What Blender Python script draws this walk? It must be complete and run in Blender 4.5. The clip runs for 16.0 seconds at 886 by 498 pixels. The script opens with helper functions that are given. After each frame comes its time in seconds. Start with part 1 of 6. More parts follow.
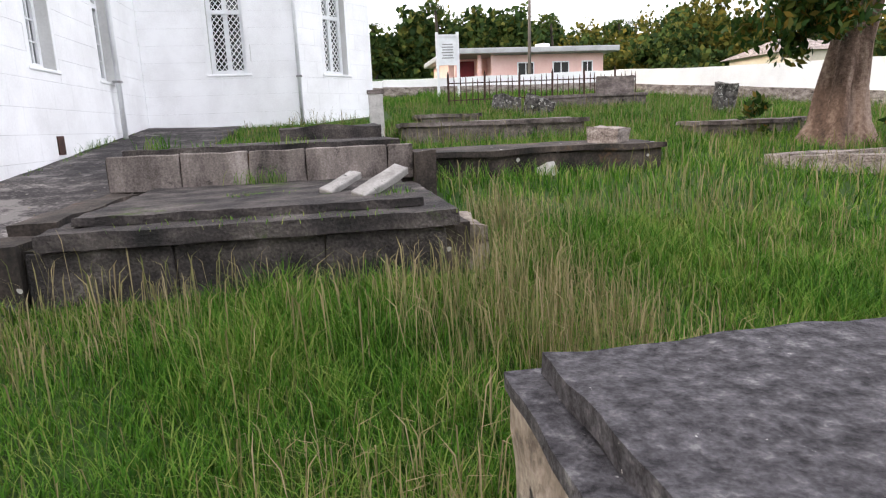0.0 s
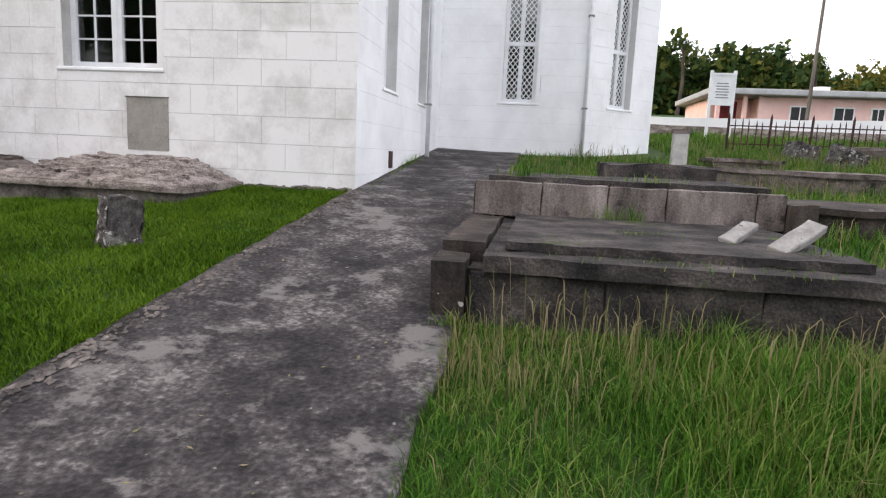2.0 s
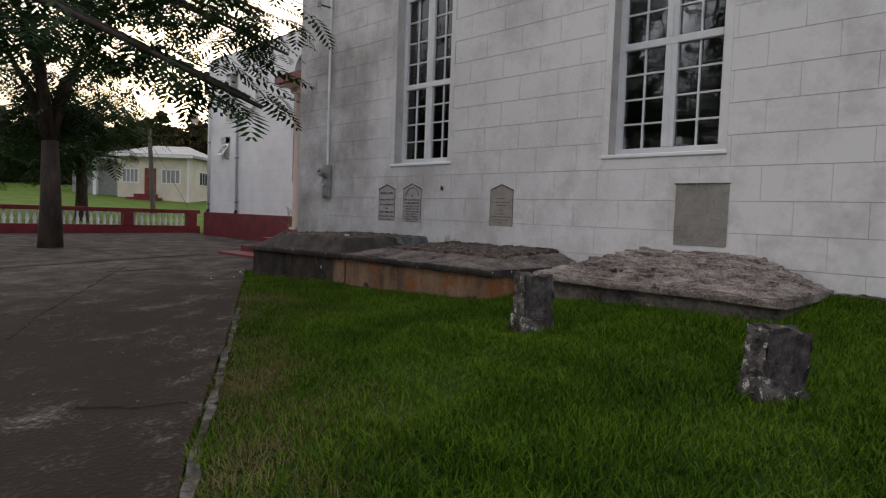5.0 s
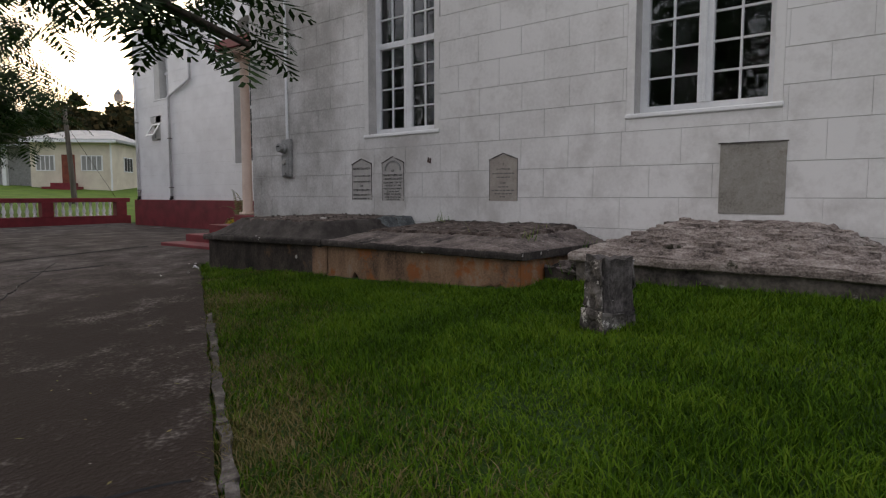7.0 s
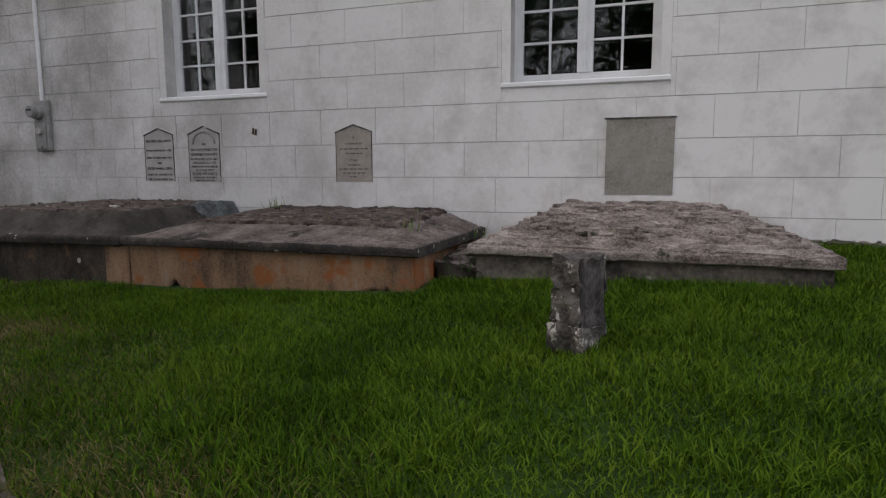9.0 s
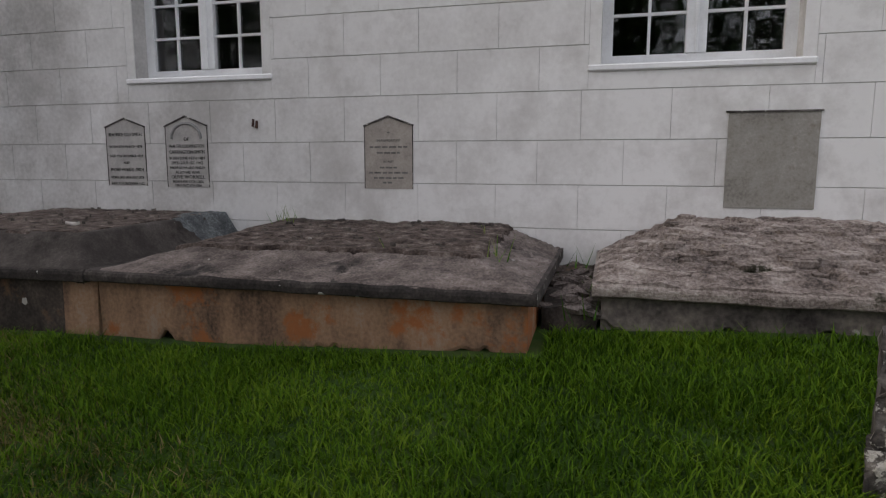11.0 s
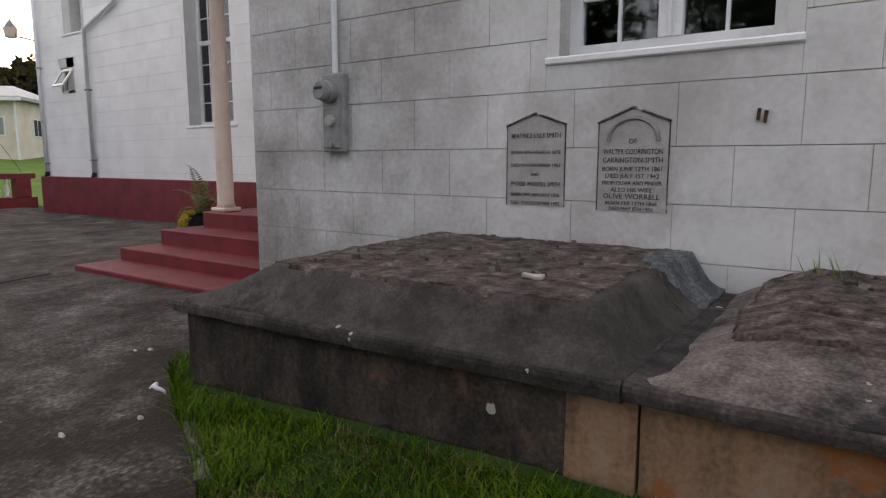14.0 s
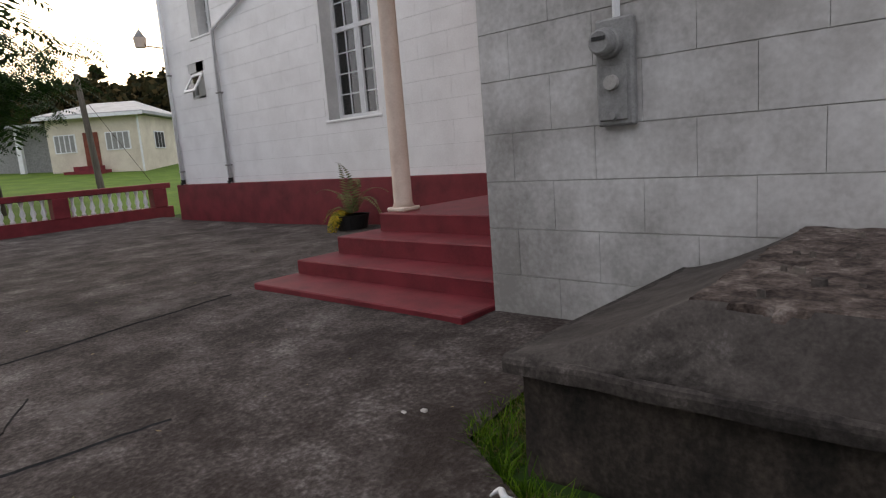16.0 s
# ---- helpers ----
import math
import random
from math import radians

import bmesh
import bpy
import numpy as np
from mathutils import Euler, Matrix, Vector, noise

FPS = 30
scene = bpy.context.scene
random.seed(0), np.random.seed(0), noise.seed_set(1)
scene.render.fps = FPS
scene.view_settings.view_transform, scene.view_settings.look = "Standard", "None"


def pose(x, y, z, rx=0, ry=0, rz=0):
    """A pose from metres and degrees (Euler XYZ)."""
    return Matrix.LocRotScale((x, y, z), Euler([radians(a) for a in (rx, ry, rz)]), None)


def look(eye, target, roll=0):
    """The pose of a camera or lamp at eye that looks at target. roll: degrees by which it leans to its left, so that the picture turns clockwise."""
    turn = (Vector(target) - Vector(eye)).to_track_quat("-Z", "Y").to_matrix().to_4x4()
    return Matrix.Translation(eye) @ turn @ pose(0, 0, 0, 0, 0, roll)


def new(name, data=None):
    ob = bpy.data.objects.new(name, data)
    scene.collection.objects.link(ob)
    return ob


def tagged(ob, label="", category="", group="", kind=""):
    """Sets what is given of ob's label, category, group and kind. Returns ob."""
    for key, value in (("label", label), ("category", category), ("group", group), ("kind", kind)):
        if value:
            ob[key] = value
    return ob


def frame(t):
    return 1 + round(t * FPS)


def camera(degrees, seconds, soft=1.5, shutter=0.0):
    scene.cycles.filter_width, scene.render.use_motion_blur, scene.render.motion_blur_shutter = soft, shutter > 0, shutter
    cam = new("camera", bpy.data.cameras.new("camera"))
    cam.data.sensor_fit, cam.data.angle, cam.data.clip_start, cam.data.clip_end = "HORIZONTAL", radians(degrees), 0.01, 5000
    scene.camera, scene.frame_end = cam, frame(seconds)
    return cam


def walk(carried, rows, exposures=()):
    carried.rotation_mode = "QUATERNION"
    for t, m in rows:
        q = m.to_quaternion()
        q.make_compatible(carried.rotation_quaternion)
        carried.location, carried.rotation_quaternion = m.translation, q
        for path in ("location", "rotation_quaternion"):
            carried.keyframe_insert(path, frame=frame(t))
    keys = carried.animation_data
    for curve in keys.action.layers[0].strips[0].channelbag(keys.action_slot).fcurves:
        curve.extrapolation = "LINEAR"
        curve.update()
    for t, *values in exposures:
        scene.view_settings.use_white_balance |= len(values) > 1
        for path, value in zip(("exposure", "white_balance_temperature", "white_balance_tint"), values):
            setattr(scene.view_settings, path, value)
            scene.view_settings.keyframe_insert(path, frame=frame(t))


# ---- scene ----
cam = camera(70.9, 16.0, 1.2)
PATH = [
    (0, (-0.473, 1.525, 1.085), (-0.147, 3.459, 0.692), -2.4),
    (0.5, (-0.779, 1.399, 1.132), (-0.395, 3.339, 0.834), 0.1),
    (1, (-1.191, 1.311, 1.164), (-0.806, 3.255, 0.895), 1.9),
    (1.5, (-1.764, 1.624, 1.078), (-1.786, 3.581, 0.666), 6.1),
    (2, (-2.143, 1.706, 1.166), (-2.433, 3.661, 0.86), 2.6),
    (2.5, (-2.643, 1.656, 1.189), (-3.041, 3.594, 0.896), -3.1),
    (3, (-3.095, 1.914, 1.234), (-3.897, 3.742, 1.122), -4.2),
    (3.5, (-3.467, 2.131, 1.259), (-4.554, 3.802, 1.091), -0.8),
    (4, (-3.92, 2.198, 1.325), (-5.173, 3.754, 1.227), -0.5),
    (4.5, (-4.327, 2.385, 1.308), (-5.67, 3.862, 1.183), 1.5),
    (4.7, (-4.456, 2.484, 1.297), (-5.884, 3.881, 1.192), 2.1),
    (6.8, (-6.064, 2.977, 1.206), (-7.439, 4.422, 1.066), 0.7),
    (7, (-6.235, 2.984, 1.211), (-7.514, 4.512, 1.038), 0.0),
    (7.5, (-6.642, 3.106, 1.235), (-7.68, 4.804, 1.037), 1.5),
    (8, (-7.044, 3.393, 1.213), (-8.096, 5.086, 1.042), 0.9),
    (8.5, (-7.468, 3.542, 1.243), (-8.311, 5.347, 1.064), 0.8),
    (8.7, (-7.597, 3.567, 1.24), (-8.359, 5.401, 1.004), 0.2),
    (10.8, (-9.225, 4.737, 1.361), (-9.638, 6.676, 1.1), -0.1),
    (11, (-9.347, 4.841, 1.361), (-9.86, 6.755, 1.091), 0.1),
    (11.5, (-9.732, 5.027, 1.367), (-10.399, 6.892, 1.089), -0.2),
    (12, (-10.194, 5.219, 1.391), (-10.921, 7.058, 1.088), -1.1),
    (12.5, (-10.662, 5.533, 1.42), (-11.503, 7.331, 1.175), 0.3),
    (13, (-11.242, 5.705, 1.454), (-12.164, 7.466, 1.239), 0.0),
    (13.5, (-11.723, 5.836, 1.447), (-12.672, 7.585, 1.244), 0.7),
    (14, (-12.235, 6.075, 1.477), (-13.358, 7.706, 1.197), 0.0),
    (14.5, (-12.762, 6.077, 1.497), (-14.007, 7.622, 1.249), -0.4),
    (15, (-13.3, 6.191, 1.437), (-14.594, 7.702, 1.228), -2.5),
    (15.5, (-13.835, 6.262, 1.473), (-15.281, 7.612, 1.18), -5.6),
    (16, (-14.423, 6.307, 1.493), (-15.769, 7.751, 1.176), -4.4),
]
walk(cam, [(t, look(eye, target, roll)) for t, eye, target, roll in PATH], [(0, 1.45), (0.3, 1.3), (0.6, 1.0), (0.8, 0.55), (1.0, 0.15), (1.2, 0.05), (1.4, 0.75), (1.6, 1.0), (1.8, 1.1), (2.0, 1.12), (2.2, 0.85), (2.4, 0.62), (2.6, 0.92), (2.8, 0.92), (3.0, 0.45), (3.3, -0.15), (3.6, -0.42), (4.0, -0.33), (4.5, -0.2), (7.0, -0.14), (7.5, 0.2), (8.0, 0.1), (8.5, 0.15), (11, 0.18), (12.5, 0.22), (13, 0.22), (14, 0.35), (15, 0.55), (15.5, 0.52), (16, 0.22)])

# ---- world, sun, exposure ----
world = bpy.data.worlds.new("evening_sky")
scene.world = world
world.use_nodes = True
wn, wl = world.node_tree.nodes, world.node_tree.links
wn.clear()
sky = wn.new("ShaderNodeTexSky")
sky.sky_type, sky.sun_disc = "NISHITA", False
sky.sun_elevation, sky.sun_rotation = radians(14), radians(-72)
sky.air_density, sky.dust_density, sky.ozone_density = 1.0, 4.0, 1.0
cloud = wn.new("ShaderNodeMix")
cloud.data_type = "RGBA"
cloud.inputs["Factor"].default_value = 0.72
cloud.inputs["B"].default_value = (7.65, 7.45, 7.95, 1)
back = wn.new("ShaderNodeBackground")
back.inputs["Strength"].default_value = 0.15
wout = wn.new("ShaderNodeOutputWorld")
wl.new(sky.outputs["Color"], cloud.inputs["A"])
wl.new(cloud.outputs["Result"], back.inputs["Color"])
wl.new(back.outputs["Background"], wout.inputs["Surface"])

sun = new("sun", bpy.data.lights.new("sun", "SUN"))
sun.data.energy, sun.data.angle, sun.data.color = 0.6, radians(14), (1.0, 0.86, 0.7)
sun.matrix_world = look((-30, -9, 12), (0, 0, 0))

# ---- materials ----
def nodes_of(name):
    m = bpy.data.materials.new(name)
    m.use_nodes = True
    t = m.node_tree
    return m, t.nodes, t.links, t.nodes["Principled BSDF"]


def surface(name, stops, scale=3.0, fine=40.0, rough=0.85, bump=0.3, spots=None, streak=1.0, island=0.0, metal=0.0, dist=0.02, per_object=0.0, cracks=None, x_darken=None, dots=None, detail=0.62, grain=0.35):
    """A worn surface: coarse stains and fine grain between the colour stops, relief, and a spread of spots of another colour."""
    m, n, l, b = nodes_of(name)
    pos = n.new("ShaderNodeTexCoord")
    mapg = n.new("ShaderNodeMapping")
    mapg.inputs["Scale"].default_value = (1, 1, streak)
    l.new(pos.outputs["Object"], mapg.inputs["Vector"])
    big, small = n.new("ShaderNodeTexNoise"), n.new("ShaderNodeTexNoise")
    big.inputs["Scale"].default_value, big.inputs["Detail"].default_value, big.inputs["Roughness"].default_value = scale, 8, detail
    small.inputs["Scale"].default_value, small.inputs["Detail"].default_value = fine, 4
    l.new(mapg.outputs["Vector"], big.inputs["Vector"])
    l.new(pos.outputs["Object"], small.inputs["Vector"])
    mixf = n.new("ShaderNodeMath")
    mixf.operation = "MULTIPLY_ADD"
    mixf.inputs[1].default_value, mixf.inputs[2].default_value = grain, -grain / 2
    l.new(small.outputs["Fac"], mixf.inputs[0])
    add = n.new("ShaderNodeMath")
    l.new(big.outputs["Fac"], add.inputs[0])
    l.new(mixf.outputs[0], add.inputs[1])
    src = add
    if island or per_object:
        if island:
            g, out = n.new("ShaderNodeNewGeometry"), "Random Per Island"
        else:
            g, out = n.new("ShaderNodeObjectInfo"), "Random"
        k = n.new("ShaderNodeMath")
        k.operation = "MULTIPLY_ADD"
        k.inputs[1].default_value, k.inputs[2].default_value = island or per_object, -(island or per_object) / 2
        l.new(g.outputs[out], k.inputs[0])
        add2 = n.new("ShaderNodeMath")
        l.new(add.outputs[0], add2.inputs[0])
        l.new(k.outputs[0], add2.inputs[1])
        src = add2
    ramp = n.new("ShaderNodeValToRGB")
    el = ramp.color_ramp.elements
    el[0].position, el[0].color = stops[0][0], (*stops[0][1], 1)
    el[1].position, el[1].color = stops[-1][0], (*stops[-1][1], 1)
    for p, c in stops[1:-1]:
        el.new(p).color = (*c, 1)
    l.new(src.outputs[0], ramp.inputs["Fac"])
    col = ramp.outputs["Color"]
    if spots:
        colour, sscale, edge = spots[:3]
        soft_edge = spots[3] if len(spots) > 3 else 0.05
        sp = n.new("ShaderNodeTexNoise")
        sp.inputs["Scale"].default_value, sp.inputs["Detail"].default_value, sp.inputs["Roughness"].default_value = sscale, 7, 0.7
        l.new(pos.outputs["Object"], sp.inputs["Vector"])
        sr = n.new("ShaderNodeMapRange")
        sr.inputs["From Min"].default_value, sr.inputs["From Max"].default_value = edge, edge + soft_edge
        l.new(sp.outputs["Fac"], sr.inputs["Value"])
        mx = n.new("ShaderNodeMix")
        mx.data_type = "RGBA"
        mx.inputs["B"].default_value = (*colour, 1)
        l.new(sr.outputs["Result"], mx.inputs["Factor"])
        l.new(col, mx.inputs["A"])
        col = mx.outputs["Result"]
    # Blends to a darker colour along x, broken up by the coarse noise.
    if x_darken:
        x0, x1, most, gcol = x_darken
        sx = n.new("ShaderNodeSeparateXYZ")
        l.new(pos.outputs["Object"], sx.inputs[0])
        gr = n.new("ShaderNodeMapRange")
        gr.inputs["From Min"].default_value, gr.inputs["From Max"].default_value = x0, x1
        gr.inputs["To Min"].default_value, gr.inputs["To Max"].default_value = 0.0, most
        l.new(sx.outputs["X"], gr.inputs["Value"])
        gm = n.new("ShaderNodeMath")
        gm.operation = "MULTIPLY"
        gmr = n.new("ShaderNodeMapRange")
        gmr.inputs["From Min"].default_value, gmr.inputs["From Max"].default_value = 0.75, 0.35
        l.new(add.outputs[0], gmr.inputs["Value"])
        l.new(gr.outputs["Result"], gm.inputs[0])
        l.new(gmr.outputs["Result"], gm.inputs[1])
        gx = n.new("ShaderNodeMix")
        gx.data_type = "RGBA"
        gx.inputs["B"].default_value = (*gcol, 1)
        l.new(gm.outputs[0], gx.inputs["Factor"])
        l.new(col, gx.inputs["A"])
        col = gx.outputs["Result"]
    if dots:
        dscale, dsize, share, dcol = dots
        dw = n.new("ShaderNodeMix")
        dw.data_type = "VECTOR"
        dw.inputs["Factor"].default_value = 0.03
        l.new(pos.outputs["Object"], dw.inputs[4])
        l.new(small.outputs["Color"], dw.inputs[5])
        dv = n.new("ShaderNodeTexVoronoi")
        dv.inputs["Scale"].default_value = dscale
        l.new(dw.outputs[1], dv.inputs["Vector"])
        dsep = n.new("ShaderNodeSeparateColor")
        l.new(dv.outputs["Color"], dsep.inputs["Color"])
        dr = n.new("ShaderNodeMath")
        dr.operation = "MULTIPLY_ADD"
        dr.inputs[1].default_value, dr.inputs[2].default_value = dsize / (1 - share), -dsize * share / (1 - share)
        l.new(dsep.outputs["Red"], dr.inputs[0])
        dl = n.new("ShaderNodeMath")
        dl.operation = "LESS_THAN"
        l.new(dv.outputs["Distance"], dl.inputs[0])
        l.new(dr.outputs[0], dl.inputs[1])
        dm = n.new("ShaderNodeMix")
        dm.data_type = "RGBA"
        dm.inputs["B"].default_value = (*dcol, 1)
        l.new(dl.outputs[0], dm.inputs["Factor"])
        l.new(col, dm.inputs["A"])
        col = dm.outputs["Result"]
    if cracks:
        vscale, vwidth, vcol = cracks
        warp = n.new("ShaderNodeMix")
        warp.data_type = "VECTOR"
        warp.inputs["Factor"].default_value = 0.14
        l.new(pos.outputs["Object"], warp.inputs[4])
        l.new(big.outputs["Color"], warp.inputs[5])
        vo = n.new("ShaderNodeTexVoronoi")
        vo.feature = "DISTANCE_TO_EDGE"
        vo.inputs["Scale"].default_value = vscale
        l.new(warp.outputs[1], vo.inputs["Vector"])
        vr = n.new("ShaderNodeMapRange")
        vr.inputs["From Min"].default_value, vr.inputs["From Max"].default_value = vwidth * 0.4, vwidth
        vr.inputs["To Min"].default_value, vr.inputs["To Max"].default_value = 0.75, 0.0
        l.new(vo.outputs["Distance"], vr.inputs["Value"])
        cm = n.new("ShaderNodeMix")
        cm.data_type = "RGBA"
        cm.inputs["B"].default_value = (*vcol, 1)
        l.new(vr.outputs["Result"], cm.inputs["Factor"])
        l.new(col, cm.inputs["A"])
        col = cm.outputs["Result"]
    l.new(col, b.inputs["Base Color"])
    b.inputs["Specular IOR Level"].default_value = 0.3
    b.inputs["Roughness"].default_value, b.inputs["Metallic"].default_value = rough, metal
    if bump:
        bn = n.new("ShaderNodeBump")
        bn.inputs["Strength"].default_value, bn.inputs["Distance"].default_value = bump, dist
        l.new(add.outputs[0], bn.inputs["Height"])
        l.new(bn.outputs["Normal"], b.inputs["Normal"])
    return m


def leafy(name, colours, rough=0.55, thin=0.25, patch=0.0):
    """Leaves and blades: each its own shade between the colours, letting some light through."""
    m, n, l, b = nodes_of(name)
    g = n.new("ShaderNodeNewGeometry")
    ramp = n.new("ShaderNodeValToRGB")
    el = ramp.color_ramp.elements
    el[0].color, el[1].color = (*colours[0], 1), (*colours[-1], 1)
    for i, c in enumerate(colours[1:-1]):
        el.new((i + 1) / (len(colours) - 1)).color = (*c, 1)
    fac = g.outputs["Random Per Island"]
    if patch:
        tc, nz, mr = n.new("ShaderNodeTexCoord"), n.new("ShaderNodeTexNoise"), n.new("ShaderNodeMapRange")
        nz.inputs["Scale"].default_value, nz.inputs["Detail"].default_value = 1.1, 5
        l.new(tc.outputs["Object"], nz.inputs["Vector"])
        mr.inputs["From Min"].default_value, mr.inputs["From Max"].default_value = 0.3, 0.7
        mr.inputs["To Min"].default_value, mr.inputs["To Max"].default_value = -patch, patch
        l.new(nz.outputs["Fac"], mr.inputs["Value"])
        ad = n.new("ShaderNodeMath")
        l.new(fac, ad.inputs[0])
        l.new(mr.outputs["Result"], ad.inputs[1])
        fac = ad.outputs[0]
    l.new(fac, ramp.inputs["Fac"])
    l.new(ramp.outputs["Color"], b.inputs["Base Color"])
    b.inputs["Roughness"].default_value = rough
    b.inputs["Specular IOR Level"].default_value = 0.06
    tr = n.new("ShaderNodeBsdfTranslucent")
    l.new(ramp.outputs["Color"], tr.inputs["Color"])
    mx = n.new("ShaderNodeMixShader")
    mx.inputs["Fac"].default_value = thin
    l.new(b.outputs["BSDF"], mx.inputs[1])
    l.new(tr.outputs["BSDF"], mx.inputs[2])
    l.new(mx.outputs["Shader"], n["Material Output"].inputs["Surface"])
    return m


def glazing(name):
    m, n, l, b = nodes_of(name)
    gl, tr, fr, mx = n.new("ShaderNodeBsdfGlossy"), n.new("ShaderNodeBsdfTransparent"), n.new("ShaderNodeFresnel"), n.new("ShaderNodeMixShader")
    gl.inputs["Roughness"].default_value = 0.03
    tr.inputs["Color"].default_value = (0.72, 0.75, 0.75, 1)
    fr.inputs["IOR"].default_value = 2.0
    wav = n.new("ShaderNodeTexNoise")
    wav.inputs["Scale"].default_value = 2.5
    bn = n.new("ShaderNodeBump")
    bn.inputs["Strength"].default_value, bn.inputs["Distance"].default_value = 0.25, 0.02
    tc = n.new("ShaderNodeTexCoord")
    l.new(tc.outputs["Object"], wav.inputs["Vector"])
    l.new(wav.outputs["Fac"], bn.inputs["Height"])
    l.new(bn.outputs["Normal"], gl.inputs["Normal"])
    l.new(fr.outputs["Fac"], mx.inputs["Fac"])
    l.new(tr.outputs["BSDF"], mx.inputs[1])
    l.new(gl.outputs["BSDF"], mx.inputs[2])
    l.new(mx.outputs["Shader"], n["Material Output"].inputs["Surface"])
    return m


# Grey dirt plus painted-in shade: the wall's colour darkens towards its west end.
M_WALL = surface("lime_washed_block", ((0.20, (0.50, 0.485, 0.465)), (0.34, (0.70, 0.69, 0.675)), (0.50, (0.815, 0.81, 0.80))), 0.9, 22, 0.9, 0.5, ((0.58, 0.565, 0.545), 1.1, 0.50, 0.20), 0.8, dist=0.012, detail=0.62, grain=0.22, x_darken=(-10.0, -16.8, 1.0, (0.29, 0.28, 0.262)))
M_JOINT = surface("joint_mortar", ((0.3, (0.36, 0.35, 0.34)), (0.7, (0.58, 0.57, 0.555))), 2, 30, 0.95, 0.2)
M_PALEJOINT = surface("painted_joint", ((0.3, (0.50, 0.50, 0.49)), (0.7, (0.66, 0.66, 0.65))), 2, 30, 0.95, 0.2)
M_WHITE = surface("white_render", ((0.28, (0.76, 0.76, 0.765)), (0.6, (0.89, 0.895, 0.905))), 1.0, 30, 0.85, 0.25, dist=0.01)
M_FRAME = surface("white_gloss_paint", ((0.3, (0.68, 0.69, 0.70)), (0.6, (0.81, 0.825, 0.84))), 4, 60, 0.45, 0.1, dist=0.004)
# Near-black stands in for the unlit rooms behind the windows.
M_DARK = surface("unlit_room_black", ((0.3, (0.012, 0.012, 0.012)), (0.7, (0.03, 0.028, 0.026))), 2, 20, 0.9, 0.0)
M_GLASS = glazing("window_glass")
M_CREAM = surface("cream_paint", ((0.3, (0.62, 0.50, 0.42)), (0.65, (0.78, 0.67, 0.58))), 2, 40, 0.7, 0.15, dist=0.006)
M_RED = surface("red_oxide_paint", ((0.25, (0.10, 0.013, 0.018)), (0.6, (0.20, 0.026, 0.036))), 2.2, 50, 0.55, 0.15, dist=0.006)
M_TOMB = surface("weathered_tomb_render", ((0.32, (0.0107, 0.0098, 0.009)), (0.46, (0.0305, 0.0251, 0.0215)), (0.6, (0.0717, 0.0574, 0.0484)), (0.76, (0.1702, 0.1389, 0.1165))), 2.2, 40, 0.95, 0.45, ((0.15, 0.085, 0.045), 1.4, 0.60, 0.10), 0.5, dist=0.03, dots=(5.5, 0.17, 0.62, (0.40, 0.39, 0.36)), detail=0.7, grain=0.3)
M_TOMBTOP = surface("weathered_tomb_cap", ((0.3, (0.0442, 0.0364, 0.0338)), (0.44, (0.117, 0.0962, 0.0871)), (0.58, (0.2145, 0.1794, 0.1638)), (0.74, (0.377, 0.3315, 0.3094))), 3.0, 60, 0.95, 0.9, ((0.028, 0.025, 0.024), 1.7, 0.56, 0.10), 1.4, dist=0.03, dots=(9, 0.14, 0.75, (0.38, 0.37, 0.35)), detail=0.74, grain=0.4)
M_BLACKSLAB = surface("blackened_slab", ((0.33, (0.014, 0.013, 0.013)), (0.48, (0.038, 0.033, 0.032)), (0.62, (0.085, 0.074, 0.068)), (0.78, (0.20, 0.18, 0.165))), 2.2, 44, 0.95, 1.0, ((0.055, 0.085, 0.018), 1.6, 0.60, 0.08), 1.3, dist=0.05)
M_TOMBBASE = surface("stained_tomb_base", ((0.30, (0.055, 0.038, 0.029)), (0.42, (0.17, 0.108, 0.072)), (0.56, (0.30, 0.185, 0.115)), (0.72, (0.33, 0.26, 0.205))), 2.4, 40, 0.95, 0.4, ((0.30, 0.115, 0.042), 1.7, 0.53, 0.06), 0.35, dist=0.02, dots=(5, 0.10, 0.8, (0.42, 0.40, 0.37)), detail=0.7, grain=0.3)
M_RUBBLE = surface("flaking_stone", ((0.33, (0.0672, 0.056, 0.0504)), (0.45, (0.2016, 0.1658, 0.1478)), (0.57, (0.3584, 0.308, 0.28)), (0.72, (0.5376, 0.4872, 0.448))), 3.6, 50, 0.95, 1.0, ((0.055, 0.052, 0.034), 3.2, 0.60, 0.06), 2.0, dist=0.04, detail=0.74, grain=0.4)
M_STONE = surface("lichened_stone", ((0.34, (0.022, 0.020, 0.020)), (0.48, (0.078, 0.070, 0.066)), (0.62, (0.18, 0.165, 0.155))), 7, 40, 0.95, 1.0, ((0.50, 0.48, 0.45), 12, 0.575, 0.03), dist=0.04)
M_MARBLE = surface("weathered_marble", ((0.3, (0.34, 0.32, 0.30)), (0.6, (0.55, 0.53, 0.50))), 7, 50, 0.8, 0.3, ((0.22, 0.20, 0.19), 10, 0.66))
M_TABLET = surface("grey_marble_tablet", ((0.3, (0.32, 0.31, 0.295)), (0.65, (0.47, 0.455, 0.435))), 5, 60, 0.75, 0.2, ((0.25, 0.235, 0.22), 4, 0.6, 0.1), dist=0.006)
M_PANEL = surface("cement_panel", ((0.32, (0.19, 0.18, 0.16)), (0.47, (0.29, 0.275, 0.245)), (0.58, (0.33, 0.315, 0.29)), (0.7, (0.42, 0.40, 0.37))), 1.8, 50, 0.95, 0.4, ((0.21, 0.185, 0.15), 1.9, 0.56, 0.08), dist=0.01, detail=0.74)
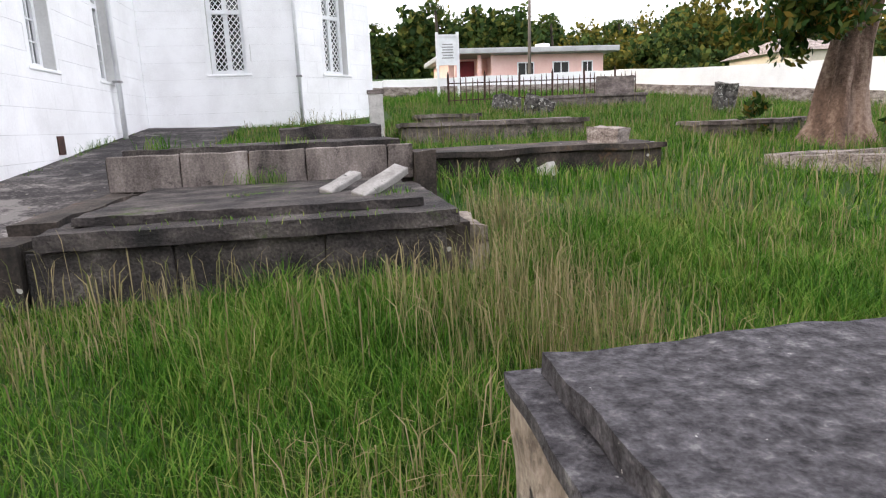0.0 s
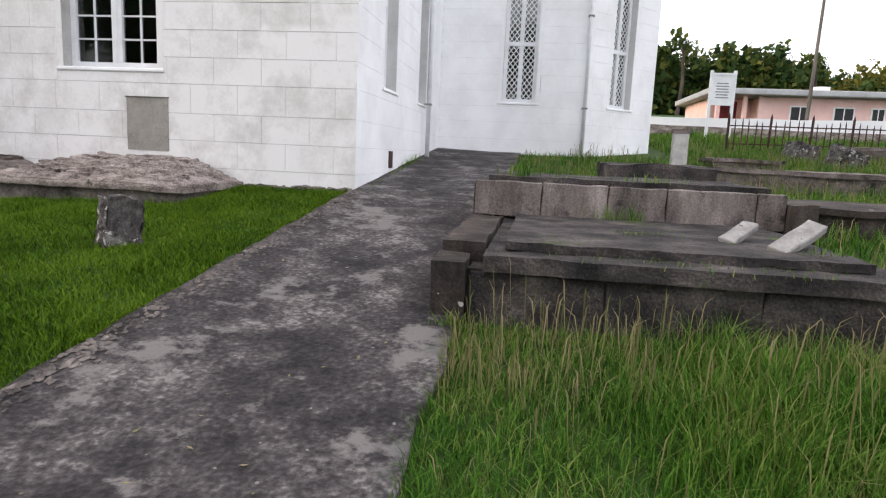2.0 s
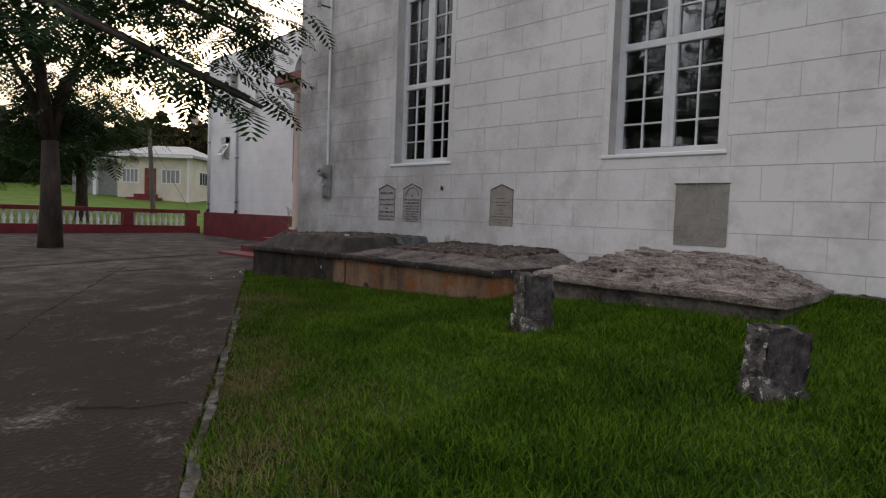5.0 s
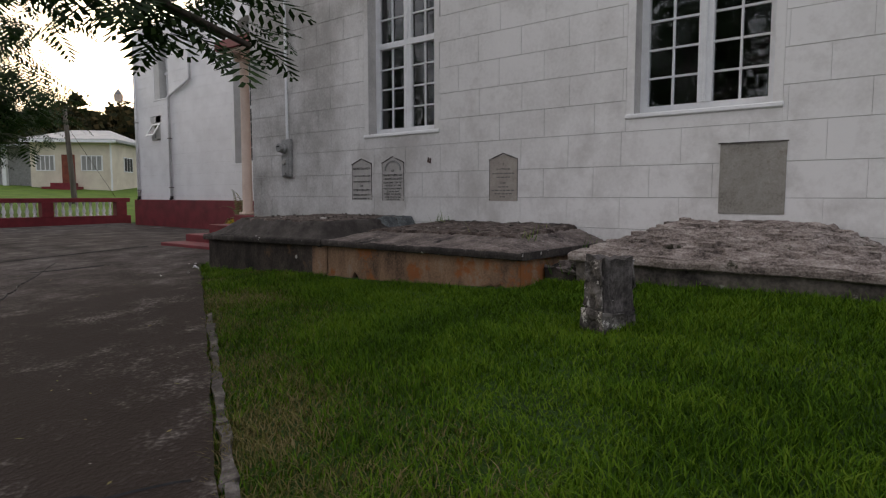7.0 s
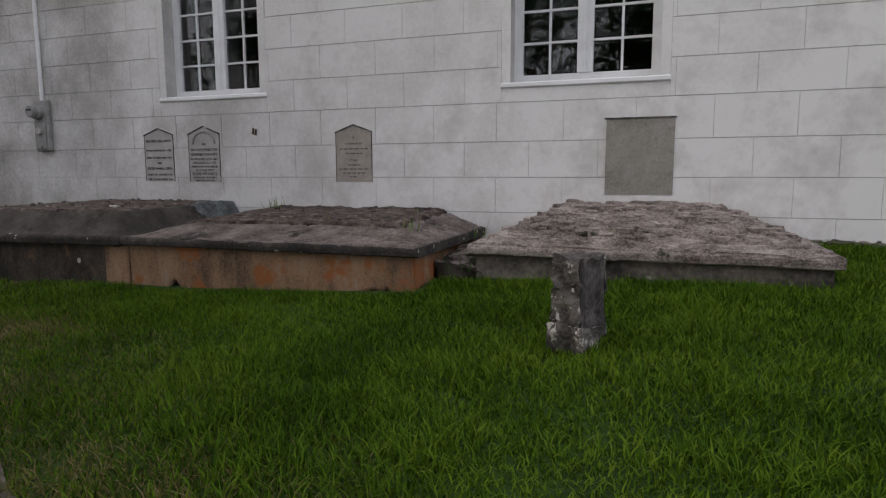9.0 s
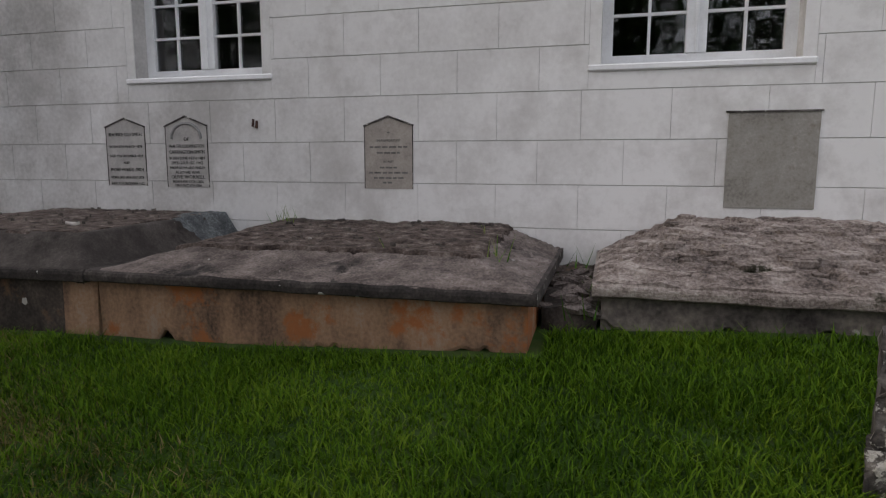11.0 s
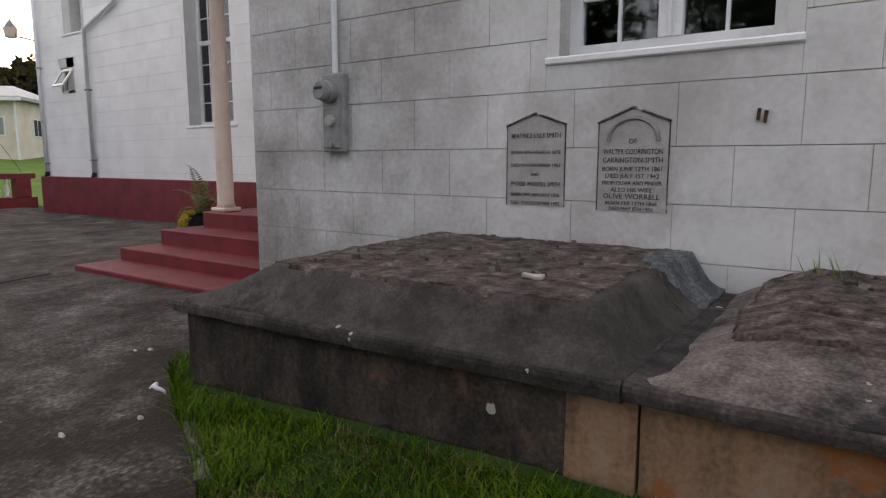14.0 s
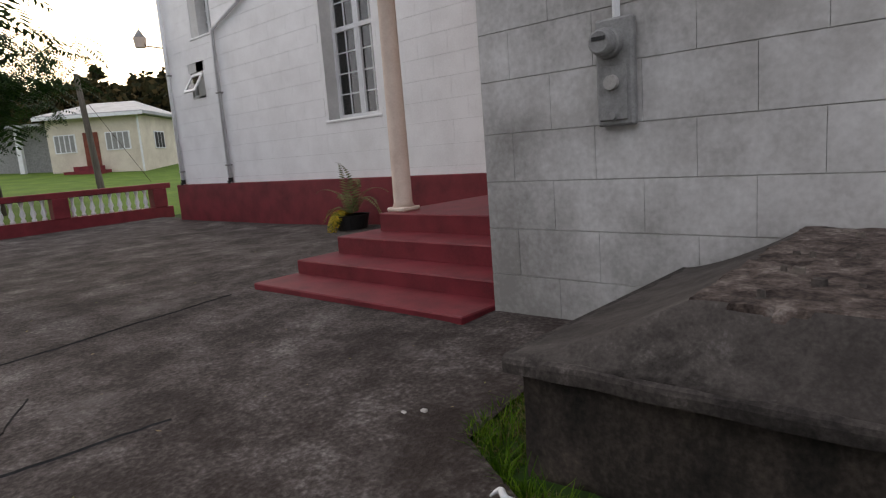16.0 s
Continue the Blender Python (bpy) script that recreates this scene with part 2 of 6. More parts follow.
M_LETTER = surface("black_letter_paint", ((0.3, (0.02, 0.02, 0.02)), (0.7, (0.05, 0.05, 0.05))), 20, 90, 0.8, 0.0)
M_PATH = surface("old_concrete_path", ((0.34, (0.014, 0.0122, 0.0127)), (0.47, (0.036, 0.0315, 0.032)), (0.57, (0.080, 0.072, 0.069)), (0.70, (0.25, 0.23, 0.218))), 1.6, 28, 0.95, 1.0, ((0.165, 0.152, 0.144), 1.5, 0.55, 0.06), dist=0.03, dots=(9, 0.15, 0.7, (0.19, 0.175, 0.165)), detail=0.76, grain=0.42)
# Colour darkens to brown eastwards, on the side by the lawn.
M_COURT = surface("brown_concrete_yard", ((0.32, (0.020, 0.0150, 0.0130)), (0.46, (0.052, 0.042, 0.038)), (0.58, (0.105, 0.090, 0.083)), (0.74, (0.25, 0.228, 0.214))), 1.3, 30, 0.95, 1.0, ((0.155, 0.138, 0.128), 0.8, 0.575, 0.16), dist=0.04, x_darken=(-19.0, -14.0, 1.7, (0.0250, 0.0165, 0.0128)), dots=(7, 0.07, 0.72, (0.22, 0.205, 0.19)), detail=0.76, grain=0.42)
M_KERB = surface("crumbling_kerb", ((0.3, (0.035, 0.030, 0.026)), (0.5, (0.085, 0.075, 0.068)), (0.7, (0.22, 0.20, 0.185))), 6, 30, 0.95, 0.8, dist=0.03)
M_SOIL = surface("grassy_soil", ((0.3, (0.015, 0.034, 0.005)), (0.55, (0.026, 0.060, 0.007)), (0.75, (0.052, 0.070, 0.018))), 1.6, 18, 1.0, 0.8, dist=0.03)
M_LAWN = leafy("lawn_blades", ((0.024, 0.058, 0.004), (0.054, 0.117, 0.006), (0.094, 0.180, 0.010), (0.145, 0.225, 0.018)), patch=0.3)
M_TALL = leafy("meadow_blades", ((0.024, 0.080, 0.008), (0.058, 0.150, 0.014), (0.105, 0.210, 0.026), (0.22, 0.25, 0.07)), patch=0.3)
M_DRYLAWN = leafy("dry_lawn_blades", ((0.075, 0.090, 0.020), (0.13, 0.125, 0.036), (0.19, 0.16, 0.065), (0.26, 0.205, 0.11)), 0.8, patch=0.25)
M_GREENCEMENT = surface("blue_grey_patch_cement", ((0.3, (0.045, 0.050, 0.052)), (0.5, (0.10, 0.11, 0.115)), (0.7, (0.24, 0.255, 0.26))), 5, 60, 0.9, 0.8, dist=0.02, detail=0.74, grain=0.6)
M_FADED = surface("faded_lettering", ((0.3, (0.10, 0.095, 0.09)), (0.7, (0.22, 0.21, 0.20))), 20, 90, 0.8, 0.0)
M_BROWNTABLET = surface("brown_marble_tablet", ((0.3, (0.27, 0.24, 0.215)), (0.65, (0.42, 0.385, 0.345))), 5, 60, 0.75, 0.2, ((0.21, 0.18, 0.155), 3, 0.58, 0.1), dist=0.006, detail=0.7)
M_PANELPALE = surface("streaked_grey_face", ((0.30, (0.045, 0.038, 0.036)), (0.44, (0.115, 0.098, 0.090)), (0.58, (0.20, 0.172, 0.158)), (0.72, (0.34, 0.30, 0.28))), 2.4, 50, 0.95, 0.6, ((0.03, 0.026, 0.025), 2.4, 0.57, 0.07), 0.35, dist=0.02, detail=0.72)
M_SLATE = surface("dark_headstone_face", ((0.34, (0.030, 0.027, 0.027)), (0.48, (0.065, 0.058, 0.056)), (0.62, (0.13, 0.118, 0.112))), 6, 50, 0.95, 0.8, dist=0.02, dots=(14, 0.15, 0.8, (0.35, 0.34, 0.32)), detail=0.7)
M_COPING = surface("black_worn_coping", ((0.32, (0.014, 0.013, 0.012)), (0.47, (0.036, 0.031, 0.029)), (0.62, (0.078, 0.068, 0.062)), (0.78, (0.2, 0.18, 0.165))), 3.0, 50, 0.95, 0.4, dist=0.02, dots=(8, 0.24, 0.6, (0.40, 0.39, 0.37)), detail=0.74, grain=0.3)
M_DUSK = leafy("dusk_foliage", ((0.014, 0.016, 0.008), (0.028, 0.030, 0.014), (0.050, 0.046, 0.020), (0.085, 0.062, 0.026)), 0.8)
M_DOOR = surface("brown_red_door", ((0.3, (0.13, 0.035, 0.022)), (0.7, (0.22, 0.065, 0.04))), 3, 40, 0.6, 0.1)
M_PALEFROND = leafy("pale_palm_fronds", ((0.10, 0.14, 0.05), (0.19, 0.22, 0.09), (0.28, 0.27, 0.13)), 0.5)
M_SEED = leafy("dry_seed_heads", ((0.12, 0.14, 0.05), (0.22, 0.19, 0.09), (0.29, 0.235, 0.14)), 0.8)
M_LEAF = leafy("broad_leaves", ((0.014, 0.036, 0.010), (0.028, 0.062, 0.014), (0.055, 0.085, 0.018), (0.17, 0.10, 0.02)), 0.45)
M_FERN = leafy("feathery_leaves", ((0.010, 0.024, 0.008), (0.020, 0.044, 0.012), (0.032, 0.060, 0.015)), 0.5)
M_WOODS = leafy("far_foliage", ((0.018, 0.035, 0.012), (0.035, 0.065, 0.018), (0.065, 0.10, 0.025), (0.13, 0.13, 0.03)), 0.7)
M_YELLOW = leafy("sunlit_foliage", ((0.04, 0.058, 0.014), (0.10, 0.10, 0.02), (0.20, 0.16, 0.03)), 0.7)
M_BARK = surface("pale_bark", ((0.3, (0.055, 0.036, 0.028)), (0.48, (0.15, 0.098, 0.074)), (0.68, (0.34, 0.25, 0.20))), 3.0, 20, 0.95, 1.0, streak=0.25, dist=0.08)
M_TWIG = surface("dark_bark", ((0.3, (0.03, 0.024, 0.02)), (0.7, (0.10, 0.08, 0.065))), 4, 30, 0.95, 0.6, streak=0.3)
M_IRON = surface("rusted_iron", ((0.3, (0.02, 0.014, 0.012)), (0.65, (0.085, 0.04, 0.03))), 8, 60, 0.8, 0.3)
M_PINK = surface("pink_house_paint", ((0.3, (0.74, 0.45, 0.41)), (0.65, (0.85, 0.60, 0.55))), 0.8, 12, 0.8, 0.1)
M_ROOF = surface("galvanised_roof", ((0.3, (0.28, 0.29, 0.30)), (0.7, (0.42, 0.43, 0.44))), 1.5, 10, 0.5, 0.1)
M_PALE = surface("pale_yellow_paint", ((0.3, (0.55, 0.49, 0.40)), (0.65, (0.70, 0.64, 0.53))), 0.9, 12, 0.8, 0.1)
M_TOPBROWN = surface("brown_rubble_layer", ((0.34, (0.0265, 0.0188, 0.0166)), (0.46, (0.0707, 0.0541, 0.0464)), (0.58, (0.1271, 0.1006, 0.0873)), (0.72, (0.2541, 0.221, 0.1989))), 8, 50, 0.95, 0.8, ((0.060, 0.064, 0.022), 3.0, 0.64, 0.06), 1.0, dist=0.03)
M_CEMENT = surface("grey_cement_slope", ((0.3, (0.025, 0.0212, 0.0192)), (0.46, (0.0481, 0.0414, 0.0375)), (0.62, (0.0847, 0.075, 0.0683)), (0.78, (0.1828, 0.1683, 0.1587))), 2.2, 60, 0.9, 0.35, ((0.018, 0.015, 0.013), 1.6, 0.57, 0.10), 1.0, dist=0.02, dots=(6, 0.11, 0.75, (0.36, 0.35, 0.33)), detail=0.74, grain=0.28)
M_LEDGER = surface("dark_ledger_stone", ((0.34, (0.016, 0.015, 0.017)), (0.47, (0.046, 0.043, 0.048)), (0.60, (0.085, 0.081, 0.088)), (0.76, (0.20, 0.195, 0.195))), 15, 70, 0.92, 1.0, ((0.42, 0.41, 0.39), 22, 0.68, 0.03), dist=0.03)
M_TAN = surface("tan_coral_stone", ((0.30, (0.07, 0.056, 0.046)), (0.46, (0.20, 0.165, 0.135)), (0.66, (0.36, 0.31, 0.26))), 4, 30, 0.95, 0.9, ((0.03, 0.027, 0.027), 3, 0.58, 0.08), dist=0.03)
M_PANELBASE = surface("patched_grey_base", ((0.32, (0.03, 0.026, 0.024)), (0.46, (0.095, 0.083, 0.075)), (0.60, (0.18, 0.155, 0.135)), (0.74, (0.30, 0.26, 0.23))), 3.0, 30, 0.95, 0.7, ((0.36, 0.34, 0.31), 5, 0.64, 0.04), 0.8, dist=0.02)
M_STONEPALE = surface("grey_marble_piece", ((0.3, (0.17, 0.16, 0.15)), (0.65, (0.33, 0.315, 0.30))), 6, 60, 0.8, 0.5, ((0.07, 0.065, 0.06), 8, 0.6), dist=0.01)
M_FARLAWN = surface("mown_lawn", ((0.3, (0.06, 0.11, 0.010)), (0.55, (0.10, 0.17, 0.016)), (0.75, (0.15, 0.20, 0.03))), 0.8, 14, 1.0, 0.8, dist=0.04)
M_GREY = surface("grey_metal_paint", ((0.3, (0.20, 0.20, 0.20)), (0.65, (0.33, 0.33, 0.325))), 9, 60, 0.6, 0.2, ((0.12, 0.11, 0.10), 16, 0.66), dist=0.004)
M_POLE = surface("grey_timber_pole", ((0.3, (0.07, 0.06, 0.052)), (0.7, (0.17, 0.15, 0.13))), 4, 40, 0.9, 0.4, streak=0.15)
M_BLACK = surface("black_plastic", ((0.3, (0.012, 0.012, 0.012)), (0.7, (0.03, 0.03, 0.03))), 9, 60, 0.5, 0.1)
M_WEED = leafy("palm_fronds", ((0.10, 0.13, 0.02), (0.36, 0.27, 0.025), (0.55, 0.38, 0.03)), 0.5)


# ---- building helpers ----
def part(name, bm, material, parent=None, label="", smooth=False):
    """Links a bmesh, given in world coordinates, as one mesh object under a thing, whose origin it takes into account."""
    me = bpy.data.meshes.new(name)
    if parent is not None:
        base = parent
        off = Vector((0, 0, 0))
        while base is not None:
            off += base.location
            base = base.parent
        bmesh.ops.translate(bm, verts=bm.verts, vec=-off)
    bm.to_mesh(me)
    bm.free()
    if smooth:
        me.polygons.foreach_set("use_smooth", [True] * len(me.polygons))
    me.materials.append(material)
    ob = new(name, me)
    if parent is not None:
        ob.parent = parent
    if label:
        ob["label"] = label
    return ob


def thing(name, at, label, category, group="", kind=""):
    ob = new(name)
    ob.location = at
    ob.empty_display_size = 0.1
    return tagged(ob, label, category, group, kind)


def box(bm, x0, x1, y0, y1, z0, z1, bevel=0.0, m=None):
    v = [bm.verts.new(c) for c in ((x0, y0, z0), (x1, y0, z0), (x1, y1, z0), (x0, y1, z0), (x0, y0, z1), (x1, y0, z1), (x1, y1, z1), (x0, y1, z1))]
    f = [bm.faces.new([v[i] for i in q]) for q in ((3, 2, 1, 0), (4, 5, 6, 7), (0, 1, 5, 4), (1, 2, 6, 5), (2, 3, 7, 6), (3, 0, 4, 7))]
    if bevel:
        es = list({e for q in f for e in q.edges})
        r = bmesh.ops.bevel(bm, geom=es, offset=bevel, segments=1, affect="EDGES")
        v = list({w for q in r["faces"] for w in q.verts} | {w for w in v if w.is_valid})
    if m is not None:
        bmesh.ops.transform(bm, matrix=m, verts=v)
    return v


def abox(x0, x1, y0, y1, z0, z1, bevel=0.0, m=None):
    bm = bmesh.new()
    box(bm, x0, x1, y0, y1, z0, z1, bevel, m)
    return bm


def tube(bm, pts, radii, sides=10, caps=True):
    """A round bar through the points, with a radius at each."""
    rings = []
    for i, p in enumerate(pts):
        p = Vector(p)
        d = (Vector(pts[min(i + 1, len(pts) - 1)]) - Vector(pts[max(i - 1, 0)])).normalized()
        a = d.orthogonal().normalized()
        if rings:
            a = (last - d * last.dot(d)).normalized()
        last = a
        b = d.cross(a)
        r = radii[i] if isinstance(radii, (list, tuple)) else radii
        rings.append([bm.verts.new(p + (a * math.cos(k * math.tau / sides) + b * math.sin(k * math.tau / sides)) * r) for k in range(sides)])
    for q, s in zip(rings, rings[1:]):
        for k in range(sides):
            bm.faces.new((q[k], q[(k + 1) % sides], s[(k + 1) % sides], s[k]))
    if caps:
        bm.faces.new(rings[0][::-1])
        bm.faces.new(rings[-1])


def atube(pts, radii, sides=10):
    bm = bmesh.new()
    tube(bm, pts, radii, sides)
    return bm


def roughen(bm, cuts, amount, scale, seed=0.0, keep_below=None):
    """Cuts the mesh finer and pushes it about by noise, for broken and worn stone."""
    bmesh.ops.triangulate(bm, faces=[f for f in bm.faces if len(f.verts) > 4])
    bmesh.ops.subdivide_edges(bm, edges=bm.edges[:], cuts=cuts, use_grid_fill=True)
    for v in bm.verts:
        if keep_below is not None and v.co.z < keep_below:
            continue
        q = v.co * scale + Vector((seed, seed * 1.7, 0))
        v.co += Vector((noise.noise(q), noise.noise(q + Vector((9, 0, 0))), noise.noise(q + Vector((0, 9, 0))))) * amount
    return bm


def blend(x, tab):
    if x <= tab[0][0]:
        return tab[0][1]
    for (a, va), (b, vb) in zip(tab, tab[1:]):
        if x <= b:
            u = (x - a) / (b - a)
            return va + (vb - va) * u * u * (3 - 2 * u)
    return tab[-1][1]


def ground_z(x, y):
    """The height of the sloping churchyard."""
    level = blend(x, ((-24, -0.15), (-17, -0.16), (-13, -0.02), (-6.8, 0.2), (-3.5, 0.05)))
    slope = blend(x, ((-28, 0.01), (-18, 0.045), (-13, 0.08), (-6.5, 0.09), (-4.5, 0.122)))
    d = y - 7
    if d < -3:
        d = -3 - 0.45 * min(-3 - d, 6)
    if d > 3.5:
        d = 3.5 + (min(d, 60) - 3.5) * 0.8
    lift = 0.0
    if x < -37:
        lift = min(-37 - x, 60) * 0.075
    return level + slope * d + lift


def court_edge(x):
    return 4.07 - 0.543 * (x + 8.14)


PATH_L, PATH_R = -4.85, -2.66


def is_grass(x, y):
    if PATH_L < x < PATH_R and y > 1.6:
        return False
    if x < PATH_L and (y < court_edge(x) or x < -16.6):
        return False
    if x >= PATH_L and y < 1.6 and x < PATH_R:
        return False
    return True


# ---- ground, path, yard ----
def sheet(name, xs, ys, material, lift, keep=None, label="", kind="structure", category="ground", jitter=0.0):
    bm = bmesh.new()
    grid = {}
    for i, x in enumerate(xs):
        for j, y in enumerate(ys):
            h = ground_z(x, y) + lift
            if jitter:
                h += jitter * noise.noise(Vector((x * 0.8, y * 0.8, 3)))
            grid[i, j] = bm.verts.new((x, y, h))
    for i in range(len(xs) - 1):
        for j in range(len(ys) - 1):
            cx, cy = (xs[i] + xs[i + 1]) / 2, (ys[j] + ys[j + 1]) / 2
            if keep is None or keep(cx, cy):
                bm.faces.new((grid[i, j], grid[i + 1, j], grid[i + 1, j + 1], grid[i, j + 1]))
    bmesh.ops.delete(bm, geom=[v for v in bm.verts if not v.link_faces], context="VERTS")
    ob = part(name, bm, material, smooth=True)
    return tagged(ob, label, category, kind=kind)


def steps_of(*spans):
    out = []
    for a, b, s in spans:
        n = max(1, round((b - a) / s))
        out += [a + (b - a) * k / n for k in range(n)]
    return out + [spans[-1][1]]


GX = steps_of((-400, -60, 40), (-60, -22, 2), (-22, 16, 0.5), (16, 60, 4), (60, 400, 40))
GY = steps_of((-300, -20, 40), (-20, -2, 2), (-2, 24, 0.5), (24, 60, 3), (60, 500, 40))
sheet("ground", GX, GY, M_SOIL, 0.0, None, "uneven grassy earth of a sloping churchyard", jitter=0.008)
sheet("far_lawn", steps_of((-80, -35.7, 1.5)), steps_of((-6, 40, 1.5)), M_FARLAWN, 0.03, None, "bright mown lawn in front of a house", category="lawn")

# path of old concrete that climbs beside the church
bm = bmesh.new()
rows = []
ys = steps_of((1.2, 17.85, 0.15))
for y in ys:
    wob = 0.035 * noise.noise(Vector((y * 1.9, 0, 0))) + 0.05 * noise.noise(Vector((y * 5, 4, 0)))
    wob2 = 0.045 * noise.noise(Vector((y * 1.6, 7, 0))) + 0.02 * noise.noise(Vector((y * 8, 2, 0)))
    xl, xr = PATH_L + wob, PATH_R + wob2
    if y > 10.5:
        xl = -4.80
    row = []
    for k in range(13):
        x = xl + (xr - xl) * k / 12
        row.append(bm.verts.new((x, y, ground_z(x, y) + 0.055 + 0.012 * noise.noise(Vector((x * 2, y * 2, 0))))))
    rows.append(row)
for a, b in zip(rows, rows[1:]):
    for k in range(12):
        bm.faces.new((a[k], a[k + 1], b[k + 1], b[k]))
for side in (0, 12):
    low = [bm.verts.new((r[side].co.x, r[side].co.y, r[side].co.z - 0.12)) for r in rows]
    for a, b, c, d in zip(rows, rows[1:], low, low[1:]):
        bm.faces.new((a[side], b[side], d, c))
bmesh.ops.recalc_face_normals(bm, faces=bm.faces[:])
tagged(part("path", bm, M_PATH, smooth=True), "blackened old concrete path with pale worn patches", "path", kind="structure")

# yard of brown concrete, up to the slanting edge of the lawn
bm = bmesh.new()
rows = []
for x in steps_of((-60, -24, 2), (-24, -2.0, 0.25)):
    edge = court_edge(x) + 0.04 * noise.noise(Vector((x * 1.3, 5, 0))) + 0.02 * noise.noise(Vector((x * 5, 1, 0)))
    if x < -16.55:
        edge = 15.2 if x < -17.8 else 10.6
        if x < -36.4:
            edge = 15.2
    edge = min(edge, 15.2)
    if x > PATH_L:
        edge = 1.75
    row = []
    for k in range(25):
        y = -9 + (edge + 9) * k / 24
        row.append(bm.verts.new((x, y, ground_z(x, y) + 0.035 + 0.008 * noise.noise(Vector((x, y, 2))))))
    rows.append(row)
for a, b in zip(rows, rows[1:]):
    if a[0].co.x < -36.4:
        continue
    for k in range(24):
        bm.faces.new((a[k], b[k], b[k + 1], a[k + 1]))
bmesh.ops.delete(bm, geom=[v for v in bm.verts if not v.link_faces], context="VERTS")
yard = tagged(part("yard", bm, M_COURT, smooth=True), "stained brown concrete yard in front of the church", "yard", kind="structure")

# low kerb along the lawn's slanting edge, broken into lengths
kerb = thing("kerb", (-10, 5, 0), "low crumbling concrete kerb along the lawn", "kerb", kind="structure")
random.seed(3)
x = -5.2
while x > -15.6:
    ln = random.uniform(0.5, 0.9)
    x2 = x - ln
    p, q = Vector((x, court_edge(x) + 0.05, 0)), Vector((x2 + 0.02, court_edge(x2) + 0.05, 0))
    bm = bmesh.new()
    d = (q - p).normalized()
    w = Vector((-d.y, d.x, 0)) * -0.03
    vs = []
    for base, hh in ((-0.1, -0.1), (0.05, 0.038)):
        for pt, s in ((p, -1), (q, -1), (q, 1), (p, 1)):
            o = pt + w * s
            vs.append(bm.verts.new((o.x, o.y, ground_z(o.x, o.y) + hh + random.uniform(-0.012, 0.004))))
    for f in ((4, 5, 6, 7), (0, 1, 5, 4), (1, 2, 6, 5), (2, 3, 7, 6), (3, 0, 4, 7)):
        bm.faces.new([vs[i] for i in f])
    bmesh.ops.recalc_face_normals(bm, faces=bm.faces[:])
    if x < -11.5 and random.random() < 0.55:
        bm.free()
    else:
        part("kerb_stone", roughen(bm, 4, 0.035, 11, x), M_KERB, kerb)
    x = x2
# old cracks and joints in the yard, filled with dark dirt
def yard_crack(spots, width, seed):
    bm = bmesh.new()
    prev = None
    for (xa, ya), (xb, yb) in zip(spots, spots[1:]):
        ln = math.hypot(xb - xa, yb - ya)
        n = max(2, round(ln / 0.06))
        nx, ny = -(yb - ya) / ln, (xb - xa) / ln
        for k in range(n):
            u = k / n
            off = 0.06 * noise.noise(Vector((u * ln * 1.6 + seed, xa, 0))) + 0.02 * noise.noise(Vector((u * ln * 9, seed, 3)))
            x, y = xa + (xb - xa) * u + nx * off, ya + (yb - ya) * u + ny * off
            w = width * (0.5 + 0.9 * abs(noise.noise(Vector((u * ln * 4, seed, 8)))))
            z = ground_z(x, y)
            ring = [bm.verts.new((x - nx * w, y - ny * w, z + 0.03)), bm.verts.new((x, y, z + 0.047)), bm.verts.new((x + nx * w, y + ny * w, z + 0.03))]
            if prev:
                bm.faces.new((prev[0], ring[0], ring[1], prev[1]))
                bm.faces.new((prev[1], ring[1], ring[2], prev[2]))
            prev = ring
    part("crack", bm, M_BLACK, yard)


yard_crack(((-12.6, 3.9), (-14.2, 4.6), (-16.6, 5.75), (-19.8, 7.4)), 0.016, 3.0)
yard_crack(((-18.6, 6.6), (-18.35, 7.9)), 0.014, 5.0)
yard_crack(((-13.8, 4.4), (-14.4, 4.2), (-15.6, 4.0)), 0.010, 7.0)
yard_crack(((-9.3, 3.75), (-9.0, 4.0), (-8.75, 4.35)), 0.012, 9.0)
yard_crack(((-20.5, 4.0), (-20.9, 7.0), (-21.2, 9.9)), 0.014, 11.0)

# crumbled pale edge of the path beside the lawn
edge_bits = bmesh.new()
random.seed(8)
for k in range(900):
    y = random.uniform(3.0, 10.4)
    x = PATH_L + 0.03 + abs(random.gauss(0.0, 0.09))
    s = random.uniform(0.005, 0.024)
    z = ground_z(x, y) + 0.045
    ring = []
    for j in range(7):
        a = math.tau * j / 7
        q = s * random.uniform(0.5, 1.4)
        px, py = x + q * math.cos(a), y + q * 1.6 * math.sin(a)
        ring.append(edge_bits.verts.new((px, py, ground_z(px, py) + 0.058)))
    mid = edge_bits.verts.new((x, y, z + random.uniform(0.018, 0.03)))
    for j in range(7):
        edge_bits.faces.new((ring[j], ring[(j + 1) % 7], mid))
tagged(part("path_edge_rubble", edge_bits, M_PANELBASE), "pale crumbled concrete along the path's edge", "rubble", kind="stuff")


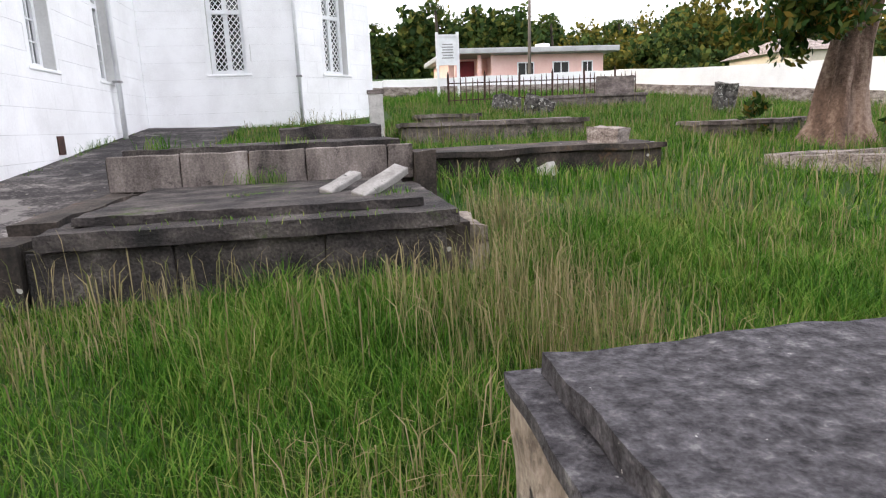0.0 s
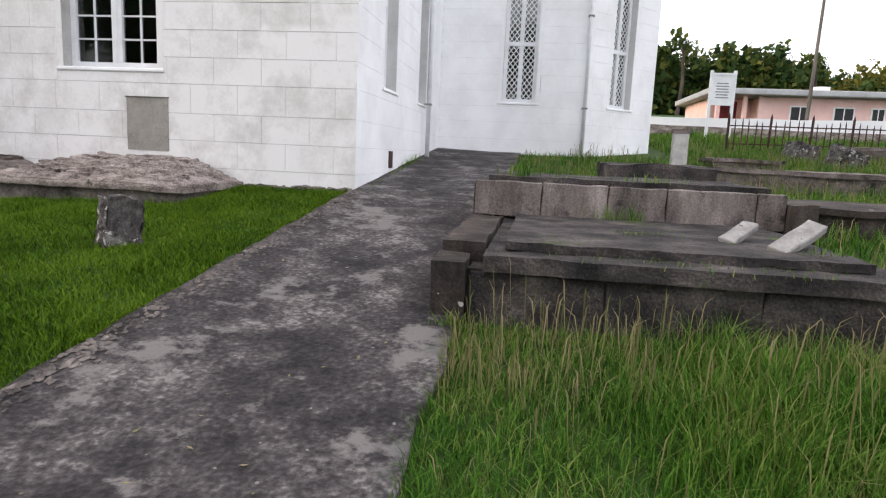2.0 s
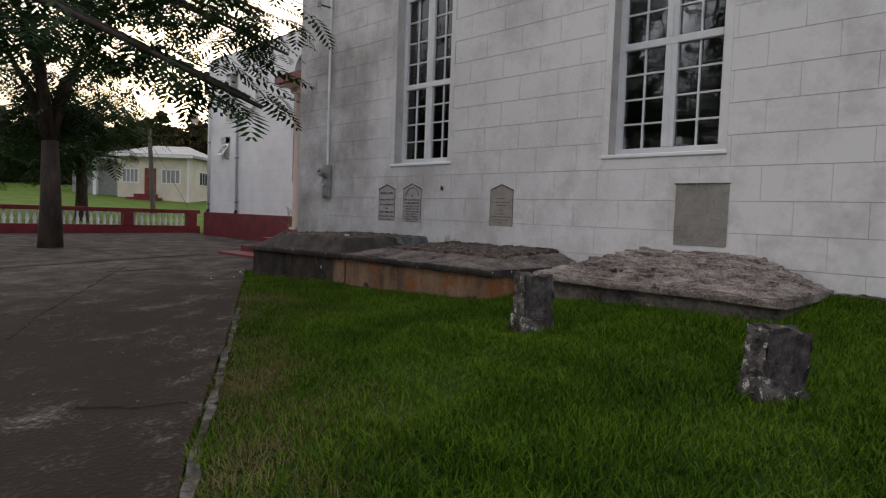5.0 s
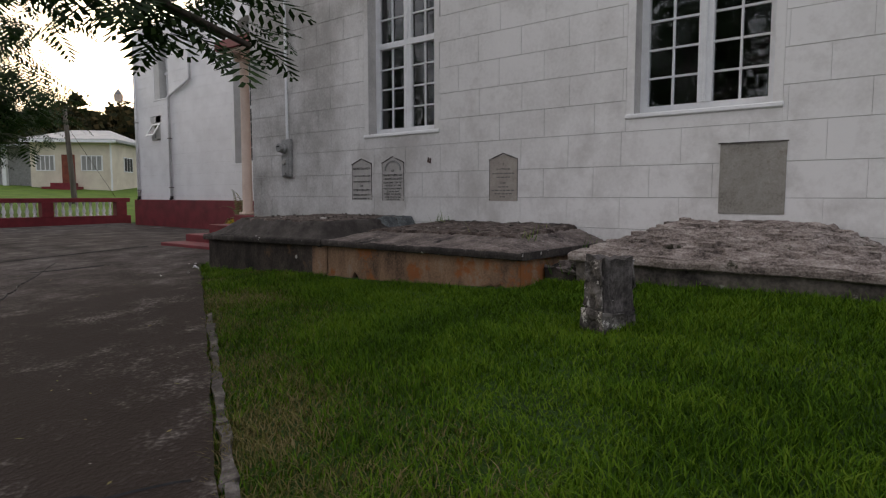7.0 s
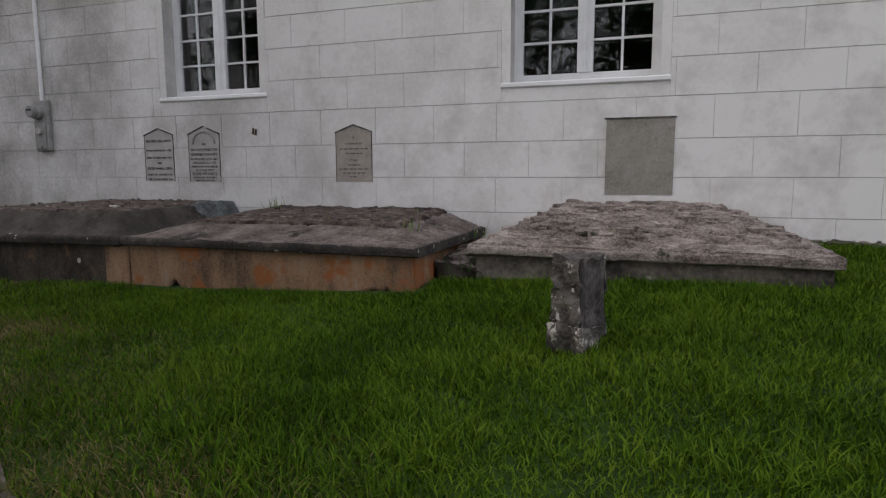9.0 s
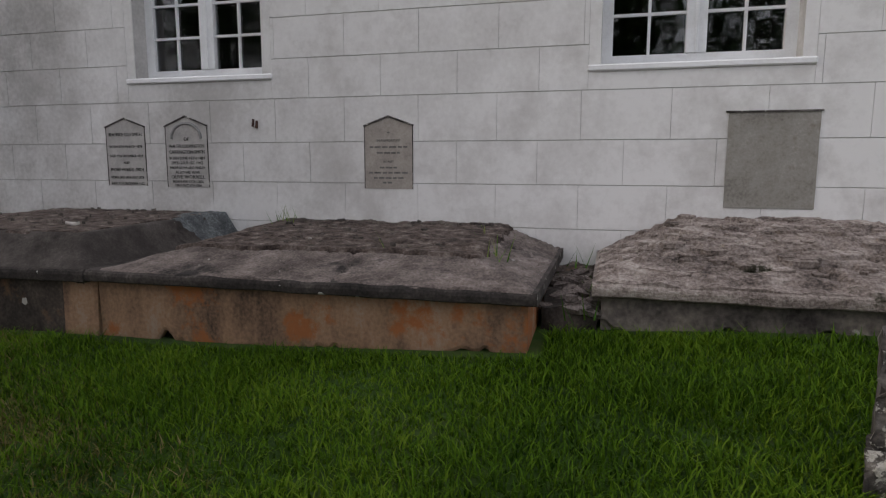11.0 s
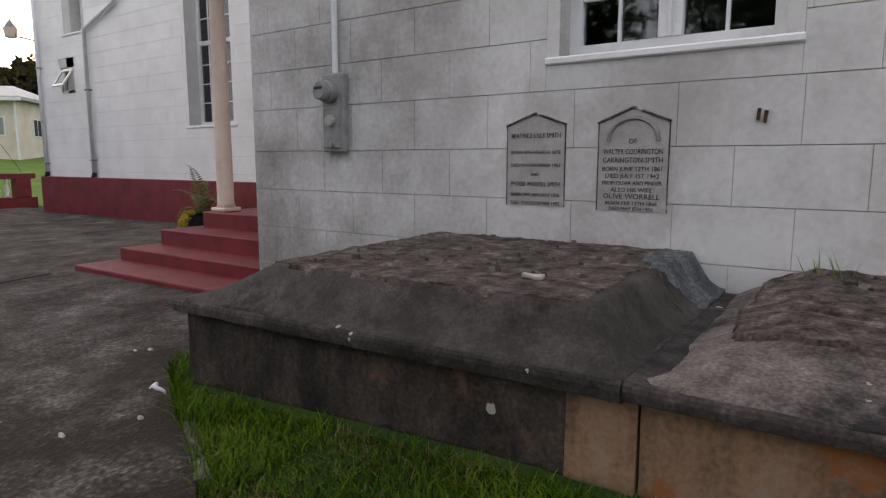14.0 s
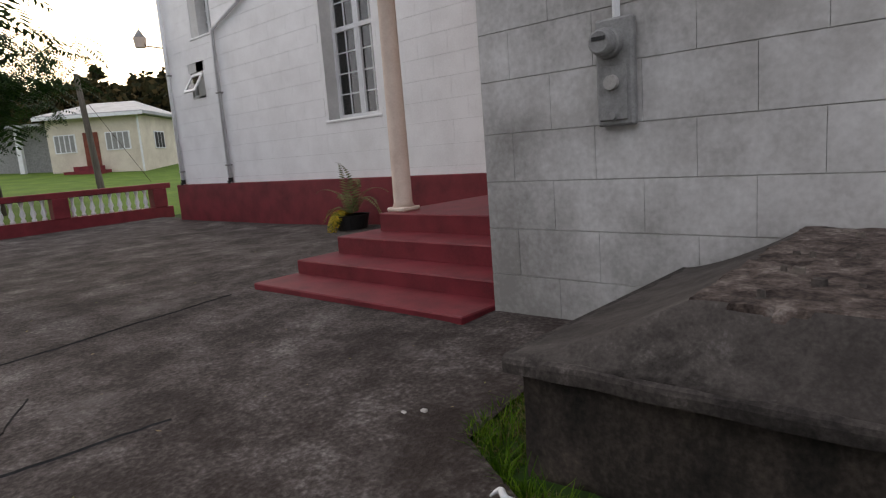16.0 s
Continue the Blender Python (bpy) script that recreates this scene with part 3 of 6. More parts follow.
# ---- the church ----
def wall_body(length, top, thick, openings, foot, start=0.0):
    """A wall along its own u axis (x), thickness along y, with arched openings (u0, u1, sill, spring, arched) through it."""
    bm = bmesh.new()
    u = start
    for u0, u1, sill, spring, arched in sorted(openings):
        if u0 > u:
            box(bm, u, u0, 0, thick, foot, top)
        box(bm, u0, u1, 0, thick, foot, sill)
        if arched:
            r, c = (u1 - u0) / 2, (u0 + u1) / 2
            pts = [(c - r * math.cos(math.pi * k / 16), spring + r * math.sin(math.pi * k / 16)) for k in range(17)]
            for (xa, za), (xb, zb) in zip(pts, pts[1:]):
                v = [bm.verts.new(q) for q in ((xa, 0, za), (xb, 0, zb), (xb, 0, top), (xa, 0, top), (xa, thick, za), (xb, thick, zb), (xb, thick, top), (xa, thick, top))]
                for q in ((0, 1, 2, 3), (5, 4, 7, 6), (4, 5, 1, 0)):
                    bm.faces.new([v[i] for i in q])
        elif spring < top:
            box(bm, u0, u1, 0, thick, spring, top)
        u = u1
    if u < length:
        box(bm, u, length, 0, thick, foot, top)
    return bm


def block_rows(length, courses, openings, size, gap_v=0.004, gap_h=0.009, seed=1):
    """The faces of the blocks as (u0, u1, z0, z1), course by course, clear of the openings."""
    rnd = random.Random(seed)
    out = []
    for c, (z0, z1) in enumerate(zip(courses, courses[1:])):
        cuts = [(a - 0.10, b + 0.10) for a, b, s, sp, ar in openings if z1 > s - 0.10 and z0 < sp + (b - a) / 2 * ar + 0.06]
        u = size * (-0.095 if c % 2 else -0.6) + rnd.uniform(-0.012, 0.012)
        while u < length:
            a, b = max(u, 0.0), min(u + size, length)
            spans = [(a, b)]
            for p, q in cuts:
                spans = [s for lo, hi in spans for s in ((lo, min(hi, p)), (max(lo, q), hi)) if s[1] - s[0] > 0.03]
            out += [(lo + gap_v / 2, hi - gap_v / 2, z0 + gap_h / 2, z1 - gap_h / 2) for lo, hi in spans if hi - lo > 0.03]
            u += size
    return out


def block_mesh(bm, u0, u1, z0, z1, depth):
    e = 0.0015
    f = [bm.verts.new(q) for q in ((u0 + e, 0, z0 + e), (u1 - e, 0, z0 + e), (u1 - e, 0, z1 - e), (u0 + e, 0, z1 - e))]
    g = [bm.verts.new(q) for q in ((u0, e, z0), (u1, e, z0), (u1, e, z1), (u0, e, z1))]
    h = [bm.verts.new(q) for q in ((u0, depth, z0), (u1, depth, z0), (u1, depth, z1), (u0, depth, z1))]
    bm.faces.new(f)
    for k in range(4):
        n = (k + 1) % 4
        bm.faces.new((g[k], g[n], f[n], f[k]))
        bm.faces.new((h[k], h[n], g[n], g[k]))


def place(bm, m):
    bmesh.ops.transform(bm, matrix=m, verts=bm.verts)
    return bm


COURSES = [-0.41, -0.015, 0.38, 0.78, 1.178, 1.575, 2.005, 2.39] + [2.39 + 0.3935 * k for k in range(1, 15)]
TOP = 7.9


def masonry_wall(name, m, length, openings, label, size=0.75, singles=0.0, material=M_WALL, foot=-0.4, thick=0.45, courses=COURSES, start=0.0, joint=M_JOINT):
    wall = part(name, place(wall_body(length - 0.013, TOP, thick, openings, foot, start), m @ Matrix.Translation((0, 0.012, 0))), joint)
    tagged(wall, label, "wall", kind="structure")
    fill = bmesh.new()
    for u0, u1, sill, spring, arched in openings:
        low = max(c for c in courses if c <= sill - 0.10)
        box(fill, u0 - 0.099, u1 + 0.099, 0.001, 0.0118, low + 0.004, sill - 0.062)
        top = min(c for c in courses + [99] if c >= spring + (u1 - u0) / 2 * arched + 0.06)
        if arched and top < 50:
            r, c = (u1 - u0) / 2, (u0 + u1) / 2
            for k in range(16):
                a, b = math.pi * k / 16, math.pi * (k + 1) / 16
                fill.faces.new([fill.verts.new(q) for q in ((c - r * math.cos(a), 0.001, spring + r * math.sin(a)), (c - r * math.cos(b), 0.001, spring + r * math.sin(b)), (c - r * math.cos(b), 0.001, top - 0.004), (c - r * math.cos(a), 0.001, top - 0.004))])
            for a, b in ((u0 - 0.099, u0), (u1, u1 + 0.099)):
                fill.faces.new([fill.verts.new(q) for q in ((a, 0.001, spring), (b, 0.001, spring), (b, 0.001, top - 0.004), (a, 0.001, top - 0.004))])
        for a, b in ((u0 - 0.099, u0), (u1, u1 + 0.099)):
            box(fill, a, b, 0.001, 0.0118, sill - 0.062, spring)
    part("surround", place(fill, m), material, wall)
    rest = bmesh.new()
    for b in block_rows(length, courses, openings, size, 0.003 if material is M_WALL else 0.001, 0.007 if material is M_WALL else 0.004):
        if b[3] < singles:
            bm = bmesh.new()
            block_mesh(bm, *b, 0.0115)
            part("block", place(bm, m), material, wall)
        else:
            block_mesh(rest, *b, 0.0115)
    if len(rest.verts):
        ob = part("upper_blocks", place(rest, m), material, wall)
        ob["kind"] = "stuff"
    return wall


def casement_window(name, m, u0, u1, sill, transom, spring, label, depth=0.2, rows=4, lattice=False, arched=True, cols=2):
    """A tall window of two tiers of paired lights, with glazing bars or a diagonal lattice, under a round head."""
    at = m @ Vector(((u0 + u1) / 2, depth, sill))
    w = thing(name, at, label, "window", kind="structure")
    f, d = 0.095, 0.07
    c, r = (u0 + u1) / 2, (u1 - u0) / 2
    y0, y1 = depth, depth + d
    mw = 0.085 if u1 - u0 > 1.2 else 0.055
    bm = bmesh.new()
    box(bm, u0, u0 + f, y0, y1, sill, spring)
    box(bm, u1 - f, u1, y0, y1, sill, spring)
    box(bm, u0 + f, u1 - f, y0, y1, sill, sill + f)
    if arched:
        for k in range(16):
            a, b = math.pi * k / 16, math.pi * (k + 1) / 16
            ri = r - f
            v = []
            for y in (y0, y1):
                for rad, ang in ((r, a), (r, b), (ri, b), (ri, a)):
                    v.append(bm.verts.new((c - rad * math.cos(ang), y, spring + rad * math.sin(ang))))
            for q in ((0, 1, 2, 3), (7, 6, 5, 4), (3, 2, 6, 7), (0, 4, 5, 1)):
                bm.faces.new([v[i] for i in q])
    else:
        box(bm, u0 + f, u1 - f, y0, y1, spring - f, spring)
    bmesh.ops.recalc_face_normals(bm, faces=bm.faces[:])
    part("window_frame", place(bm, m), M_FRAME, w)
    part("transom", place(abox(u0 + f, u1 - f, y0 - 0.012, y1, transom - 0.05, transom + 0.05, 0.006), m), M_FRAME, w)
    for za, zb in ((sill + f, transom - 0.05), (transom + 0.05, spring)):
        for ua, ub in ((c - mw, c - 0.004), (c + 0.004, c + mw)):
            part("stile", place(abox(ua, ub, y0 - 0.010, y1, za, zb, 0.006), m), M_FRAME, w)
        part("astragal", place(abox(c - 0.014, c + 0.014, y0 - 0.022, y0 - 0.0105, za, zb, 0.004), m), M_FRAME, w)
    part("transom", place(abox(u0 + f, u1 - f, y0 - 0.012, y1, spring - 0.04, spring + 0.04, 0.006), m), M_FRAME, w)
    for za, zb in ((sill + f, transom - 0.05), (transom + 0.05, spring - 0.04)):
        for ua, ub in ((u0 + f, c - mw), (c + mw, u1 - f)):
            pane = part("pane", place(abox(ua, ub, y0 + 0.045, y0 + 0.051, za, zb), m), M_GLASS, w)
            pane.visible_shadow = False
            if lattice:
                bm = bmesh.new()
                s = 0.16
                n = int((zb - za + ub - ua) / s) + 1
                for sign in (1, -1):
                    for k in range(-1, n + 1):
                        o = za + k * s - (0 if sign > 0 else 0)
                        pa, pb = (ua, o if sign > 0 else o), (ub, o + sign * (ub - ua) * 1.25)
                        if sign < 0:
                            pa, pb = (ua, o), (ub, o - (ub - ua) * 1.25)
                        (xa, ya), (xb, yb) = pa, pb
                        t0, t1 = 0.0, 1.0
                        dy = yb - ya
                        for lim, lo in ((za, True), (zb, False)):
                            tt = (lim - ya) / dy
                            if (dy > 0) == lo:
                                t0 = max(t0, tt)
                            else:
                                t1 = min(t1, tt)
                        if t1 - t0 < 0.02:
                            continue
                        A = Vector((xa + (xb - xa) * t0, y0 + 0.03, ya + dy * t0))
                        B = Vector((xa + (xb - xa) * t1, y0 + 0.03, ya + dy * t1))
                        sd = (B - A).normalized().cross(Vector((0, 1, 0))) * 0.010
                        v = [bm.verts.new(q) for q in (A - sd, B - sd, B + sd, A + sd)]
                        v2 = [bm.verts.new(q.co + Vector((0, 0.012, 0))) for q in v]
                        bm.faces.new(v)
                        for i in range(4):
                            bm.faces.new((v[i], v2[i], v2[(i + 1) % 4], v[(i + 1) % 4]))
                part("lattice", place(bm, m), M_FRAME, w)
            else:
                for k in range(1, rows):
                    z = za + (zb - za) * k / rows
                    part("glazing_bar", place(abox(ua, ub, y0 + 0.018, y0 + 0.044, z - 0.012, z + 0.012), m), M_FRAME, w)
                for k in range(1, cols):
                    x = ua + (ub - ua) * k / cols
                    part("glazing_bar", place(abox(x - 0.012, x + 0.012, y0 + 0.016, y0 + 0.042, za, zb), m), M_FRAME, w)
    if arched:
        bm = bmesh.new()
        ri = r - f
        pts = [(c - ri * math.cos(math.pi * k / 16), y0 + 0.048, spring + ri * math.sin(math.pi * k / 16)) for k in range(17)]
        bm.faces.new([bm.verts.new(p) for p in pts])
        head = part("pane", place(bm, m), M_GLASS, w)
        head.visible_shadow = False
        bm = bmesh.new()
        for k in range(1, 6):
            a = math.pi * k / 6
            tube(bm, [(c - 0.12 * math.cos(a), y0 + 0.03, spring + 0.12 * math.sin(a)), (c - ri * math.cos(a), y0 + 0.03, spring + ri * math.sin(a))], 0.013, 5)
        tube(bm, [(c - ri * 0.55 * math.cos(math.pi * k / 12), y0 + 0.03, spring + ri * 0.55 * math.sin(math.pi * k / 12)) for k in range(13)], 0.013, 5)
        part("fan_bars", place(bm, m), M_FRAME, w)
    part("window_sill", place(abox(u0 - 0.11, u1 + 0.11, -0.022, depth + 0.01, sill - 0.06, sill - 0.002, 0.012), m), M_WHITE, w)
    return w


SOUTH = Matrix.Translation((-17.80, 10.55, 0))
NAVE = 13.0
op_s = [(3.54, 5.05, 2.255, 5.45, 1), (8.33, 9.90, 2.22, 5.45, 1)]
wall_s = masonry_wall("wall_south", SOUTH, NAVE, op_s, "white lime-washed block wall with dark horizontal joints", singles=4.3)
for (a, b, s, sp, _), nm in zip(op_s, ("window_1", "window_2")):
    casement_window(nm, SOUTH, a, b, s, 3.75, sp, "tall white casement window with small panes in a church wall")

EAST = Matrix.Translation((-4.80, 10.55, 0)) @ Matrix.Rotation(radians(90), 4, "Z")
op_e = [(1.55, 2.45, 2.2, 5.3, 1), (4.5, 5.4, 2.2, 5.3, 1)]
wall_e = masonry_wall("wall_east", EAST, 7.35, op_e, "white rendered side wall of the church", material=M_WHITE, thick=0.45, start=0.475, joint=M_PALEJOINT)
for (a, b, s, sp, _), nm in zip(op_e, ("window_3", "window_4")):
    casement_window(nm, EAST, a, b, s, 3.7, sp, "narrow white casement window in a rendered wall")

CHANCEL = Matrix.Translation((-4.80, 17.90, 0))
op_c = [(1.58, 2.42, 2.5, 5.5, 1)]
masonry_wall("wall_chancel", CHANCEL, 3.61, op_c, "white rendered chancel wall", material=M_WHITE, joint=M_PALEJOINT)
casement_window("window_5", CHANCEL, 1.58, 2.42, 2.5, 3.95, 5.5, "white lattice window with a round head", 0.16, lattice=True)
APSE = Matrix.Translation((-1.19, 17.90, 0)) @ Matrix.Rotation(radians(45), 4, "Z")
op_a = [(1.0, 1.84, 2.5, 5.5, 1)]
masonry_wall("wall_apse", APSE, 2.8, op_a, "white rendered slanting apse wall", material=M_WHITE, joint=M_PALEJOINT)
casement_window("window_6", APSE, 1.0, 1.84, 2.5, 3.95, 5.5, "white lattice window with a round head", 0.2, lattice=True)

# closing walls, floor and roof of the nave
bm = bmesh.new()
box(bm, -17.80, -17.35, 11.02, 24.0, -0.4, TOP)
tagged(part("wall_west", bm, M_WHITE), "white rendered end wall of the church", "wall", kind="structure")
bm = bmesh.new()
box(bm, -17.80, 0.9, 24.0, 24.4, -0.4, TOP)
box(bm, 0.38, 0.786, 19.89, 24.0, -0.4, TOP)
tagged(part("wall_north", bm, M_WHITE), "white rendered far wall of the church", "wall", kind="structure")
# Near-black lining and ceiling, added so the rooms behind the windows stay dark.
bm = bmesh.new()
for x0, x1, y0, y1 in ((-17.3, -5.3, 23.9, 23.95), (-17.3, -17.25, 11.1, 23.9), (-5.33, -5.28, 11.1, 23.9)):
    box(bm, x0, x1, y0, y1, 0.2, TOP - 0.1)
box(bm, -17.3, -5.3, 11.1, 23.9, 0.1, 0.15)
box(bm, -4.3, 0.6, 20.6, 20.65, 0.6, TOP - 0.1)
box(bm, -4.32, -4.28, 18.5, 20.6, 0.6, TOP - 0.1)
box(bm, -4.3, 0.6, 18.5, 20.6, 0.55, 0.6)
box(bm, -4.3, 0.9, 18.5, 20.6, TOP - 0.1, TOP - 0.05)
tagged(part("interior_lining", bm, M_DARK), "added near-black lining that darkens the nave and chancel behind the windows", "wall", kind="structure")
tagged(part("ceiling", abox(-17.75, -4.85, 10.6, 23.95, TOP, TOP + 0.12), M_DARK), "added near-black ceiling that keeps the nave dark", "ceiling", kind="structure")
bm = bmesh.new()
for pts in (((-18.1, 10.2, TOP + 0.05), (-4.5, 10.2, TOP + 0.05), (-4.5, 17.3, TOP + 4.6), (-18.1, 17.3, TOP + 4.6)), ((-18.1, 24.6, TOP + 0.05), (-4.5, 24.6, TOP + 0.05), (-4.5, 17.3, TOP + 4.6), (-18.1, 17.3, TOP + 4.6)), ((-4.5, 17.4, TOP + 0.05), (1.5, 17.4, TOP + 0.05), (1.5, 21, TOP + 2.4), (-4.5, 21, TOP + 2.4)), ((-4.5, 24.6, TOP + 0.05), (1.5, 24.6, TOP + 0.05), (1.5, 21, TOP + 2.4), (-4.5, 21, TOP + 2.4))):
    lo = [bm.verts.new(p) for p in pts]
    hi = [bm.verts.new((p[0], p[1], p[2] + 0.12)) for p in pts]
    bm.faces.new(lo)
    bm.faces.new(hi)
    for k in range(4):
        bm.faces.new((lo[k], lo[(k + 1) % 4], hi[(k + 1) % 4], hi[k]))
bmesh.ops.recalc_face_normals(bm, faces=bm.faces[:])
tagged(part("roof", bm, M_ROOF), "grey metal pitched church roof", "roof", kind="structure")

# wing beyond the porch
WING = Matrix.Translation((-33.2, 15.0, 0))
op_w = [(7.55, 9.2, 2.3, 6.3, 1), (1.85, 3.0, 5.0, 7.0, 0), (1.5, 2.25, 3.45, 4.1, 0)]
masonry_wall("wall_wing", WING, 15.4, [o for o in op_w], "white painted block wall of the wing", material=M_WHITE, thick=0.5, joint=M_PALEJOINT)
casement_window("window_7", WING, 7.55, 9.2, 2.3, 4.2, 6.3, "tall white casement window deep in a wall", 0.32)
casement_window("window_8", WING, 1.85, 3.0, 5.0, 6.0, 7.0, "white upper window with small panes", 0.25, 3, arched=False)
tagged(part("wall_wing_end", abox(-33.2, -32.75, 15.52, 25, -0.4, TOP), M_WHITE), "white end wall of the wing", "wall", kind="structure")
# Near-black ceiling and screen, added to keep the wing's inside dark.
tagged(part("wing_ceiling", abox(-33.15, -17.85, 15.1, 24.9, TOP, TOP + 0.1), M_DARK), "added near-black ceiling that keeps the wing dark", "ceiling", kind="structure")
tagged(part("wing_lining", abox(-32.6, -18.0, 17.5, 17.6, 0.2, TOP - 0.1), M_DARK), "near-black screen added behind the wing's windows", "wall", kind="structure")
tagged(part("plinth", abox(-33.3, -17.85, 14.90, 14.995, -0.35, 1.02, 0.012), M_RED), "dark red painted plinth along the wing", "plinth", kind="structure")
vent = thing("vent_window", (-31.3, 15.0, 3.8), "small top-hung white window propped open", "window")
bm = bmesh.new()
box(bm, -31.70, -31.66, 15.06, 15.12, 3.45, 4.1)
box(bm, -30.99, -30.95, 15.06, 15.12, 3.45, 4.1)
box(bm, -31.66, -30.99, 15.06, 15.12, 4.06, 4.1)
box(bm, -31.66, -30.99, 15.06, 15.12, 3.45, 3.49)
part("frame", bm, M_FRAME, vent)
tilt = Matrix.Translation((0, 15.02, 4.05)) @ Matrix.Rotation(radians(-32), 4, "X") @ Matrix.Translation((0, -15.02, -4.05))
bm = bmesh.new()
for q in ((-31.64, -31.57, 3.47, 4.05), (-31.08, -31.01, 3.47, 4.05), (-31.57, -31.08, 3.98, 4.05), (-31.57, -31.08, 3.47, 3.54)):
    box(bm, q[0], q[1], 15.0, 15.04, q[2], q[3], 0, tilt)
sash = part("sash", bm, M_FRAME, vent)
pn = part("pane", abox(-31.57, -31.08, 15.018, 15.024, 3.54, 3.98, 0, tilt), M_GLASS, sash)
pn.visible_shadow = False


def pipe(name, pts, r, label, brackets=()):
    p = thing(name, pts[0], label, "pipe")
    part("pipe", atube(pts, r, 10), M_FRAME, p, smooth=True)
    for b in brackets:
        x, y, z = b
        part("bracket", abox(x - r - 0.025, x + r + 0.025, y - r - 0.01, y + r + 0.07, z - 0.02, z + 0.02, 0.004), M_GREY, p)
    return p


pipe("drainpipe", [(-32.9, 14.93, 1.02), (-32.9, 14.93, 7.7)], 0.05, "white drainpipe down the wing's corner", [(-32.9, 14.93, 1.4), (-32.9, 14.93, 4.2)])
pipe("drainpipe", [(-30.1, 14.93, 1.02), (-30.1, 14.93, 5.0), (-28.45, 14.93, 5.5), (-28.4, 14.93, 7.7)], 0.055, "white drainpipe with a slanting offset", [(-30.1, 14.93, 1.5), (-30.1, 14.93, 3.4)])
for x in (-32.9, -30.1):
    shoe = thing("pipe_shoe", (x, 14.9, 1.05), "black tarred shoe at a drainpipe's foot", "pipe")
    part("shoe", atube([(x, 14.93, 1.16), (x, 14.93, 1.06), (x, 14.86, 1.045)], [0.066, 0.066, 0.05], 10), M_BLACK, shoe)
pipe("drainpipe", [(-4.66, 15.55, 0.95), (-4.66, 15.55, 7.7)], 0.05, "white drainpipe in the recess of the church", [(-4.68, 15.55, 2.2)])
pipe("drainpipe", [(-1.15, 17.82, 1.2), (-1.15, 17.82, 7.7)], 0.045, "white drainpipe between the chancel windows", [(-1.15, 17.82, 2.4), (-1.15, 17.82, 4.6)])
grate = thing("vent_grate", (-4.82, 12.2, 0.95), "small dark iron air vent low in a wall", "vent")
part("frame", abox(-4.805, -4.78, 12.55, 12.8, 0.85, 1.15, 0.004), M_IRON, grate)

# ---- porch steps, column, canopy, planter ----
porch = thing("porch_steps", (-19.5, 12.5, 0), "dark red painted concrete steps up to a porch", "steps", kind="structure")
for x0, y0, z0, z1, nm in ((-21.13, 10.12, -0.22, 0.075, "step"), (-21.10, 10.74, 0.05, 0.245, "step"), (-20.95, 11.29, 0.245, 0.465, "step"), (-20.75, 11.88, 0.465, 0.70, "landing")):
    part(nm, abox(x0, -17.82, y0, 14.88, z0 if z0 < 0 else z0 - 0.3, z1, 0.012), M_RED, porch)
col = thing("porch_column", (-20.58, 12.19, 0.70), "slender cream painted porch column with a square base", "column")
part("base", abox(-20.74, -20.42, 12.02, 12.36, 0.70, 0.76, 0.015), M_CREAM, col)
part("shaft", atube([(-20.58, 12.19, 0.76), (-20.58, 12.19, 0.82), (-20.58, 12.19, 2.6), (-20.58, 12.19, 4.55), (-20.58, 12.19, 4.6)], [0.15, 0.128, 0.120, 0.106, 0.15], 24), M_CREAM, col, smooth=True)
part("capital", abox(-20.76, -20.40, 12.00, 12.38, 4.6, 4.75, 0.02), M_CREAM, col)
cn = thing("porch_canopy", (-19.4, 13.4, 4.75), "flat porch canopy with a dull red fascia", "canopy", kind="structure")
part("slab", abox(-20.9, -17.82, 11.7, 14.9, 4.75, 4.98, 0.01), M_CREAM, cn)
part("fascia", abox(-21.0, -17.82, 11.62, 11.695, 4.82, 5.05, 0.01), M_RED, cn)
part("fascia", abox(-21.0, -20.905, 11.70, 14.9, 4.82, 5.05, 0.01), M_RED, cn)


def frond(bm, base, d, length, droop, leaflets, width):
    """A feathered leaf: a curved rib with leaflets on both sides."""
    d = Vector(d).normalized()
    side = d.cross(Vector((0, 0, 1))).normalized()
    p = Vector(base)
    step = length / leaflets
    for k in range(leaflets):
        q = p + d * step
        d = (d + Vector((0, 0, -droop / leaflets))).normalized()
        u = (k + 1) / leaflets
        ln = width * math.sin(min(1, 0.25 + u * 0.85) * math.pi * 0.95) + 0.01
        for s in (1, -1):
            tip = q + side * s * ln + d * ln * 0.45 + Vector((0, 0, -0.12 * ln))
            w = d * step * 0.38
            bm.faces.new([bm.verts.new(c) for c in (q - w * 0.4, (q + tip) / 2 - w, tip, (q + tip) / 2 + w)])
        p = q


pot = thing("planter", (-24.4, 14.35, -0.06), "young yellowing palm in a low black pot", "plant")
gz = ground_z(-24.4, 14.35) + 0.03
part("pot", atube([(-24.4, 14.35, gz), (-24.4, 14.35, gz + 0.26), (-24.4, 14.35, gz + 0.30), (-24.4, 14.35, gz + 0.30), (-24.4, 14.35, gz + 0.24)], [0.30, 0.36, 0.38, 0.34, 0.32], 20), M_BLACK, pot)
random.seed(5)
bm = bmesh.new()
for k in range(30):
    a = random.uniform(2.2, 5.2)
    frond(bm, (-24.5, 14.3, gz + 0.28), (math.cos(a) * 0.9, math.sin(a) * 0.9, random.uniform(0.5, 1.2)), random.uniform(0.5, 0.8), 3.2, 12, 0.13)
part("yellow_fronds", bm, M_WEED, pot, "drooping yellowed lower fronds")
bm = bmesh.new()
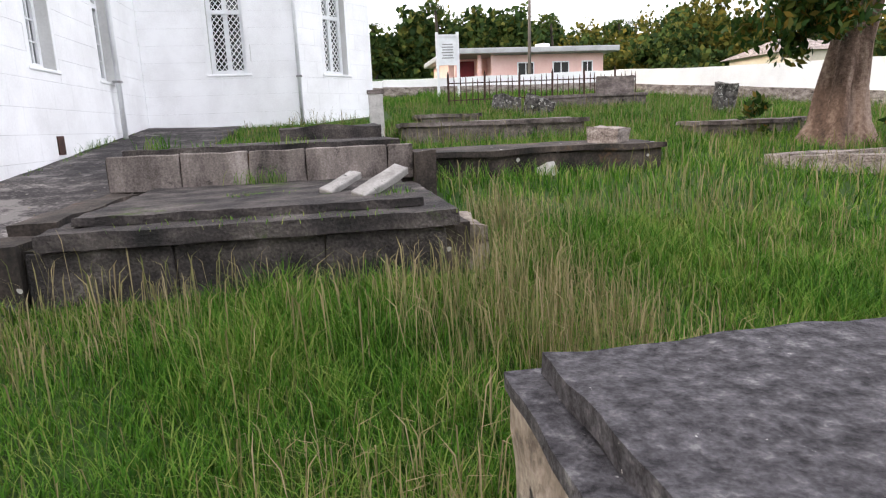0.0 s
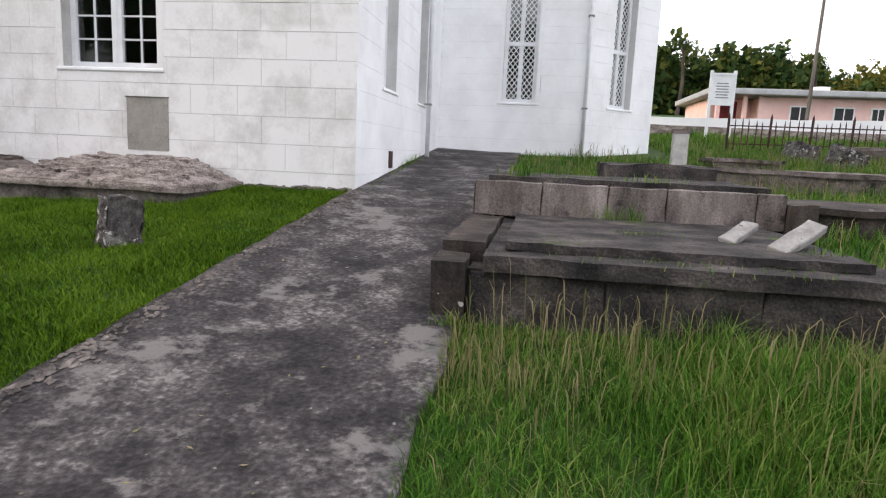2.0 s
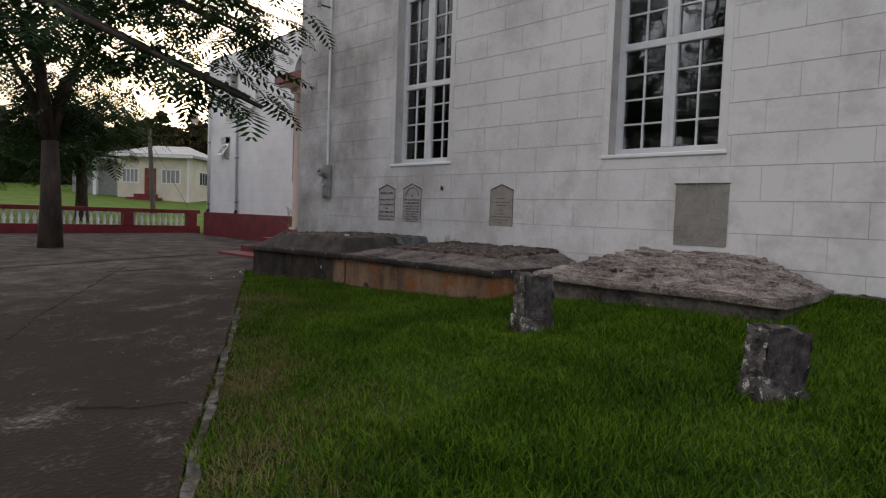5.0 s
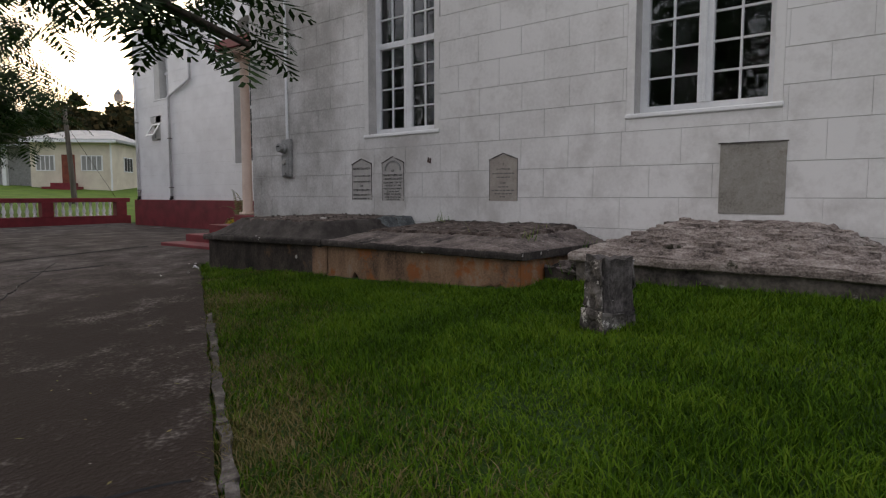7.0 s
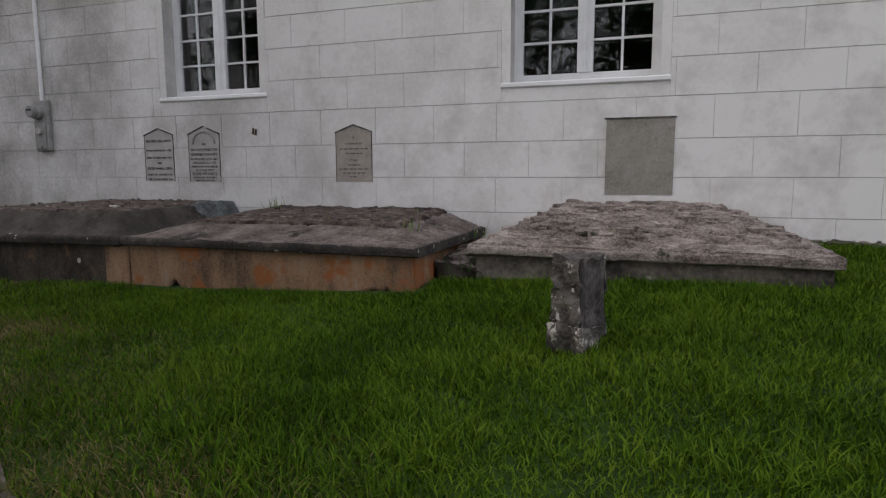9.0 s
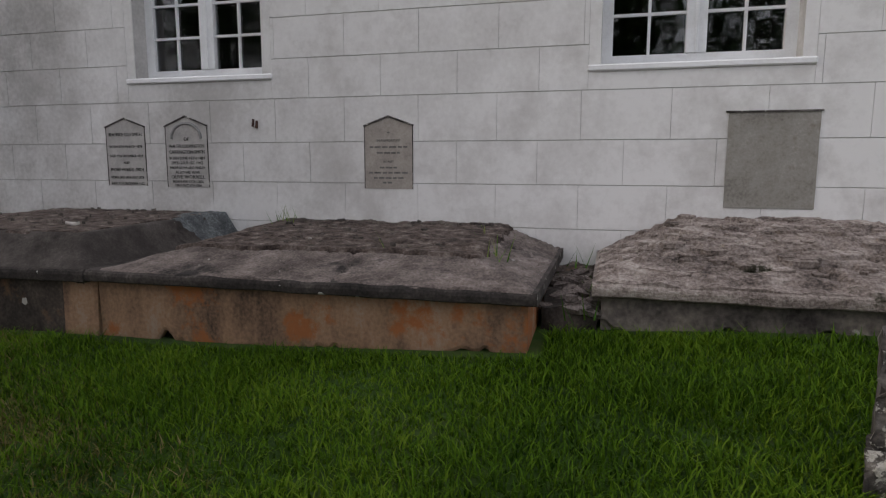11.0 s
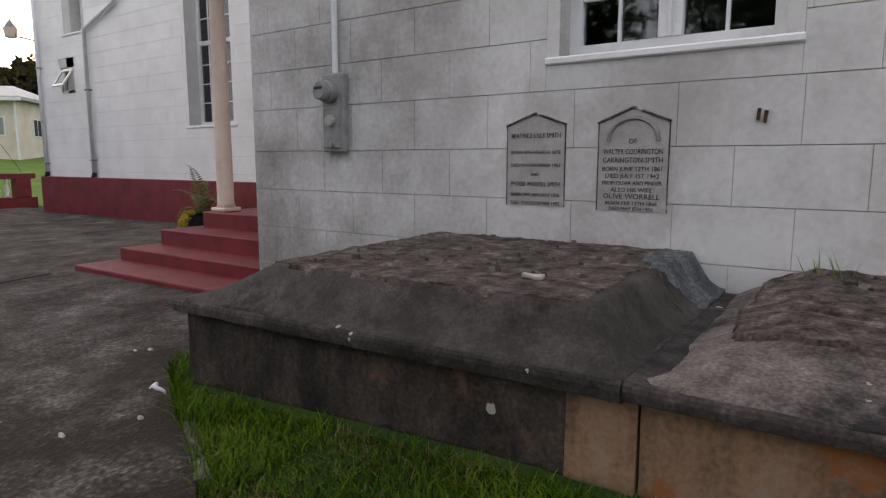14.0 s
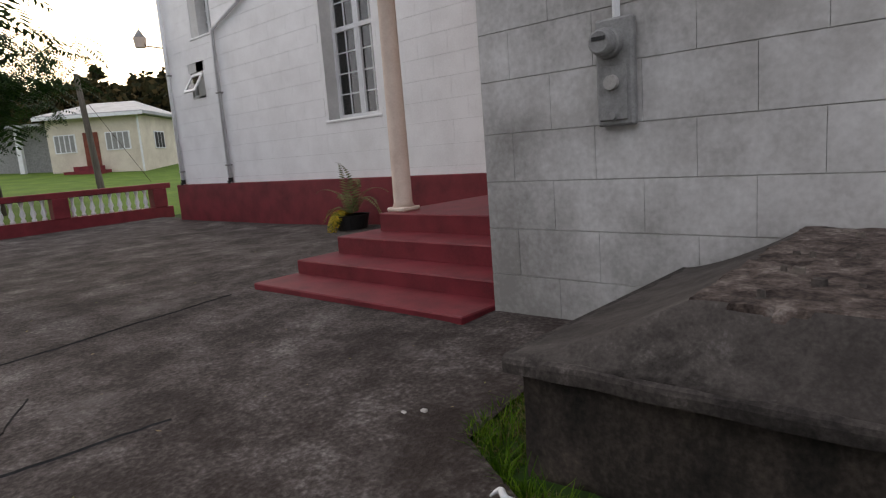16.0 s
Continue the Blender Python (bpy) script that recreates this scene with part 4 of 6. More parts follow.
for dx, dy, dz, ln in ((0.10, -0.15, 1.5, 1.35), (0.35, -0.2, 1.4, 1.5), (0.65, -0.1, 1.2, 1.3), (-0.25, -0.2, 1.3, 1.0), (-0.7, -0.2, 0.9, 0.9), (-0.4, 0.1, 1.3, 0.9), (0.4, 0.2, 1.5, 1.1)):
    frond(bm, (-24.35, 14.35, gz + 0.3), (dx, dy, dz), ln, 2.6, 22, 0.17)
part("green_fronds", bm, M_PALEFROND, pot, "pale green arching fronds")
part("soil", atube([(-24.4, 14.35, gz + 0.2), (-24.4, 14.35, gz + 0.25)], [0.3, 0.31], 14), M_TOMB, pot)
pp = thing("porch_plant", (-19.3, 13.6, 0.70), "small green plant in a pot on the porch", "plant")
part("pot", atube([(-19.3, 13.6, 0.70), (-19.3, 13.6, 0.86)], [0.10, 0.14], 14), M_BLACK, pp)
bm = bmesh.new()
for k in range(16):
    a = random.uniform(0, math.tau)
    frond(bm, (-19.3, 13.6, 0.84), (math.cos(a), math.sin(a), random.uniform(0.4, 1.2)), random.uniform(0.2, 0.38), 1.8, 7, 0.07)
part("leaves", bm, M_LEAF, pp)

# ---- wall tablets, panel, electricity meter ----
def tablet(name, x0, x1, z0, zs, zt, label, lines, arch=False, stone=M_TABLET, ink=M_LETTER):
    t = thing(name, ((x0 + x1) / 2, 10.55, z0), label, "memorial")
    c = (x0 + x1) / 2
    bm = bmesh.new()
    out = ((x0, z0), (x1, z0), (x1, zs), (c, zt), (x0, zs))
    f = [bm.verts.new((x, 10.545, z)) for x, z in out]
    g = [bm.verts.new((x, 10.565, z)) for x, z in out]
    bm.faces.new(f)
    for k in range(5):
        bm.faces.new((f[k], g[k], g[(k + 1) % 5], f[(k + 1) % 5]))
    part("slab", bm, stone, t)
    # Dark bars stand in for the shadow line of a recessed slab along its gable.
    for a, b in (((x0 - 0.012, zs), (c, zt + 0.014)), ((c, zt + 0.014), (x1 + 0.012, zs))):
        part("gable_shadow", atube([(a[0], 10.541, a[1]), (b[0], 10.541, b[1])], 0.009, 6), M_STONE, t)
    # Thinner dark bars add the same shadow line down both sides.
    for x in (x0 - 0.004, x1 + 0.004):
        part("edge", atube([(x, 10.546, z0), (x, 10.546, zs)], 0.005, 5), M_STONE, t)
    if arch:
        r = (x1 - x0) * 0.36
        part("carved_arch", atube([(c - r * math.cos(math.pi * k / 12), 10.544, zs - 0.13 + r * math.sin(math.pi * k / 12) * 0.9) for k in range(13)], 0.016, 6), M_GREY, t)
    for text, z, size in lines:
        cu = bpy.data.curves.new("inscription", "FONT")
        cu.body, cu.size, cu.align_x, cu.extrude, cu.resolution_u = text, size, "CENTER", 0.0012, 2
        cu.materials.append(ink)
        ob = new("inscription", cu)
        ob.parent = t
        ob.matrix_basis = Matrix.Translation((0, -0.0065, z - z0)) @ Matrix.Rotation(radians(90), 4, "X")
        bpy.context.view_layer.update()
        w = ob.dimensions.x
        lim = (x1 - x0) * 0.86
        if w > lim:
            cu.size = size
            ob.scale = (lim / w, 1, 1)
    return t


tablet("memorial_tablet", -14.68, -14.19, 1.125, 1.75, 1.83, "plain grey marble wall tablet with black lettering", [("BEATRICE LISLE SMITH", 1.655, 0.052), ("BORN 8TH MARCH 1878", 1.53, 0.04), ("DIED 9TH DECEMBER 1953", 1.43, 0.04), ("AND", 1.36, 0.035), ("PHOEBE WORRELL SMITH", 1.28, 0.05), ("BORN 3RD JANUARY 1876", 1.20, 0.04), ("DIED 7TH DECEMBER 1952", 1.135, 0.038)])
tablet("memorial_tablet", -13.92, -13.42, 1.115, 1.75, 1.84, "grey marble wall tablet with a carved arch", [("OF", 1.60, 0.05), ("WALTER CODRINGTON", 1.525, 0.055), ("CARRINGTON-SMITH", 1.465, 0.055), ("BORN JUNE 12TH 1861", 1.405, 0.045), ("DIED JULY 1ST 1942", 1.355, 0.045), ("FROM OLIVIA AND PINDER", 1.305, 0.042), ("ALSO HIS WIFE", 1.255, 0.045), ("OLIVE WORRELL", 1.205, 0.055), ("BORN FEB 12TH 1866", 1.16, 0.04), ("DIED MAY 8TH 1950", 1.122, 0.036)], True)
faded = tablet("memorial_tablet", -11.66, -11.18, 1.125, 1.725, 1.80, "brown-grey marble wall tablet with faded lettering", [("+", 1.64, 0.06), ("IN MEMORY OF", 1.575, 0.035), ("AT REST", 1.375, 0.03)], stone=M_BROWNTABLET, ink=M_FADED)
random.seed(14)
for z, half in ((1.515, 0.19), (1.46, 0.12), (1.32, 0.09), (1.27, 0.20), (1.22, 0.15), (1.175, 0.06)):
    x = -11.42 - half
    while x < -11.42 + half - 0.02:
        w = random.uniform(0.03, 0.075)
        part("text_bar", abox(x, min(x + w, -11.42 + half), 10.5425, 10.5448, z, z + 0.017), M_FADED, faded)
        x += w + 0.014

for x, z in ((-12.87, 1.775), (-12.83, 1.76)):
    nick = thing("wall_nick", (x, 10.55, z), "dark broken fixing hole in the wall's render", "hole")
    part("rust_stub", place(roughen(abox(-0.012, 0.012, -0.012, 0.004, -0.045, 0.045), 3, 0.02, 14, x), Matrix.Translation((x, 10.549, z)) @ Matrix.Rotation(radians(12), 4, "Y")), M_IRON, nick)

panel = thing("cement_plaque", (-8.08, 10.55, 1.0), "blank weathered cement panel let into the wall", "memorial")
part("slab", roughen(abox(-8.42, -7.735, 10.542, 10.565, 1.0, 1.79), 8, 0.003, 6), M_PANEL, panel)
# Dark strip put in as the shadow along the panel's top edge.
part("top_shadow", abox(-8.44, -7.72, 10.532, 10.555, 1.79, 1.803), M_STONE, panel)

meter = thing("electricity_meter", (-16.55, 10.5, 1.9), "grey electricity meter box with a round glass dial", "meter")
part("box", abox(-16.68, -16.40, 10.47, 10.548, 1.56, 2.30, 0.015), M_GREY, meter)
part("cover", abox(-16.66, -16.44, 10.455, 10.472, 1.60, 1.98, 0.006), M_GREY, meter)
part("ring", atube([(-16.57, 10.47, 2.13), (-16.57, 10.41, 2.13), (-16.57, 10.40, 2.13)], [0.105, 0.105, 0.095], 24), M_GREY, meter)
part("dome", atube([(-16.57, 10.40, 2.13), (-16.57, 10.33, 2.13), (-16.57, 10.315, 2.13)], [0.088, 0.085, 0.07], 24), M_GREY, meter, "pale glass dome over the dial")
part("dial", abox(-16.62, -16.52, 10.310, 10.314, 2.14, 2.165), M_LETTER, meter)
part("cap", atube([(-16.55, 10.456, 1.86), (-16.55, 10.42, 1.86)], [0.055, 0.05], 16), M_TABLET, meter)
part("lug", atube([(-16.55, 10.47, 1.63), (-16.55, 10.43, 1.63)], [0.03, 0.028], 12), M_GREY, meter)
part("conduit", atube([(-16.53, 10.51, 2.30), (-16.53, 10.51, 6.6)], 0.028, 10), M_FRAME, meter)
bracket = thing("cable_bracket", (-16.53, 10.5, 5.6), "small iron service bracket high on the wall", "bracket")
part("arm", atube([(-16.53, 10.548, 5.75), (-16.53, 10.2, 5.75)], 0.02, 8), M_IRON, bracket)
part("insulator", atube([(-16.53, 10.2, 5.70), (-16.53, 10.2, 5.82)], [0.05, 0.03], 10), M_GREY, bracket)


# ---- tombs against the wall ----
def fbm(x, y, seed, octaves=4, gain=0.5):
    v, a = 0.0, 1.0
    for k in range(octaves):
        v += a * noise.noise(Vector((x, y, seed + k * 3.7)))
        x, y, a = x * 2.1, y * 2.1, a * gain
    return v


def field(x0, x1, y0, y1, step, height, drop):
    """A sheet of close-set heights over a rectangle, with its rim turned down by drop."""
    nx, ny = round((x1 - x0) / step), round((y1 - y0) / step)
    bm = bmesh.new()
    g = [[None] * (ny + 1) for _ in range(nx + 1)]
    for i in range(nx + 1):
        for j in range(ny + 1):
            x, y = x0 + (x1 - x0) * i / nx, y0 + (y1 - y0) * j / ny
            g[i][j] = bm.verts.new((x, y, height(x, y)))
    for i in range(nx):
        for j in range(ny):
            bm.faces.new((g[i][j], g[i + 1][j], g[i + 1][j + 1], g[i][j + 1]))
    rim = [g[i][0] for i in range(nx + 1)] + [g[nx][j] for j in range(1, ny + 1)] + [g[i][ny] for i in range(nx - 1, -1, -1)] + [g[0][j] for j in range(ny - 1, 0, -1)]
    low = [bm.verts.new(v.co - Vector((0, 0, drop))) for v in rim]
    for a in range(len(rim)):
        b = (a + 1) % len(rim)
        bm.faces.new((rim[b], rim[a], low[a], low[b]))
    return bm


def hip(x, y, x0, x1, y0, left, front, right):
    """How far up the sloping sides of a cap a spot lies: 0 at the rim, 1 on the flat."""
    return max(0.0, min(1.0, (x - x0) / left, (y - y0) / front, (x1 - x) / right))


def crack(x, y, xa, ya, xb, yb, width, seed):
    """1 within a wandering crack between two spots."""
    dx, dy = xb - xa, yb - ya
    ln = math.hypot(dx, dy)
    u = ((x - xa) * dx + (y - ya) * dy) / ln / ln
    if not 0 < u < 1:
        return 0.0
    off = ((x - xa) * -dy + (y - ya) * dx) / ln + 0.05 * noise.noise(Vector((u * ln * 5, seed, 0))) + 0.025 * noise.noise(Vector((u * ln * 17, seed, 4)))
    return max(0.0, 1.0 - abs(off) / width)


def ragged_base(x0, x1, y0, y_back, z_top, seed, hole, thick=0.07):
    """The upright sides of a tomb: thin render whose lower edge has broken away in places."""
    bm = bmesh.new()
    n = round((x1 - x0) / 0.03)
    cols = []
    for k in range(n + 1):
        x = x0 + (x1 - x0) * k / n
        gz = ground_z(x, y0)
        bite = max(0.0, noise.noise(Vector((x * 2.3, seed, 0))) + 0.6 * noise.noise(Vector((x * 9, seed, 3))) - 0.12)
        lo = gz - 0.03 + hole * min(1.0, bite * 2.6)
        top = z_top(x)
        col = []
        for q in range(13):
            z = lo + (top - lo) * q / 12
            y = y0 + 0.012 * fbm(x * 2, z * 3, seed) + (0.012 if q == 0 else 0)
            col.append(bm.verts.new((x, y, z)))
        col.append(bm.verts.new((x, y0 + thick, top)))
        col.insert(0, bm.verts.new((x, y0 + thick, lo + 0.01)))
        cols.append(col)
    for a, b in zip(cols, cols[1:]):
        for q in range(len(a) - 1):
            bm.faces.new((a[q], b[q], b[q + 1], a[q + 1]))
    for x, s in ((x0, -1), (x1, 1)):
        gz = ground_z(x, y0)
        box(bm, min(x, x - s * thick), max(x, x - s * thick), y0 + 0.014, y_back, gz - 0.2, z_top(x))
    return bm


def coping_bar(x0, x1, y0, y_back, z_top, h, seed, lip=0.012):
    """The overhanging course under a cap, its front edge worn and chipped."""
    bm = bmesh.new()
    n = round((x1 - x0) / 0.03)
    cols = []
    for k in range(n + 1):
        x = x0 + (x1 - x0) * k / n
        zt = z_top(x)
        chip = 0.030 * max(0.0, noise.noise(Vector((x * 7, seed, 1))) - 0.25)
        w = lip * fbm(x * 2.2, 0.0, seed)
        col = []
        for y, z in ((y_back, zt - h), (y0 + 0.03 + w, zt - h), (y0 + w + 0.004, zt - h + 0.012), (y0 + w + chip, zt - 0.035), (y0 + w + chip * 1.6 + 0.006, zt - 0.014), (y0 + w + 0.022 + chip * 2, zt), (y_back, zt)):
            col.append(bm.verts.new((x, y, z + 0.006 * noise.noise(Vector((x * 5, y * 5, seed + z * 9))))))
        cols.append(col)
    for a, b in zip(cols, cols[1:]):
        for q in range(6):
            bm.faces.new((a[q], b[q], b[q + 1], a[q + 1]))
    for col in (cols[0], cols[-1]):
        bm.faces.new(col)
    bmesh.ops.recalc_face_normals(bm, faces=bm.faces[:])
    return bm


def wall_tomb(x0, x1, y0, y_back, z_edge, label, base_mat, coping_mat, seed, hole, coping_h):
    t = thing("wall_tomb", ((x0 + x1) / 2, (y0 + y_back) / 2, ground_z((x0 + x1) / 2, y0)), label, "tomb")
    part("core", abox(x0 + 0.2, x1 - 0.2, y0 + 0.2, y_back, -0.3, z_edge(x0) - coping_h), M_TOMB, t)
    part("base", ragged_base(x0 + 0.06, x1 - 0.06, y0 + 0.07, y_back, lambda x: z_edge(x) - coping_h, seed, hole), base_mat, t)
    part("coping", coping_bar(x0, x1, y0, y_back, z_edge, coping_h, seed), coping_mat, t)
    return t


BACK = 10.535


def edge1(x):
    return 0.555 + 0.045 * (x + 16.1) / 3.1


def cap1(x, y):
    u = hip(x, y, -16.07, -13.02, 8.46, 0.72, 0.23, 0.20)
    top = 0.835 + 0.02 * (y - 8.7) / 1.8
    return edge1(x) + (top - edge1(x)) * u ** 1.45 + 0.006 * fbm(x * 2.5, y * 2.5, 1) - 0.02 * crack(x, y, -15.0, 8.46, -15.05, 8.75, 0.012, 5)


def crust1(x, y):
    rag = 0.035 * fbm(x * 3.2, y * 3.2, 12)
    inside = min(x + 15.36 + rag, y - 8.69 + rag, -13.30 - x + rag)
    return cap1(x, y) + (0.008 + 0.009 * fbm(x * 8, y * 8, 7, 4, 0.6) if inside > 0 else -0.03)


first = wall_tomb(-16.10, -13.004, 8.44, BACK, edge1, "low grey box tomb with a smooth cement cap", M_TOMB, M_COPING, 1.0, 0.03, 0.095)
part("cap", field(-16.07, -13.0, 8.46, BACK, 0.03, cap1, 0.03), M_CEMENT, first, smooth=True)
part("crust", field(-15.46, -13.22, 8.60, BACK - 0.005, 0.022, crust1, 0.02), M_TOPBROWN, first, "brown crumbling crust on the flat top")
part("mortar_patch", field(-13.40, -13.0, 9.75, BACK - 0.003, 0.02, lambda x, y: cap1(x, y) + 0.012 + 0.02 * fbm(x * 6, y * 6, 31) - 0.10 * max(0.0, 9.95 - y), 0.02), M_GREENCEMENT, first, "blue-grey patch of newer cement against the wall")


def edge2(x):
    return 0.600 + 0.006 * (x + 13.0) / 3.2


def cap2(x, y):
    u = hip(x, y, -13.0, -9.77, 8.46, 0.50, 0.56, 0.50)
    fold = 0.715 + 0.07 * max(0.0, y - 9.0) / 1.5
    z = edge2(x) + (fold - edge2(x)) * u - 0.045 * max(0.0, 1.0 - (x + 13.0) / 0.30) * min(1.0, (y - 8.46) / 0.25)
    right = max(0.0, min(1.0, (x + 10.45) / 0.3))
    s = z / 0.022 + 1.6 * fbm(x * 2.0, y * 2.6, 3)
    f = s - math.floor(s)
    z += right * (0.022 * (math.floor(s) + min(1.0, f * 3.5) - s) - 0.016 * max(0.0, 1.0 - abs(f - 0.1) / 0.2))
    z += 0.010 * fbm(x * 2.6, y * 2.6, 5) + 0.003 * fbm(x * 14, y * 14, 6)
    for c in ((-11.05, 8.47, -11.15, 9.05), (-10.0, 8.6, -10.35, 9.1), (-10.9, 9.6, -10.1, 9.15)):
        z -= 0.035 * crack(x, y, *c, 0.020, c[0])
    return z


def crust2(x, y):
    rag = 0.075 * fbm(x * 2.3, y * 2.3, 21) + 0.02 * noise.noise(Vector((x * 14, y * 14, 2)))
    inside = min(x + 12.74 + rag, y - 9.03 + rag, -10.22 - x + rag)
    lip = 0.024 if inside > 0.05 else 0.030
    z = cap2(x, y) + (lip + 0.014 * fbm(x * 6, y * 6, 9, 4, 0.6) if inside > 0 else -0.04)
    return z - (0.03 * crack(x, y, -12.5, 9.5, -10.3, 9.35, 0.022, 8) if inside > 0 else 0)


second = wall_tomb(-12.998, -9.74, 8.44, BACK, edge2, "low box tomb with a stained orange base and cracked cap", M_TOMBBASE, M_COPING, 5.0, 0.10, 0.085)
part("stained_end", ragged_base(-13.26, -12.95, 8.503, 8.62, lambda x: 0.508, 8.0, 0.03), M_TOMBBASE, second, "orange stained end of the base")
part("cap", field(-12.996, -9.77, 8.46, BACK, 0.025, cap2, 0.03), M_TOMBTOP, second, smooth=True)
part("crust", field(-12.86, -10.05, 8.88, BACK - 0.005, 0.022, crust2, 0.02), M_TOPBROWN, second, "brown cracked upper crust with weeds")


def edge3(x):
    return 0.60 + 0.012 * noise.noise(Vector((x * 2, 0, 4)))


def cap3(x, y):
    u = hip(x, y, -9.42, -6.55, 8.90, 0.62, 0.72, 0.78)
    top = 0.83 + 0.07 * max(0.0, y - 9.6) / 0.9
    z = edge3(x) + (top - edge3(x)) * u
    lay = 0.050
    s = z / lay + 1.9 * fbm(x * 0.9, y * 2.2, 14) + 0.4 * noise.noise(Vector((x * 4, y * 9, 3)))
    f = s - math.floor(s)
    z += lay * (math.floor(s) + min(1.0, f * 3.0) - s) * (0.5 + 0.5 * u) - 0.044 * max(0.0, 1.0 - abs(f - 0.10) / 0.16) * min(1.0, 4 * u)
    return z + 0.016 * fbm(x * 5, y * 5, 15, 4, 0.6)


third = wall_tomb(-9.44, -6.53, 8.88, BACK, edge3, "low box tomb with a flaking pale rubble cap", M_PANELBASE, M_RUBBLE, 9.0, 0.09, 0.09)
part("cap", field(-9.42, -6.55, 8.90, BACK, 0.02, cap3, 0.03), M_RUBBLE, third, "cap of split and flaking layers of pale stone")


# thin plates of stone flaking off the caps
def flakes(name, parent, n, spot, size, seed, material):
    rnd = random.Random(seed)
    bm = bmesh.new()
    for k in range(n):
        x, y, z, nx, ny = spot(rnd)
        s = size * rnd.uniform(0.4, 1.5)
        th = rnd.uniform(0.008, 0.022)
        base = Vector((x, y, z))
        up = Vector((nx, ny, 1)).normalized()
        e1 = up.cross(Vector((0, 1, 0.2))).normalized()
        e2 = up.cross(e1)
        top, bot = [], []
        for j in range(7):
            a = math.tau * j / 7
            q = s * rnd.uniform(0.6, 1.3)
            o = base + e1 * (q * 1.5 * math.cos(a)) + e2 * (q * 0.8 * math.sin(a)) + up * rnd.uniform(-0.004, 0.006)
            bot.append(bm.verts.new(o - up * 0.02))
            top.append(bm.verts.new(o + up * th - (o - base) * 0.06))
        bm.faces.new(top)
        for j in range(7):
            bm.faces.new((bot[j], bot[(j + 1) % 7], top[(j + 1) % 7], top[j]))
    ob = part(name, bm, material, parent)
    ob["kind"] = "stuff"


# dark rubble in the gap between two tombs
gap = thing("rubble_heap", (-9.6, 9.7, 0.2), "dark earth and rubble packed between two tombs", "rubble", kind="stuff")
part("earth", roughen(abox(-9.78, -9.40, 8.95, 10.52, -0.1, 0.44), 10, 0.06, 4, 3), M_TOMB, gap)
flakes("rubble", gap, 80, lambda r: (r.uniform(-9.76, -9.40), r.uniform(8.95, 10.45), r.uniform(0.40, 0.49), r.uniform(-0.5, 0.5), r.uniform(-0.6, 0.2)), 0.05, 9, M_TOMBTOP)
# loose chips of stone on the caps and along the wall's foot
flakes("flake_layer", third, 150, lambda r: (lambda x, y: (x, y, cap3(x, y), 0, -0.2))(r.uniform(-9.2, -6.8), r.uniform(9.0, 10.45)), 0.045, 5, M_RUBBLE)
flakes("flake_layer", second, 110, lambda r: (lambda x, y: (x, y, cap2(x, y) + 0.022, 0, -0.05))(r.uniform(-12.5, -10.3), r.choice((10.46, 10.40, r.uniform(9.2, 10.4)))), 0.022, 6, M_PANELBASE)
flakes("foot_rubble", wall_s, 160, lambda r: (lambda x: (x, r.uniform(10.47, 10.54), ground_z(x, 10.5) + r.uniform(0.0, 0.05), 0, -0.6))(r.uniform(-6.5, -4.85)), 0.03, 17, M_PANELBASE)
flakes("debris_layer", first, 45, lambda r: (lambda x, y: (x, y, cap1(x, y) + 0.016, 0, 0))(r.uniform(-15.2, -13.45), r.uniform(8.8, 10.5)), 0.014, 7, M_PANELBASE)
# pale chip on the first cap
chip = thing("stone_chip", (-13.7, 9.07, 0.85), "small pale stone chip lying on a tomb", "stone")
part("chip", roughen(abox(-13.77, -13.64, 9.045, 9.09, 0.85, 0.876, 0.006), 2, 0.012, 12), M_MARBLE, chip)
# weeds in the joint of the caps
bm = bmesh.new()
random.seed(21)
for k in range(60):
    x, y = random.choice(((-12.45, 10.4), (-12.4, 10.3), (-10.3, 9.9), (-10.1, 9.2), (-11.0, 9.1), (-9.5, 9.6))) if k < 40 else (random.uniform(-9.6, -9.4), random.uniform(8.7, 10.3))
    z = cap2(x, y) + 0.03 if k < 40 else 0.42
    x, y = x + random.gauss(0, 0.06), y + random.gauss(0, 0.05)
    a = random.uniform(0, math.tau)
    h, ln = random.uniform(0.06, 0.18), 0.05
    p = Vector((x, y, z - 0.05))
    tip = p + Vector((math.cos(a) * ln * 2, math.sin(a) * ln * 2, h + 0.05))
    s = Vector((-math.sin(a), math.cos(a), 0)) * 0.006
    bm.faces.new([bm.verts.new(q) for q in (p - s, p + s, tip)])
tagged(part("tomb_weeds", bm, M_TALL), "tufts of weed in the cracks of the tombs", "weed", kind="stuff")


